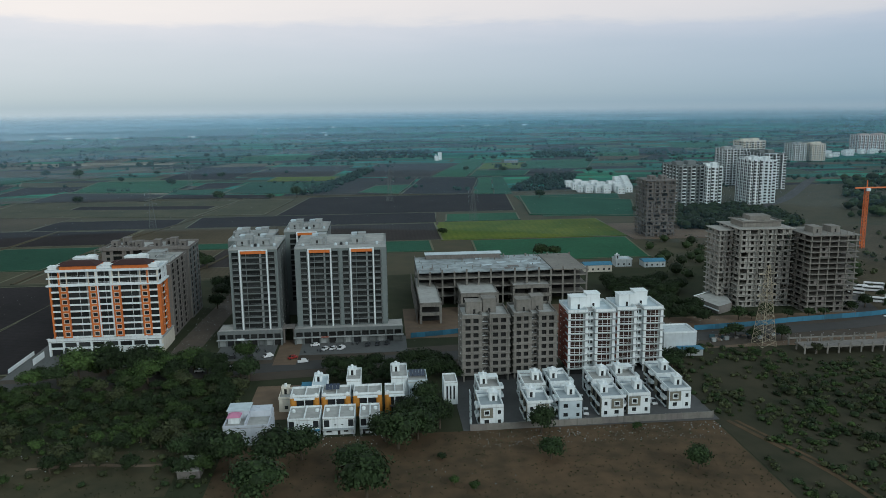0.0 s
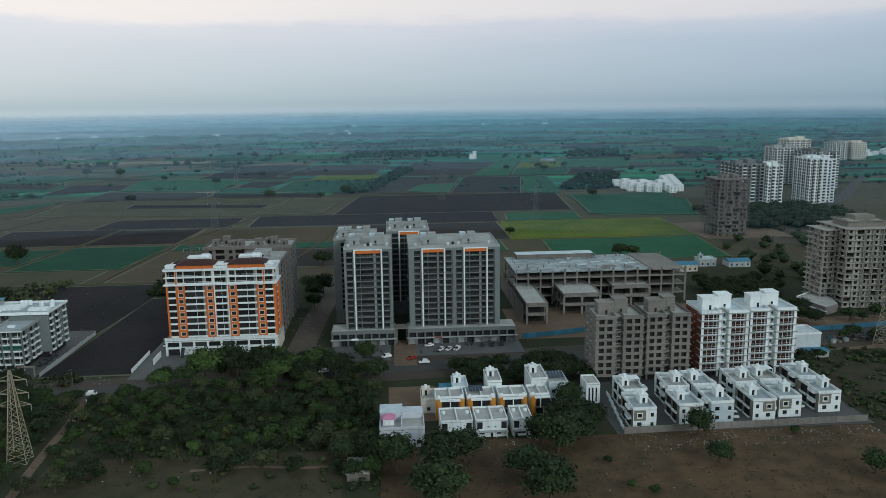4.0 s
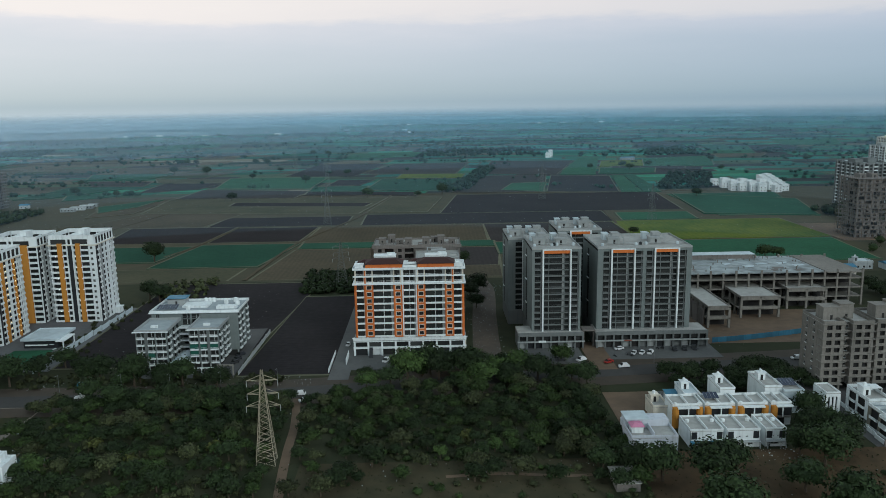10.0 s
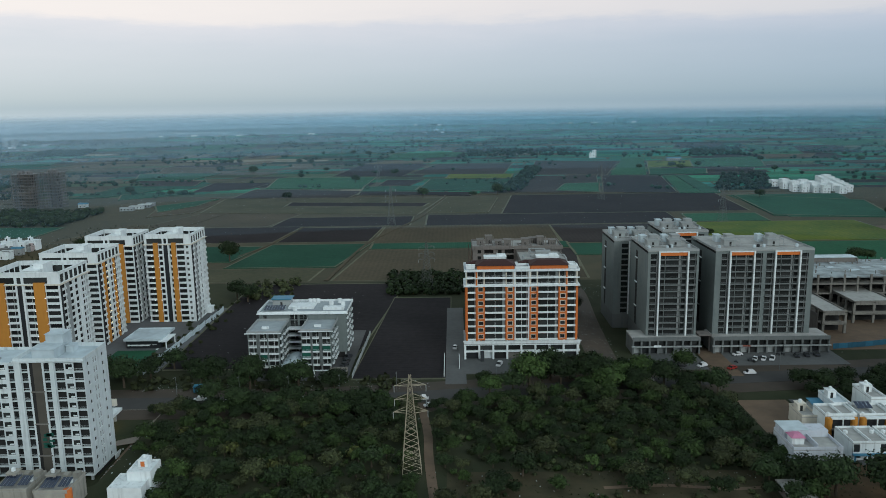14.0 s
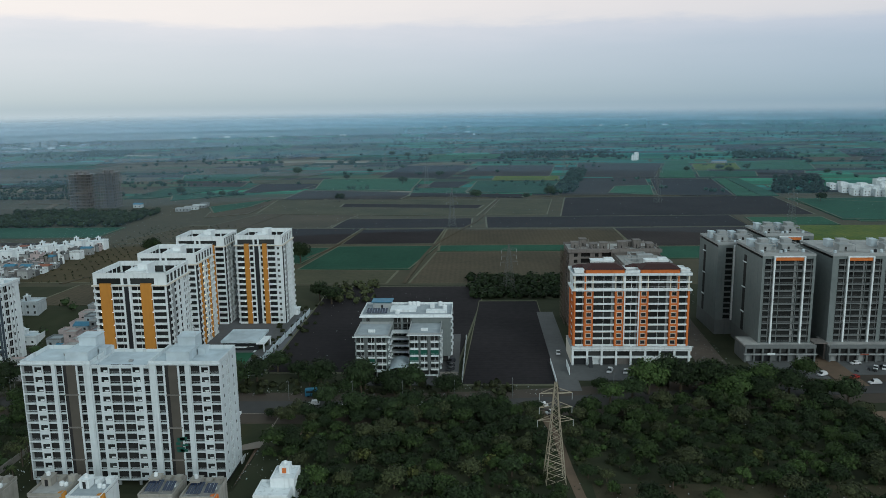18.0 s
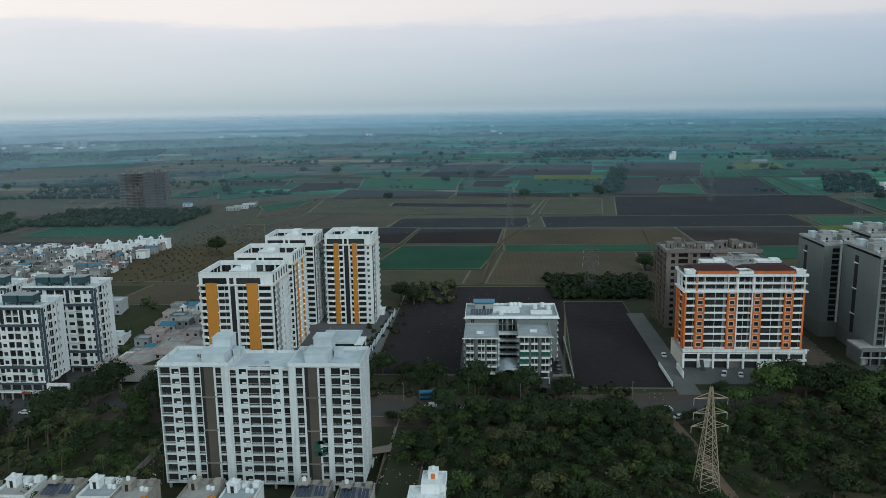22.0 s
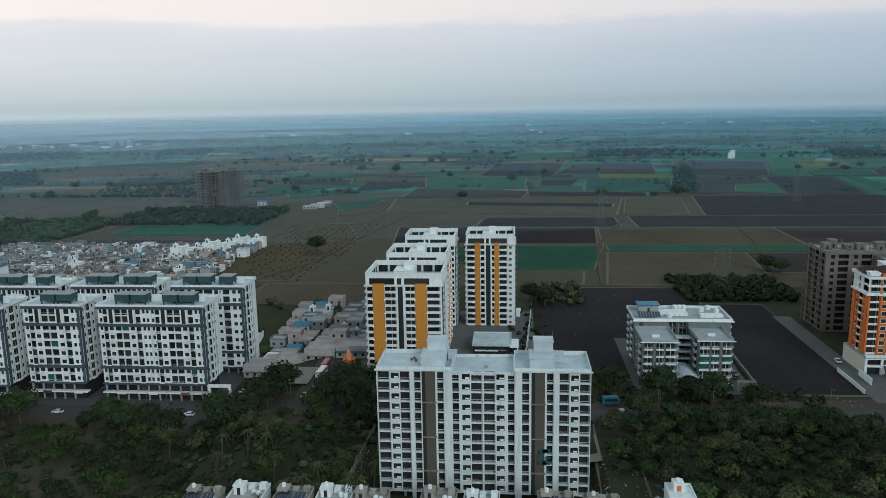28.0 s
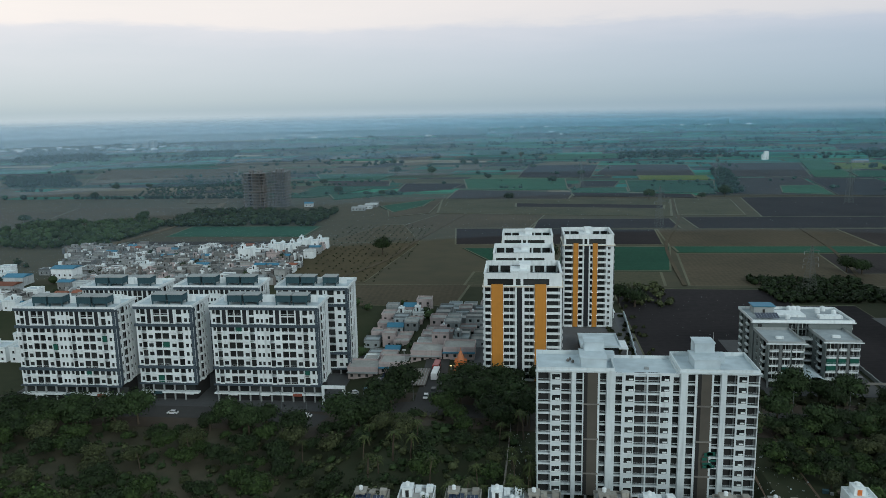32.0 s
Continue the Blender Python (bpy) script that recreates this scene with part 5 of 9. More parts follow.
# ---- four white towers with ochre panels ----
def ochre_tower(X, Y, W, D, h, n=14, wide=False, lamps=False, rear=False):
    r = thing("apartment_tower", "white apartment tower with ochre panels and open roof crown", "building", X, Y, group="ochre towers")
    z0 = 0.4
    top = h - 4.5
    fh = (top - z0) / n
    f = faces(0, W, 0, D)
    s = W / 26.5
    B = lambda a, b, p=0: ("bal", a * s, b * s, 1.2, 0.82, WHITE, p, 0.55)
    P = lambda a, b, o, c, t=top: ("pier", a * s, b * s, o, c, t)
    if lamps == "slim":
        row = [B(0.6, 4.9), P(5.1, 7.7, 0.75, OCHRE, top + 0.9), B(7.9, 10.0), P(10.1, 10.8, 0.6, WHITE), P(10.8, 13.3, 0.25, DARKP), P(13.3, 14.0, 0.6, WHITE), B(14.1, 15.3), P(15.4, 17.9, 0.75, OCHRE, top + 0.9), B(18.1, 22.4), ("win", 23.4 * s, 24.8 * s, 0.7, 1.9)]
    else:
        row = [B(0.3, 2.3), P(2.5, 6.5, 0.75, OCHRE, top + 0.9), B(6.7, 10.5, 1), P(10.6, 11.2, 0.6, WHITE), P(11.2, 13.0, 0.25, DARKP), P(13.0, 13.7, 0.6, WHITE), B(13.8, 17.1, 1), P(17.3, 21.2, 0.75, OCHRE, top + 0.9), B(21.4, 25.9)]
    facade(r, f["front"], row, z0, fh, n, WHITE, lite=rear)
    d = D / 22.0
    S = lambda a, b, p=0: ("bal", a * d, b * d, 1.2, 0.8, WHITE, p, 0.5)
    Q = lambda a, b, o, c: ("pier", a * d, b * d, o, c, top)
    side = [Q(0.3, 1.1, 0.3, DARKP), S(1.3, 3.9), Q(4.2, 6.0, 0.5, OCHRE if wide else PALEG), S(6.4, 9.4, 1), Q(9.6, 10.3, 0.5, WHITE), S(10.6, 13.4, 1), Q(13.7, 15.4, 0.5, OCHRE if wide else WHITE), S(15.7, 18.0), ("win", 18.6 * d, 19.4 * d, 0.5, 2.0), S(19.8, 21.7)]
    facade(r, f["right"], side, z0, fh, n, WHITE)
    facade(r, f["left"], side, z0, fh, n, WHITE, lite=True)
    facade(r, f["back"], [], z0, fh, n, WHITE)
    block(r, 0, W, 0, D, 0.1, top + 0.2)
    part("cornice", Geo().ring(-0.6, W + 0.6, -0.6, D + 0.6, top - 0.15, top + 0.25, 1.0), CREAM, r)
    # penthouse band and open crown
    for fc, L in (("front", W), ("right", D), ("left", D), ("back", W)):
        fx, fy, tn, _ = f[fc]
        M = at(fx, fy, 0, tn)
        q = L / 26.5
        cuts = [(1.2 * q, 10.0 * q, top + 0.45, top + 2.75), (10.9 * q, 12.5 * q, top + 0.45, top + 2.75), (13.4 * q, 22.2 * q, top + 0.45, top + 2.75)]
        if fc != "front":
            cuts = [(a * q, (a + 3.4) * q, top + 0.45, top + 3.6) for a in (1.2, 5.4, 9.6, 13.8, 18.0, 22.2)]
        g = Geo().holes(0, L, top + 0.25, h, cuts, 0.35)
        part("crown_wall", g, WHITE, r, m=M)
        part("crown_coping", Geo().box(-0.1, L + 0.1, -0.15, 0.55, h, h + 0.2), WHITE, r, m=M)
        for a, b, c, e in cuts:
            part("penthouse_window", Geo().quad((a, 0.35, c), (b, 0.35, c), (b, 0.35, e), (a, 0.35, e)), GLASS, r, m=M)
    part("crown_lining", Geo().ring(0.36, W - 0.36, 0.36, D - 0.36, top + 2.9, h, 0.1), WHITE, r)
    part("roof", Geo().box(0.3, W - 0.3, 0.3, D - 0.3, top + 0.2, top + 0.4), ROOFB, r)
    for a in range(5):
        # near-black sheets stand in for dark openings inside the crown
        part("roof_frame", Geo().box(W * (0.08 + a * 0.2), W * (0.08 + a * 0.2) + 1.6, D - 0.6, D - 0.5, top + 0.8, top + 2.6).box(W - 0.6, W - 0.5, D * (0.08 + a * 0.2), D * (0.08 + a * 0.2) + 1.6, top + 0.8, top + 2.6), VOID, r)
    hut(r, W * 0.34, W * 0.58, D * 0.3, D * 0.7, top + 0.4, 3.4, WHITE)
    hut(r, W * 0.46, W * 0.6, D * 0.45, D * 0.75, top + 0.4, 5.2, WHITE, False, "lift_head")
    tank(r, W * 0.68, D * 0.4, top + 0.4)
    tank(r, W * 0.75, D * 0.4, top + 0.4)
    if lamps:
        for k in range(2, n, 2):
            for u in (4.0, 7.8, 15.3, 18.0) if lamps == "slim" else (2.4, 6.6, 17.2, 21.3):
                part("wall_lamp", shared("walllamp", lambda: Geo().box(-0.14, 0.14, -0.14, 0.0, -0.14, 0.14).mesh("wall_lamp", LAMPW)), None, r, m=at(u * s, -0.7, z0 + k * fh))
    if wide:
        for k in range(1, n):
            part("wall_lamp", shared("walllamp2", lambda: Geo().box(0, 0.18, -0.16, 0.16, -0.16, 0.16).mesh("wall_lamp", LAMPG)), None, r, "glowing warm bulb", m=at(W + 0.5, 14.2 * d, z0 + k * fh))
            part("wall_lamp", _cache["walllamp2"], None, r, "glowing warm bulb", m=at(W + 0.6, 7.0 * d, z0 + k * fh + 0.8))


def ochre_complex():
    ochre_tower(-311.2, 293.5, 26.6, 22, 38.6, lamps=True)
    ochre_tower(-309.2, 326.5, 23.4, 21, 39.3, wide=True, rear=True)
    ochre_tower(-306.6, 360.5, 21.5, 19, 40.3, rear=True)
    ochre_tower(-280.4, 361.5, 21.0, 20, 40.6, lamps="slim")
    c = thing("clubhouse", "flat-roofed white clubhouse with dark glazing", "building", -276, 321)
    part("wall", Geo().box(0.4, 14.6, 2.0, 16, 0, 3.6), DARKP, c)
    part("roof", Geo().box(0, 15.2, 0.5, 17, 3.6, 4.1).ring(0, 15.2, 0.5, 17, 4.1, 4.5, 0.3), ROOFW, c)
    part("porch", Geo().box(13, 18, -0.5, 10, 0, 0.15).box(14.6, 18, -0.5, 10, 3.4, 3.8).box(17.4, 17.8, -0.3, 0.1, 0.15, 3.4).box(17.4, 17.8, 9.4, 9.8, 0.15, 3.4), WHITE, c)
    part("fascia", Geo().box(1, 10, 1.7, 2.0, 1.2, 1.7).box(1, 13, 1.7, 2.0, 3.2, 3.7), WHITE, c)
    for i in range(5):
        part("window", window_mesh(1.8, 1.8), None, c, m=at(2 + i * 2.5, 1.85, 1.75))
    w = thing("compound_wall", "long white compound wall beside a driveway", "wall", -256.5, 292)
    for i in range(11):
        part("wall_panel", Geo().box(-0.12, 0.12, 0, 7.5, 0, 2.3).box(-0.2, 0.2, 7.5, 7.9, 0, 2.6), ROOFW, w, m=at(i * 0.42, i * 7.9))
    part("gate_house", Geo().box(-5, -0.5, 84, 88, 0, 2.8).box(-5.4, -0.1, 83.6, 88.4, 2.8, 3.1), WHITE, w)
    plot("driveway", -262, -257, 294, 378, PAVE, "grey concrete driveway along a wall", 0.2)


# ---- low apartment block with two front wings ----
def low_block():
    X, Y = -216.6, 290.5
    r = thing("apartment_building", "low grey and white courtyard apartment block", "building", X, Y)
    z0, fh, n = 2.9, 2.55, 5
    h = z0 + fh * n
    bal = lambda a, b: ("bal", a, b, 1.1, 0.55, WHITE, 1, 0.6)
    win = lambda a, b: ("win", a, b, 0.6, 2.0)
    for x0, x1, y0, y1, items, hh, nets in (
            (0, 11.5, 0, 16, [bal(0.4, 3.2), ("pier", 3.4, 4.3, 0.4, GREY), bal(4.5, 7.0), bal(7.6, 11.2)], h, {(1, 4.5)}),
            (19, 30, 2, 18, [bal(0.3, 3.4), ("pier", 3.6, 4.1, 0.4, GREY), bal(4.2, 6.6), ("pier", 6.8, 7.6, 0.4, GREY), bal(7.8, 10.7)], h, {(2, 0.3), (2, 4.2), (2, 7.8), (1, 0.3)})):
        f = faces(x0, x1, y0, y1)
        facade(r, f["front"], items, z0, fh, n, WALLG, nets=nets)
        facade(r, f["left"], [win(3, 4.2), win(7, 8.2), bal(10, 13)], z0, fh, n, WALLG)
        facade(r, f["right"], [bal(1.0, 3.6), win(4.6, 5.8), bal(7.0, 9.6), bal(11, 14)], z0, fh, n, WALLG)
        block(r, x0, x1, y0, y1, 0.2, h)
        roof(r, x0, x1, y0, y1 + 0.2, h, 1.0, ROOFB, PALEG, 0.3)
        part("roof_ledge", Geo().box(x0 - 0.9, x1 + 0.9, y0 - 0.9, y0 - 0.3, h + 0.1, h + 0.35), WHITE, r)
        part("ac_rack", Geo().box(x0 + 4, x0 + 6.5, y0 + 5, y0 + 6.2, h + 0.2, h + 1.0), WHITE, r)
    f = faces(0, 33.5, 17.5, 35)
    facade(r, f["front"], [("win", 1.5, 3.0, 0.6, 2.0), ("bal", 12, 15.0, 1.1, 0.2, GREY), ("bal", 15.6, 18.6, 1.1, 0.2, GREY)], z0, fh, n + 1, WALLG)
    facade(r, f["right"], [bal(1, 3.5), ("pier", 4, 5, 0.4, GREY), bal(6, 9), win(10.5, 11.7), bal(13, 16)], z0, fh, n + 1, WALLG)
    facade(r, f["left"], [bal(2, 5), win(7, 8.2), bal(10, 13)], z0, fh, n + 1, WALLG, lite=True)
    facade(r, f["back"], [], z0, fh, n + 1, WALLG)
    block(r, 0, 33.5, 17.5, 35, 0.2, h + fh)
    roof(r, 0, 33.5, 17.5, 35, h + fh, 1.0, ROOFB, WHITE, 0.5)
    part("roof_ledge", Geo().box(-0.9, 34.4, 16.6, 17.0, h + fh - 0.1, h + fh + 0.3), WHITE, r)
    part("roof_wing", Geo().box(10, 20, 24, 31, h + fh + 0.1, h + fh + 0.9).box(24, 32, 22, 25, h + fh + 0.1, h + fh + 1.1), WHITE, r)
    for k in range(5):
        part("gallery", Geo().box(11.5, 19, 13.5, 17.5, z0 + k * fh - 0.12, z0 + k * fh + 0.08).box(11.5, 19, 13.3, 13.5, z0 + k * fh - 0.12, z0 + k * fh + 0.55), WHITE, r)
    zz = h + fh + 0.1
    solar(r, 1.5, 19, zz + 0.6, 8, 4)
    hut(r, 3, 10, 28, 33, zz, 2.4, PALEG)
    part("canopy", Geo().box(2.4, 10.6, 27.4, 33.6, zz + 2.9, zz + 3.1), BLUES, r, "blue sheet roof over the stair head")
    for x, y in ((13, 22), (17, 33), (18.6, 33), (20.2, 33), (26, 30), (29, 33), (31, 28)):
        tank(r, x, y, zz, 0.9, 1.6)
    part("entrance_canopy", Geo().add([(11.7 + 7.1 * i / 6, y, 3.5 + 1.4 * math.sin(math.pi * i / 6)) for y in (-1.5, 12) for i in range(7)], [(i, i + 1, i + 8, i + 7) for i in range(6)]), ROOFW, r, "pale arched entrance canopy")
    for a in (11.8, 18.6):
        part("canopy_post", Geo().cyl(a, -1.2, 0.15, 0, 3.6, 8), ALU, r)
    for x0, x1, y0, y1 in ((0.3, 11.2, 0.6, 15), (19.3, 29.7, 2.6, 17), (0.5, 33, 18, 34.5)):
        # shade between the stilts, drawn as a near-black solid
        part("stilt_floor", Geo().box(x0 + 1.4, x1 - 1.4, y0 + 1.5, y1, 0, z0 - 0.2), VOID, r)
        for i in range(4):
            part("column", Geo().box(x0 + (x1 - x0 - 0.5) * i / 3, x0 + (x1 - x0 - 0.5) * i / 3 + 0.5, y0, y0 + 0.5, 0, z0 - 0.1), PALEG, r)
    part("gate", Geo().box(20.5, 29.5, -2.6, -2.3, 2.2, 2.6).box(20.5, 20.9, -2.6, -2.2, 0, 2.2).box(24, 24.4, -2.6, -2.2, 0, 2.2).box(29.1, 29.5, -2.6, -2.2, 0, 2.2), WHITE, r)
    part("gate", Geo().box(30.3, 36.5, -4.4, -3.9, 3.6, 4.2).box(30.3, 30.8, -4.4, -3.9, 0, 3.6).box(36.0, 36.5, -4.4, -3.9, 0, 3.6), CONC, r)
    w = thing("compound_wall", "low pale wall beside a ploughed field", "wall", -178.5, 286)
    for i in range(7):
        part("wall_panel", Geo().box(-0.15, 0.15, 0, 7.2, 0, 1.5).box(-0.22, 0.22, 7.2, 7.5, 0, 1.8), PALEG, w, m=at(i * 0.15, i * 7.5))


# ---- white blocks with slate-blue bands ----
def banded_block(X, Y, W, D, rep, label, tanks, back=False, n=9):
    r = thing("apartment_building", label, "building", X, Y, group="white banded blocks")
    z0 = 2.6 if back else 6.6
    fh = (35.2 - z0) / n
    zt = z0 + fh * n
    f = faces(0, W, 0, D)
    items = []
    u = W / rep
    for i in range(rep):
        o = i * u
        s = u / 19.5
        k = lambda a, b: ("bal", o + a * s, o + b * s, 1.0, 0.7, WHITE, 0, 0.45)
        w = lambda a, b: ("win", o + a * s, o + b * s, 0.95, 2.35, DARKP)
        items += [w(0.5, 1.5), k(1.8, 3.4), w(3.9, 5.5), ("bal", o + 6.2 * s, o + 8.4 * s, 1.2, 0.3, WHITE, 0), ("bal", o + 8.7 * s, o + 11.1 * s, 1.2, 0.3, WHITE, 0), w(11.8, 13.4), k(14.0, 15.8), w(16.6, 17.6), w(18.2, 19.1)]
    random.seed(int(abs(X)))
    nets = {(random.randrange(n), it[1]) for it in items if it[0] == "bal" and random.random() < 0.3}
    facade(r, f["front"], items, z0, fh, n, WHITE, nets=nets, lite=back and X < -400)
    for kk, tt in ((0, 0.35), (2, 0.6), (n - 2, 0.65), (n, 0.6)):
        part("band", Geo().box(-0.35, W + 0.35, -0.75, 0, z0 + kk * fh - tt, z0 + kk * fh + tt * 0.6), NAVY, r, "slate-blue band")
    for i in range(rep):
        for a in (4.3, 11.8):
            o = i * u + a * u / 19.5
            part("tall_panel", Geo().box(o, o + 1.5, -0.5, 0.02, z0 + (n - 2) * fh + 0.5, zt - 0.5).box(o - 0.5, o, -0.6, 0.02, z0 + (n - 2) * fh + 0.4, zt - 0.4, 1).box(o + 1.5, o + 2.0, -0.6, 0.02, z0 + (n - 2) * fh + 0.4, zt - 0.4, 1), [DARKP, WHITE], r)
    for k in range(n):
        if k in (0, 2, n - 1):
            continue
        for i in range(rep):
            o = i * u
            part("projecting_sill", Geo().box(o + 1.2, o + u * 0.8, -0.45, 0, z0 + k * fh + 0.1, z0 + k * fh + 0.75), WHITE, r)
    facade(r, f["right"], [("win", 2.2, 3.2, 0.9, 2.2, DARKP), ("bal", 4.4, 7.0, 1.0, 0.7, WHITE, 0, 0.6), ("win", 8.2, 9.3, 0.9, 2.2, DARKP), ("win", 10.7, 11.5, 0.9, 2.0, DARKP)], z0, fh, n, WHITE, lite=back and X < -400)
    for v in (3.7, 7.7, 9.9):
        part("drain_pipe", Geo().cyl(W + 0.12, v, 0.1, z0, zt, 6), PALEG, r)
    part("corner_strip", Geo().box(W, W + 0.25, 0.3, 1.6, z0, zt).box(W - 1.0, W + 0.02, -0.1, 0, z0, zt), NAVY, r)
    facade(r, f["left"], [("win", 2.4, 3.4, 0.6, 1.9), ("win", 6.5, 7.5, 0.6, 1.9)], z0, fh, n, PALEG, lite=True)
    facade(r, f["back"], [], z0, fh, n, WHITE)
    block(r, 0, W, 0, D, 0.1, zt)
    roof(r, 0, W, 0, D, zt, 1.1, ROOFW, WHITE, 0.5)
    part("roof_wall", Geo().box(2, W - 2, D * 0.55, D * 0.58, zt, zt + 2.4), WHITE, r)
    for t in tanks:
        y_ = D * 0.22
        g = Geo().box(t, t + 5.4, y_, y_ + 5, zt + 1.3, zt + 3.8).box(t - 0.2, t + 5.6, y_ - 0.2, y_ + 5.2, zt + 3.8, zt + 4.0, 1)
        for a in (t + 0.1, t + 4.9):
            g.box(a, a + 0.4, y_ + 0.1, y_ + 0.5, zt, zt + 1.3).box(a, a + 0.4, y_ + 4.4, y_ + 4.8, zt, zt + 1.3)
        part("roof_tank", g, [TEAL, PALEG], r, "slate-blue roof tank on stilts")
        part("stair_door", Geo().box(t + 1.2, t + 2.2, D * 0.22 + 5.3, D * 0.22 + 5.4, zt + 0.1, zt + 1.6), VOID, r)
    if not back:
        part("shop_band", Geo().box(-0.5, W + 0.5, -0.9, 1.2, 3.0, 3.5), WHITE, r)
    for i in range(round(W / 4)):
        part("shop_column", Geo().box(0.3 + i * 4, 0.8 + i * 4, 0, 0.5, 0, z0), PALEG, r)
        part("shop_front", Geo().box(0.9 + i * 4, 4.2 + i * 4, 1.3, 1.45, 0, 2.5), random.choice((VOID, DARKP, REDB, PALEG, VOID)), r)
        if not back:
            part("shop_window", Geo().box(0.9 + i * 4, 4.2 + i * 4, 0.9, 1.0, 3.6, 5.9), GLASS, r)
            if i % 3 == 1:
                part("sign_board", Geo().box(0.9 + i * 4, 4.2 + i * 4, -1.05, -0.92, 2.7, 3.7), random.choice((REDB, WHITE, TEAL, WHITE)), r)
    return r


def white_complex():
    lab = "white apartment block with slate-blue bands and roof tanks"
    banded_block(-481, 288, 38, 15, 2, lab, (5, 11.2, 22, 28.2))
    banded_block(-437.5, 292, 21.5, 15, 1, "narrow " + lab, (5, 11.2))
    banded_block(-409, 292, 39, 15, 2, lab, (5, 11.2, 23, 29.2))
    banded_block(-436, 322, 34, 14, 2, "rear " + lab, (4, 10.2, 20, 26.2), True, 10)
    banded_block(-474, 320, 32, 14, 2, "rear " + lab, (4, 10.2, 22), True, 10)
    banded_block(-394.5, 322, 28.5, 15, 1, "rear " + lab, (3, 9.2, 18), True, 10)
    g = thing("gate_arch", "white concrete gate arch beside shops", "gate", -369, 289)
    part("post", Geo().box(0, 0.9, 0, 0.9, 0, 6.6), WHITE, g)
    part("post", Geo().box(7.5, 8.4, 0, 0.9, 0, 6.6), WHITE, g)
    part("lintel", Geo().box(0, 8.4, 0, 0.9, 6.6, 7.6), WHITE, g)
    s = thing("open_shed", "flat ribbed metal shed roof on posts", "shed", -343.5, 286)
    rg = Geo().box(0, 12, 0, 17, 3.3, 3.5, 0)
    for i in range(13):
        rg.box(i * 0.95, i * 0.95 + 0.12, 0, 17, 3.5, 3.62, 1)
    part("roof", rg, [mat("brown_metal_roof", (0.22, 0.19, 0.17), (0.16, 0.14, 0.13)), PALEG], s)
    for x in (0.3, 11.5):
        for y in (0.4, 8.4, 16.4):
            part("post", Geo().box(x, x + 0.25, y, y + 0.25, 0, 3.3), ALU, s)
    b = thing("open_shed", "row of blue sheet canopies over parking", "shed", -356, 297)
    for i in range(4):
        part("roof", Geo().add([(i * 1.4, i * 5, 2.2), (i * 1.4 + 4.5, i * 5, 2.8), (i * 1.4 + 5.5, i * 5 + 4.6, 2.8), (i * 1.4 + 1, i * 5 + 4.6, 2.2)], ((0, 1, 2, 3),)), SOLAR if i else BLUES, b)
        for a, c in ((0.3, 0.2), (4.2, 0.2)):
            part("post", Geo().cyl(i * 1.4 + a, i * 5 + c, 0.08, 0, 2.3, 6), ALU, b)
    t = thing("roadside_shrine", "small orange spired shrine lit by lamps", "shrine", -320.5, 304)
    part("plinth", Geo().box(-2.5, 2.5, -2, 2, 0, 1.2), ORANGE, t)
    part("hall", Geo().box(-1.8, 1.8, -1.5, 1.5, 1.2, 3.6).box(-2.2, 2.2, -1.9, 1.9, 3.6, 3.9), ORANGE, t)
    part("spire", Geo().cyl(0, 0, 1.5, 3.9, 5.6, 8, 0, 1.15).cyl(0, 0, 1.15, 5.6, 7.4, 8, 0, 0.3).cyl(0, 0, 0.12, 7.4, 8.6, 6), mat("saffron_paint", (0.62, 0.23, 0.10), (0.5, 0.2, 0.1)), t)
    for a in (-3.4, -2.2):
        part("lamp", Geo().cyl(a, -2.3, 0.22, 2.3, 2.7, 8), LAMPG, t, "lit warm lamp")
        part("lamp_post", Geo().cyl(a, -2.3, 0.06, 0, 2.3, 6), ALU, t)
    m = thing("light_mast", "tall slim grey light mast", "mast", -338, 283)
    part("pole", Geo().cyl(0, 0, 0.16, 0, 15, 8, 0, 0.1), ALU, m)
    part("head", Geo().box(-0.6, 0.6, -0.2, 0.2, 15, 15.4), ALU, m)


white_slab()
orange_block()
grey_rear()
grey_complex()
ochre_complex()
low_block()
white_complex()



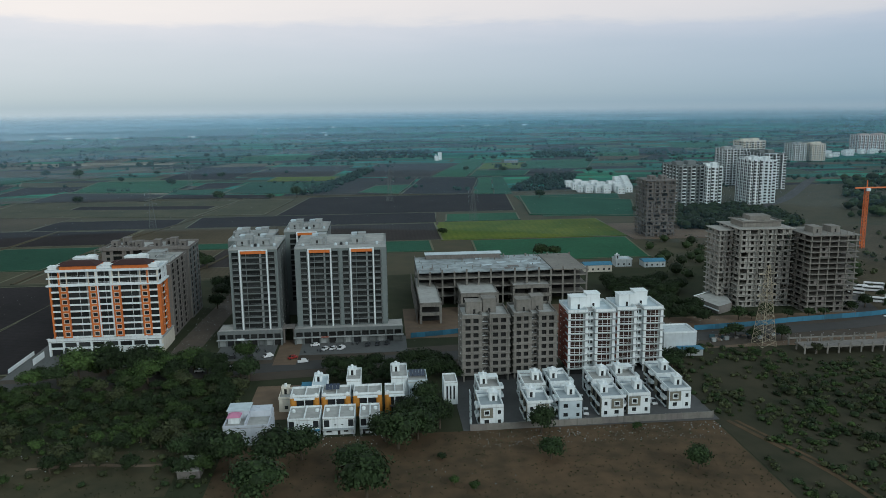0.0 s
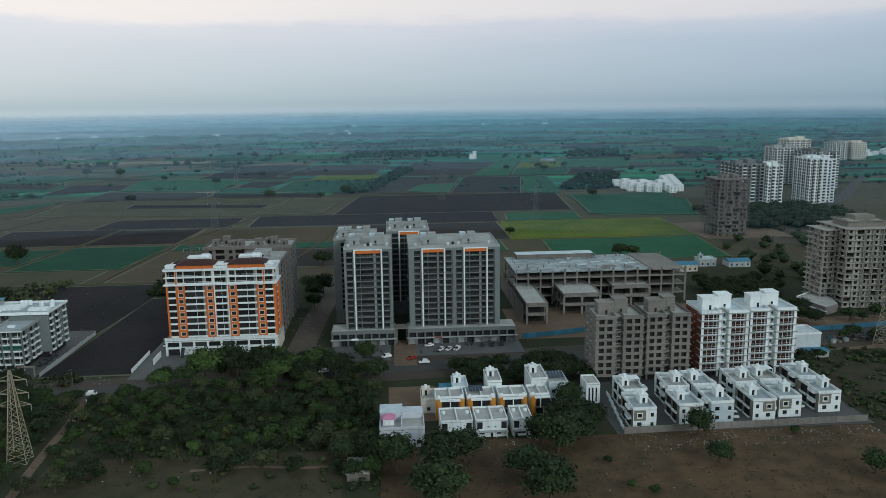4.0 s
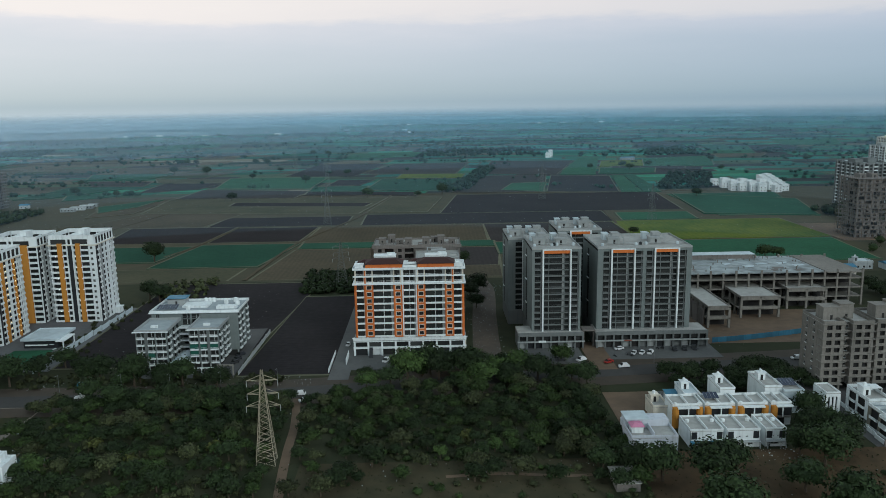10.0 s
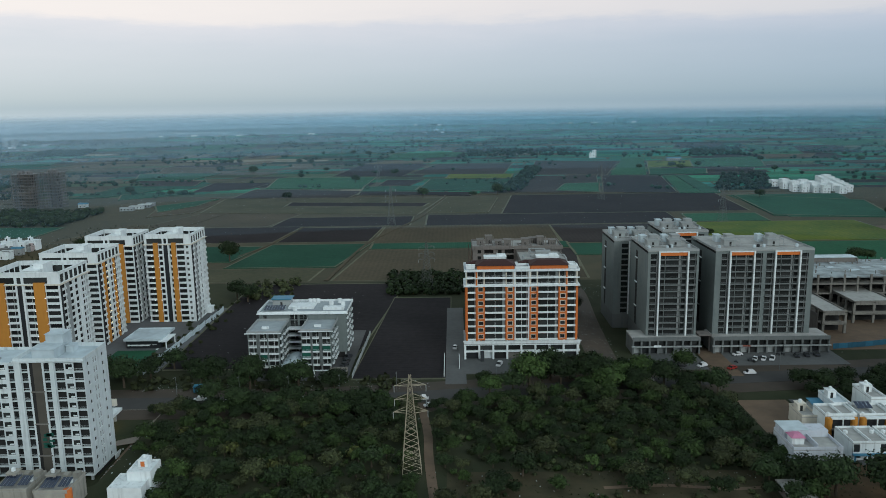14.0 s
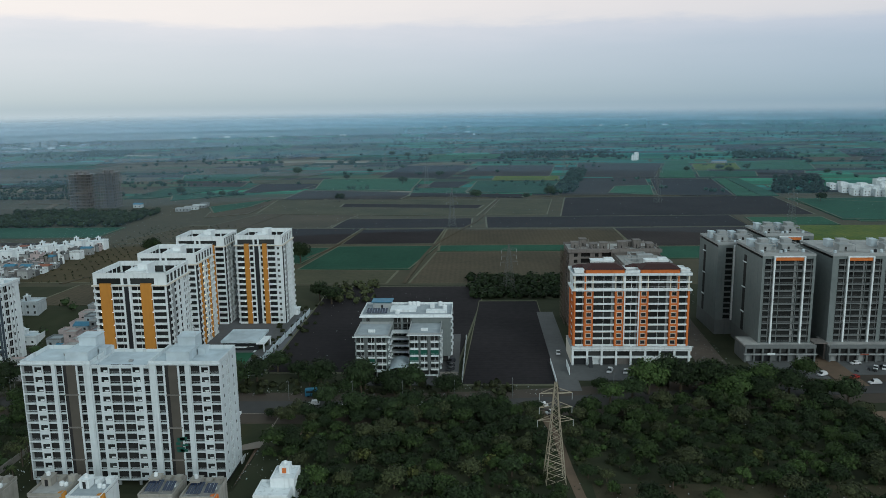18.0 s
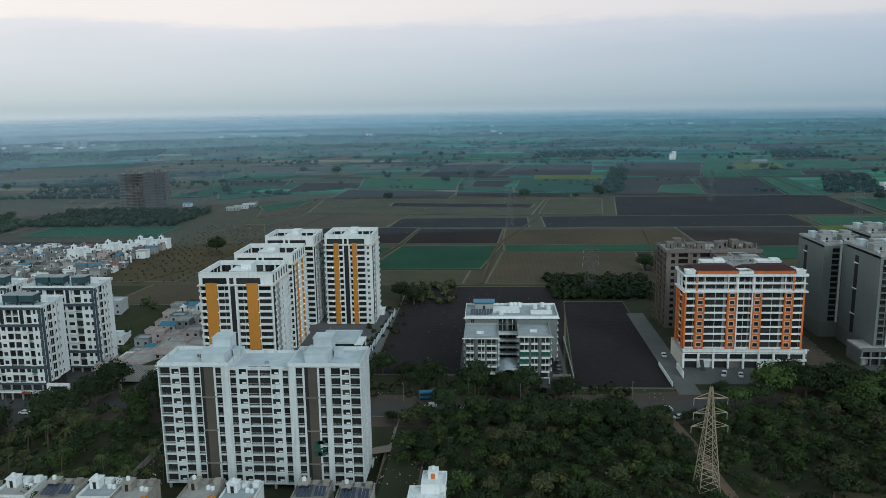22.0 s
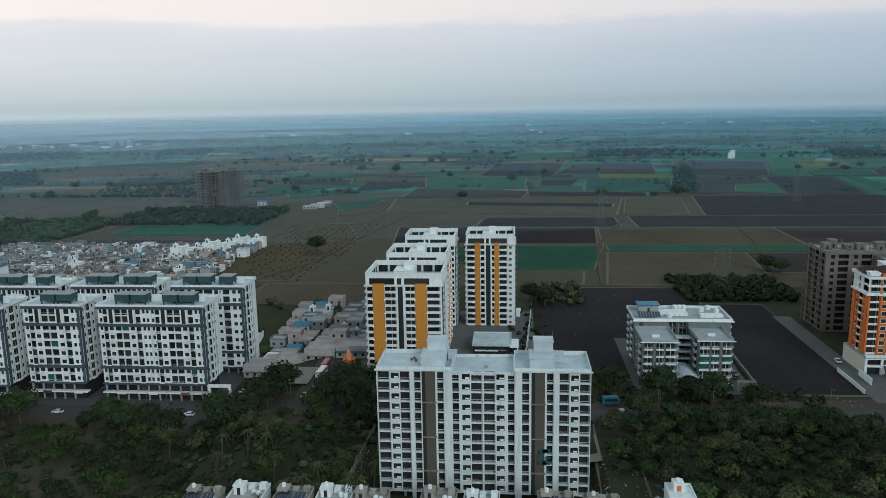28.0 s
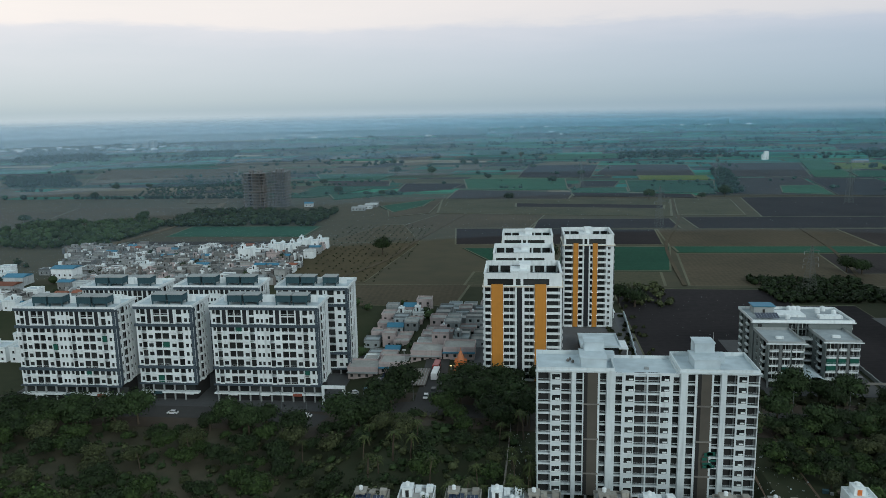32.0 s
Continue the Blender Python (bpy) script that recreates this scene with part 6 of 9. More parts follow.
# ---- raw concrete frames ----
def frame_tower(name, label, x, y, W, D, h, n, nx, ny, paint, infill=0.0, over=0.5, base=0.0, heads=True, walls=None, seed=1):
    """A concrete frame under construction: slabs, columns, some infill walls with openings."""
    r = thing(name, label, "building", x, y)
    random.seed(seed)
    fh = (h - base) / n
    for k in range(n + 1):
        z = base + k * fh
        part("floor_slab", shared(("slab", W, D, over, paint.name), lambda: Geo().box(-over, W + over, -over, D + over, -0.14, 0.16).mesh("floor_slab", paint)), None, r, m=at(0, 0, z))
    col = shared(("col", h, paint.name), lambda: Geo().box(-0.28, 0.28, -0.28, 0.28, 0, h).mesh("column", paint))
    for i in range(nx + 1):
        for j in range(ny + 1):
            if i in (0, nx) or j in (0, ny):
                part("column", col, None, r, m=at(0.3 + (W - 0.6) * i / nx, 0.3 + (D - 0.6) * j / ny))
    part("core", Geo().box(W * 0.3, W * 0.7, D * 0.35, D * 0.8, 0, h), walls or paint, r)
    # near-black wall added so the open floors look shaded inside
    part("inner_wall", Geo().box(1.6, W - 1.6, D * 0.5, D * 0.55, 0.1, h - 0.2), VOID, r)
    if infill:
        for fc, (fx, fy, tn, L) in faces(0, W, 0, D).items():
            if fc == "back":
                continue
            g = Geo()
            m = nx if fc == "front" else ny
            for k in range(n):
                for i in range(m):
                    if random.random() < infill:
                        a, b = L * i / m + 0.35, L * (i + 1) / m - 0.35
                        c = (a + b) / 2
                        z = base + k * fh
                        g.holes(a, b, z + 0.16, z + fh - 0.14, [(c - 0.3 * (b - a), c + 0.12 * (b - a), z + 0.6, z + 2.1)], 0.25, 0, 0.2)
            part("infill_wall", g, walls or paint, r, m=at(fx, fy, 0, tn))["kind"] = "stuff"
    if heads:
        for a in (0.2, 0.6):
            hut(r, W * a, W * a + W * 0.2, D * 0.3, D * 0.6, h, 2.8, paint)
    return r


def scaffold(root, W, D, h, step=2.6, off=1.2):
    for fc, (fx, fy, tn, L) in faces(-off, W + off, -off, D + off).items():
        if fc == "back":
            continue
        g = Geo()
        m = max(3, int(L / 2.6))
        for i in range(m + 1):
            g.beam((L * i / m, 0, 0), (L * i / m, 0, h + 1.5), 0.16)
        k = 1.0
        while k < h + 1:
            g.beam((0, 0, k), (L, 0, k), 0.15)
            k += step
        part("scaffolding", g, RUST, root, "brown bamboo scaffolding", m=at(fx, fy, 0, tn))["kind"] = "stuff"


def mall():
    r = thing("unfinished_building", "unfinished concrete mall with open floors and wings", "building", 12, 333)
    X0, X1, Y0, Y1 = 0, 84, 33, 73
    for k, z in enumerate((4.4, 8.8, 13.2)):
        part("floor_slab", Geo().box(X0, X1, Y0, Y1, z - 0.35, z), CONC, r)
    part("roof_slab", Geo().box(X0, X1 - 17, Y0 + 2, Y1, 15.4, 15.9), mat("wet_pale_roof", (0.37, 0.43, 0.45), (0.13, 0.14, 0.14), scale=0.25, big=0.08, var=0.3), r, "pale patched roof slab")
    part("roof_slab", Geo().box(X1 - 16.6, X1, Y0, Y1, 15.6, 16.1), CONC, r)
    part("roof_edge", Geo().box(X0, X1, Y0 - 0.4, Y0, 12.8, 13.5).box(X0, X1, Y0 - 0.4, Y0, 8.4, 9.0).box(X0, X1, Y0 - 0.4, Y0, 4.1, 4.6), CONC, r)
    # near-black wall puts the shade of the deep floors into colour
    part("inner_wall", Geo().box(X0 + 1, X1 - 1, Y0 + 9, Y0 + 9.4, 0, 15.4), VOID, r)
    for i in range(15):
        for j in range(2):
            part("column", Geo().box(X0 + 6 * i - 0.4 if i else 0, X0 + 6 * i + 0.4, Y0 + 36 * j, Y0 + 36 * j + 0.8, 0, 15.6 + (0.8 if i % 2 else 1.8)), CONC, r)
    random.seed(5)
    for i in range(46):
        x, y = random.uniform(2, 66), random.uniform(Y0 + 3, Y1 - 2)
        s = random.uniform(0.2, 0.45)
        part("column_stub", Geo().box(x, x + s, y, y + s, 15.9, 15.9 + random.uniform(0.6, 1.7)), CONCD if i % 3 else CONC, r)
    for i in range(14):
        x, y = random.uniform(2, 60), random.uniform(Y0 + 4, Y1 - 8)
        part("formwork_panel", Geo().add([(x, y, 16.0), (x + random.uniform(2, 6), y + 1, 16.1), (x + random.uniform(2, 6), y + 4, 16.1), (x, y + random.uniform(3, 5), 16.05)], ((0, 1, 2, 3),)), random.choice((CONCD, ROOFW, PALEG)), r)
    part("rear_shed", Geo().box(6, 46, Y1 - 6, Y1, 15.9, 18.2).box(5.5, 46.5, Y1 - 6.5, Y1 + 0.4, 18.2, 18.5, 1), [CONCD, ROOFW], r)
    for x0, x1, y0, y1, z in ((-1, 9, 0, 53, 9.2), (19, 37, 14.5, 42, 9.4), (46, 65, 28, 42, 9.4)):
        n = 2 if x1 - x0 > 12 else 1
        for zz in (4.2, z):
            part("wing_slab", Geo().box(x0, x1, y0, y1, zz - 0.4, zz), CONC, r)
        part("wing_parapet", Geo().ring(x0, x1, y0, y1, z, z + 0.6, 0.35), CONC, r)
        part("wing_roof", Geo().box(x0 + 0.4, x1 - 0.4, y0 + 0.4, y1 - 0.4, z, z + 0.06), ROOFG, r)
        for i in range(n + 1):
            u = x0 + (x1 - x0 - 1.0) * i / n
            part("column", Geo().box(u, u + 1.0, y0, y0 + 1.0, 0, z), CONC, r)
        m = max(2, round((y1 - y0) / 7))
        for j in range(1, m + 1):
            v = y0 + (y1 - y0 - 0.8) * j / m
            part("column", Geo().box(x0, x0 + 0.8, v, v + 0.8, 0, z), CONC, r)
            part("column", Geo().box(x1 - 0.8, x1, v, v + 0.8, 0, z), CONC, r)
        # same near-black stand-in for the shade inside each wing
        part("wing_back", Geo().box(x0 + 0.8, x1 - 0.8, y0 + 5, y0 + 5.3, 0, z - 0.4), VOID, r)
        part("beam", Geo().box(x0, x1, y0 - 0.05, y0 + 0.7, z - 1.3, z - 0.4).box(x0, x1, y0 - 0.05, y0 + 0.7, 4.2, 5.2), CONC, r)
    # long side: its shade is put into the darker concrete of the panels
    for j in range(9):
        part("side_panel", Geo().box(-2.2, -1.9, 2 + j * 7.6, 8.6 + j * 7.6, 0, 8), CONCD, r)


def bay_tower(X, Y, W, D, paint, dark, label, seed, finished):
    """An eight-storey tower with two projecting window bays and a recessed middle."""
    r = thing("apartment_building", label, "building", X, Y, group="paired towers")
    z0, fh, n = 2.6, 2.6, 8
    zt = z0 + fh * n
    b = W * 0.42
    for x0, x1 in ((0, b), (W - b, W)):
        f = faces(x0, x1, 0, D)
        w = x1 - x0
        if finished:
            items = [("bal", w * 0.13, w * 0.86, 0.7, 0.3, WHITE, 2, 0.06, BROWNG)]
        else:
            items = [("bal", w * 0.16, w * 0.42, 0.8, 0.75, CONC, 0, 0.06, VOID), ("bal", w * 0.56, w * 0.82, 0.8, 0.75, CONC, 0, 0.06, VOID)]
        facade(r, f["front"], items, z0, fh, n, paint)
        facade(r, f["left"], [("win", 3, 4.2, 0.8, 2.0), ("win", 8, 9.2, 0.8, 2.0)], z0, fh, n, REDB if finished and x0 == 0 else paint, lite=x0 > 0)
        facade(r, f["right"], [("win", 3, 4.2, 0.8, 2.0), ("win", 8, 9.2, 0.8, 2.0)], z0, fh, n, paint, lite=True)
        block(r, x0, x1, 0, D, 0.1, zt)
        for k in range(n + 1):
            part("floor_band", shared(("fb", round(w, 2), paint.name), lambda: Geo().box(-0.45, w + 0.45, -0.5, 0.1, -0.18, 0.14).box(-0.45, 0.05, 0.1, 3, -0.18, 0.14).box(w - 0.05, w + 0.45, 0.1, 3, -0.18, 0.14).mesh("floor_band", dark)), None, r, m=at(x0, 0, z0 + k * fh))
        roof(r, x0, x1, 0, D, zt, 1.1, ROOFW if finished else ROOFG, paint)
        for a in (x0 + 0.2, x1 - 0.8):
            part("stilt", Geo().box(a, a + 0.6, 0.1, 0.7, 0, z0), paint, r)
    facade(r, faces(b, W - b, 2.2, D)["front"], [("win", (W - 2 * b) * 0.15, (W - 2 * b) * 0.45, 0.7, 2.1), ("win", (W - 2 * b) * 0.55, (W - 2 * b) * 0.85, 0.7, 2.1)], z0, fh, n, paint)
    for k in range(1, n):
        part("bridge_slab", shared(("bs", W, paint.name), lambda: Geo().box(b, W - b, 0.9, 2.2, -0.25, 0.35).mesh("bridge_slab", paint)), None, r, m=at(0, 0, z0 + k * fh))
    part("roof", Geo().box(b, W - b, 2.2, D, zt, zt + 0.3), ROOFG, r)
    facade(r, faces(0, W, 0, D)["back"], [], z0, fh, n, paint)
    hut(r, W * 0.12, W * 0.46, 5, 10, zt, 4.4, paint)
    hut(r, W * 0.48, W * 0.76, 6, 11, zt, 5.2, paint)
    return r


def right_site():
    PALEC = mat("pale_cast_concrete", (0.37, 0.36, 0.33), (0.25, 0.24, 0.22), streak=0.35, scale=0.8)
    r = frame_tower("concrete_tower", "unfinished concrete tower with infill walls", 163.5, 344, 25, 24, 37.5, 14, 6, 4, PALEC, 0.84, 1.1, seed=4, walls=mat("pale_block_wall", (0.33, 0.325, 0.30), (0.25, 0.245, 0.225), streak=0.3))
    part("roof_frame", Geo().box(3, 22, 5, 18, 37.7, 40.2).box(8, 18, 8, 16, 40.2, 42.6).ring(2, 23, 4, 19, 40.2, 40.6, 0.4), CONC, r)
    for a in (-0.75, 8.2, 12.4, 16.6):
        part("pier", Geo().box(a, a + 0.6, -1.1, -0.8, 0, 37.6), CONC, r)
    w_ = frame_tower("concrete_tower", "set-back concrete wing of the unfinished tower", 156.5, 351, 6.4, 14, 36.0, 14, 2, 3, PALEC, 0.9, 0.8, seed=5, heads=False)
    q = frame_tower("concrete_tower", "unfinished open concrete tower frame", 190.5, 330.5, 22, 24, 36.0, 14, 5, 4, CONC, 0.2, 1.0, seed=7, walls=CONCD)
    for i in range(7):
        part("rebar_column", Geo().box(1 + i * 3.2, 1.3 + i * 3.2, 0.5, 0.8, 36, 37.6), CONC, q)
    p = thing("podium", "low triangular concrete podium with white rails", "podium", 145, 335)
    part("terrace", Geo().add([(0, 16, 3.8), (4, -3, 3.8), (13, 3, 3.8), (20, 30, 3.8)], ((0, 1, 2, 3),)), ROOFG, p)
    part("wall", Geo().add([(0, 16, 0), (4, -3, 0), (13, 3, 0), (0, 16, 3.8), (4, -3, 3.8), (13, 3, 3.8)], ((0, 1, 4, 3), (1, 2, 5, 4))), CONCD, p)
    g = Geo().beam((-1.0, 15, 2.0), (3.5, -4.2, 2.0), 0.5)
    part("rail", g, WHITE, p)
    part("rail", Geo().beam((0, 16, 4.2), (20, 30, 4.2), 0.4), WHITE, p)
    f = thing("site_fence", "faded blue sheet fence round a building site", "fence", 0, 0)
    fp = curve([(128, 309), (156, 312), (176, 316), (216, 321), (232, 326)], 5)
    for (a, b), (c, d) in zip(fp, fp[1:]):
        part("fence_panel", Geo().add([(a, b, 0), (c, d, 0), (c, d, 2.3), (a, b, 2.3), (a, b + 0.1, 0), (c, d + 0.1, 0), (c, d + 0.1, 2.3), (a, b + 0.1, 2.3)], ((0, 1, 2, 3), (3, 2, 6, 7), (4, 7, 6, 5))), BLUEF, f)
    f = thing("site_fence", "faded blue sheet fence before the mall site", "fence", 0, 0)
    fp = curve([(6, 313), (20, 315.5), (33, 319), (47, 323), (58, 327)], 4)
    for (a, b), (c, d) in zip(fp, fp[1:]):
        part("fence_panel", Geo().add([(a, b, 0), (c, d, 0), (c, d, 2.2), (a, b, 2.2), (a, b + 0.1, 2.2), (c, d + 0.1, 2.2)], ((0, 1, 2, 3), (3, 2, 5, 4))), BLUEF, f)
    s = thing("foundation_frame", "low unfinished concrete ground-floor frame", "building", 157, 273)
    for i in range(9):
        for j in range(3):
            part("column", Geo().box(i * 4.6, i * 4.6 + 0.5, j * 6, j * 6 + 0.5, 0, 4.2), CONC, s)
    for j in range(3):
        part("beam", Geo().box(-0.4, 37.5, j * 6 - 0.1, j * 6 + 0.6, 2.6, 3.1), CONC, s)
    part("slab", Geo().box(0, 37, 0.6, 5.9, 2.7, 3.0), CONCD, s)
    c = thing("tower_crane", "orange lattice tower crane mast", "crane", 311, 475)
    for a, b in ((-1, -1), (1, -1), (1, 1), (-1, 1)):
        part("mast_leg", Geo().beam((a, b, 0), (a, b, 40), 0.35), CRANE, c)
    g = Geo()
    for k in range(20):
        z = k * 2
        g.beam((-1, -1, z), (1, -1, z + 2), 0.25).beam((1, 1, z), (-1, 1, z + 2), 0.25).beam((-1, 1, z), (-1, -1, z + 2), 0.25).beam((1, -1, z), (1, 1, z + 2), 0.25)
    part("lattice", g, CRANE, c)
    part("jib", Geo().beam((-8, 0, 40), (22, 0, 40), 0.9).beam((0, 0, 40), (0, 0, 45), 0.5), CRANE, c)
    part("cab", Geo().box(-1.2, 1.2, -2.4, -1, 38, 40), WHITE, c)
    w = thing("warehouse", "white rendered shed with blue annex", "building", 104, 281)
    part("wall", Geo().box(0, 13, 0, 11, 0, 8).box(0.2, 12.8, -0.12, 0, 0, 0.6), mat("stained_white_render", (0.55, 0.60, 0.62), (0.40, 0.44, 0.46), streak=0.4), w)
    part("parapet", Geo().ring(-0.1, 13.1, -0.1, 11.1, 8, 8.6, 0.3), WHITE, w)
    part("annex", Geo().box(5, 14, -4.5, -0.2, 0, 2.6), PALEG, w)
    part("annex_roof", Geo().box(4.7, 14.3, -4.8, 0, 2.6, 2.8), BLUES, w)
    b = frame_tower("concrete_tower", "brown tower under construction wrapped in scaffolding", 186, 536, 21, 24, 41, 14, 4, 4, CONCD, 0.6, 0.7, seed=9)
    scaffold(b, 21, 24, 41)
    for x, y, w, d in ((-567, 757, 20, 18), (-544, 772, 13, 18)):
        k = frame_tower("concrete_tower", "round-cornered concrete tower frame far out in fields", x, y, w, d, 34.5, 12, 5, 4, CONCD, 0.15, 0.9, seed=int(w))
        scaffold(k, w, d, 34, 5.2, 0.9)


CROWD_KEYS = [MIXW, WHITE, PINK, ROOFB, ROOFG, ROOFW, BLUES, REDT, GLASS, VOID]
CROWD = [island_shade(mat("old_quarter_plaster", (0.26, 0.27, 0.265), (0.15, 0.155, 0.155), streak=0.4), 0.4, 1.7), WHITE, PINK, island_shade(mat("old_flat_roof", (0.22, 0.24, 0.25), (0.12, 0.13, 0.135), scale=0.5), 0.5, 1.5),
         island_shade(mat("old_roof_screed", (0.21, 0.195, 0.18), (0.11, 0.10, 0.095), scale=0.5), 0.5, 1.5), ROOFW, BLUES, REDT, GLASS, VOID]


def crowd_house(g, x, y, w, d, h, paint, top, rnd):
    """One low house of a crowd that is joined into a single mesh: walls with windows set in, roof, parapet, stair head or tank."""
    p, t = CROWD_KEYS.index(paint), CROWD_KEYS.index(top)
    n = max(2, int(w / 2.4))
    cuts = [(w * (i + 0.5) / n - 0.45, w * (i + 0.5) / n + 0.45, k * 2.8 + 0.9, k * 2.8 + 2.0) for i in range(n) for k in range(max(1, int(h / 2.6)))]
    o = len(g.v)
    g.holes(0, w, 0, h, cuts, 0.2, p).quad((w, 0, 0), (w, d, 0), (w, d, h), (w, 0, h), p).quad((0, 0, 0), (0, 0, h), (0, d, h), (0, d, 0), p).quad((0, d, 0), (0, d, h), (w, d, h), (w, d, 0), p)
    g.box(0.22, w - 0.22, 0.21, d - 0.2, 0.05, h - 0.05, 8)
    if top in (BLUES, REDT):
        g.add([(-0.3, -0.3, h), (w + 0.3, -0.3, h), (w + 0.3, d / 2, h + 1.0), (-0.3, d / 2, h + 1.0), (-0.3, d + 0.3, h), (w + 0.3, d + 0.3, h)], ((0, 1, 2, 3), (3, 2, 5, 4), (0, 3, 4), (1, 5, 2)), t)
    else:
        g.box(-0.1, w + 0.1, -0.1, d + 0.1, h, h + 0.15, t).ring(-0.1, w + 0.1, -0.1, d + 0.1, h + 0.15, h + 0.7, 0.16, p)
        if rnd.random() < 0.45:
            a, b = w * rnd.uniform(0.1, 0.5), d * rnd.uniform(0.3, 0.5)
            g.box(a, a + 2.0, b, b + 2.2, h + 0.1, h + 2.1, p).box(a + 0.6, a + 1.3, b - 0.04, b, h + 0.2, h + 1.8, 9)
        if rnd.random() < 0.5:
            g.cyl(w * 0.75, d * 0.6, 0.5, h + 0.1, h + 1.1, 7, 1)
    g.v[o:] = [(u + x, v + y, z) for u, v, z in g.v[o:]]


# ---- finished towers far along the road ----
def far_tower(x, y, W, D, h, n, paint, trim, label):
    r = thing("apartment_tower", label, "building", x, y, group="far towers")
    fh = (h - 2.2) / n
    zt = fh * n
    for fc, (fx, fy, tn, L) in faces(0, W, 0, D).items():
        if fc in ("back", "right"):
            facade(r, (fx, fy, tn, L), [], 0.1, fh, n, paint)
            continue
        m = max(2, round(L / 7.5))
        q = L / m
        M = at(fx, fy, 0, tn)
        cuts = []
        for i in range(m):
            a = i * q
            cuts += [(a + q * 0.12, a + q * 0.38, k * fh + 0.5, k * fh + 2.3) for k in range(n)]
            cuts += [(a + q * 0.55, a + q * 0.92, k * fh + 0.9, k * fh + fh - 0.1) for k in range(n)]
            part("pier", Geo().box(a + q * 0.42, a + q * 0.52, -0.5, 0, 0, zt + 1), trim, r, m=M)
            g = Geo()
            for k in range(n):
                g.box(a + q * 0.54, a + q * 0.93, -0.7, 0, k * fh - 0.1, k * fh + 0.8)
            part("balcony_stack", g, WHITE, r, m=M)["kind"] = "stuff"
        part("wall", Geo().holes(0, L, 0, zt, cuts, 0.6), paint, r, m=M)
        g = Geo()
        for a, b, c, e in cuts:
            g.quad((a, 0.5, c), (b, 0.5, c), (b, 0.5, e), (a, 0.5, e))
        part("window_glass", g, GLASS, r, m=M)["kind"] = "stuff"
    block(r, 0, W, 0, D, 0.1, zt)
    roof(r, 0, W, 0, D, zt, 1.2, ROOFW, paint)
    hut(r, W * 0.1, W * 0.38, D * 0.3, D * 0.6, zt, 3.2, paint, False)
    hut(r, W * 0.55, W * 0.85, D * 0.3, D * 0.6, zt, 3.8, paint, False)


def far_towers():
    far_tower(264, 676, 25, 40, 41, 13, GREY, PALEG, "grey and white apartment tower beside trees")
    far_tower(288, 668, 14, 24, 40, 13, WHITE, GREY, "white and grey apartment tower beside trees")
    far_tower(341, 694, 12, 30, 43, 14, WHITE, DARKP, "white apartment tower with dark stripes")
    far_tower(353.5, 700, 16, 30, 42, 14, WHITE, WHITE, "pale grey apartment tower with white edges")
    far_tower(392, 862, 30, 26, 43, 14, PALEG, WHITE, "grey and white far apartment tower")
    far_tower(416, 812, 24, 70, 40, 13, GREY, WHITE, "long white and grey apartment block")
    far_tower(474, 985, 30, 30, 45, 14, CREAM, PALEG, "cream far apartment tower")
    far_tower(652, 1180, 22, 30, 28, 9, PALEG, WHITE, "pale far apartment block")
    far_tower(681, 1176, 22, 30, 28, 9, CREAM, CREAM, "cream far apartment block")
    far_tower(858, 1330, 60, 30, 33, 11, PINK, WHITE, "pinkish far apartment block")
    random.seed(21)
    for i in range(16):
        x, y = 210 + (i % 6) * 8.2 + random.uniform(-1, 1), 872 - (i // 6) * 26 + (i % 6) * -5
        house(x, y, 7.5, 9, 6.5 + (i % 2) * 1.4, WHITE, ROOFW, "white two-storey row house among fields", False)
    for i in range(12):
        x, y = 248 + (i % 2) * 9, 800 + i * 11
        house(x + i * 3, y, 7.5, 9, 6.5, WHITE, ROOFW, "white two-storey row house among fields", False)
    house(90, 1330, 8, 8, 7, WHITE, ROOFW, "lone white farm building in fields", True)
    house(97, 1342, 6, 7, 12, WHITE, ROOFW, "lone white farm tower in fields", False)
    house(200, 1255, 22, 8, 4, MIXW, BLUES, "blue-roofed farm shed far off", False)
    g = Geo()
    for i in range(40):
        crowd_house(g, 560 + i * 8.6 + random.uniform(-3, 3), 1180 + random.uniform(-20, 40) + i * 3.3, 8, 9, random.uniform(5, 8), WHITE, ROOFW, random)
    solid("far_row_houses", g, CROWD, "white row houses far off by a road", "houses", "stuff")
    for x, y, w, d in ((-458, 742, 13, 5), (-454, 754, 13, 5), (-450, 766, 12, 5), (-447, 778, 8, 5)):
        house(x, y, w, d, 2.6, MIXW, ROOFW, "low farm shed with pale sheet roof", False)
    house(-512, 772, 8, 6, 3.4, MIXW, BLUES, "blue-roofed store beside an unfinished tower", False)
    house(112, 428, 16, 9, 4, CREAM, BLUES, "blue-roofed site office behind the mall", True)
    house(134, 440, 10, 8, 4, MIXW, ROOFW, "low white site store", True)
    house(150, 436, 13, 9, 3.4, MIXW, BLUES, "low shed with sheet roof", False)
    frame_tower("unfinished_building", "small concrete frame far by the road", 560, 800, 42, 14, 12, 3, 7, 2, CONC, 0, 0.3, heads=False)


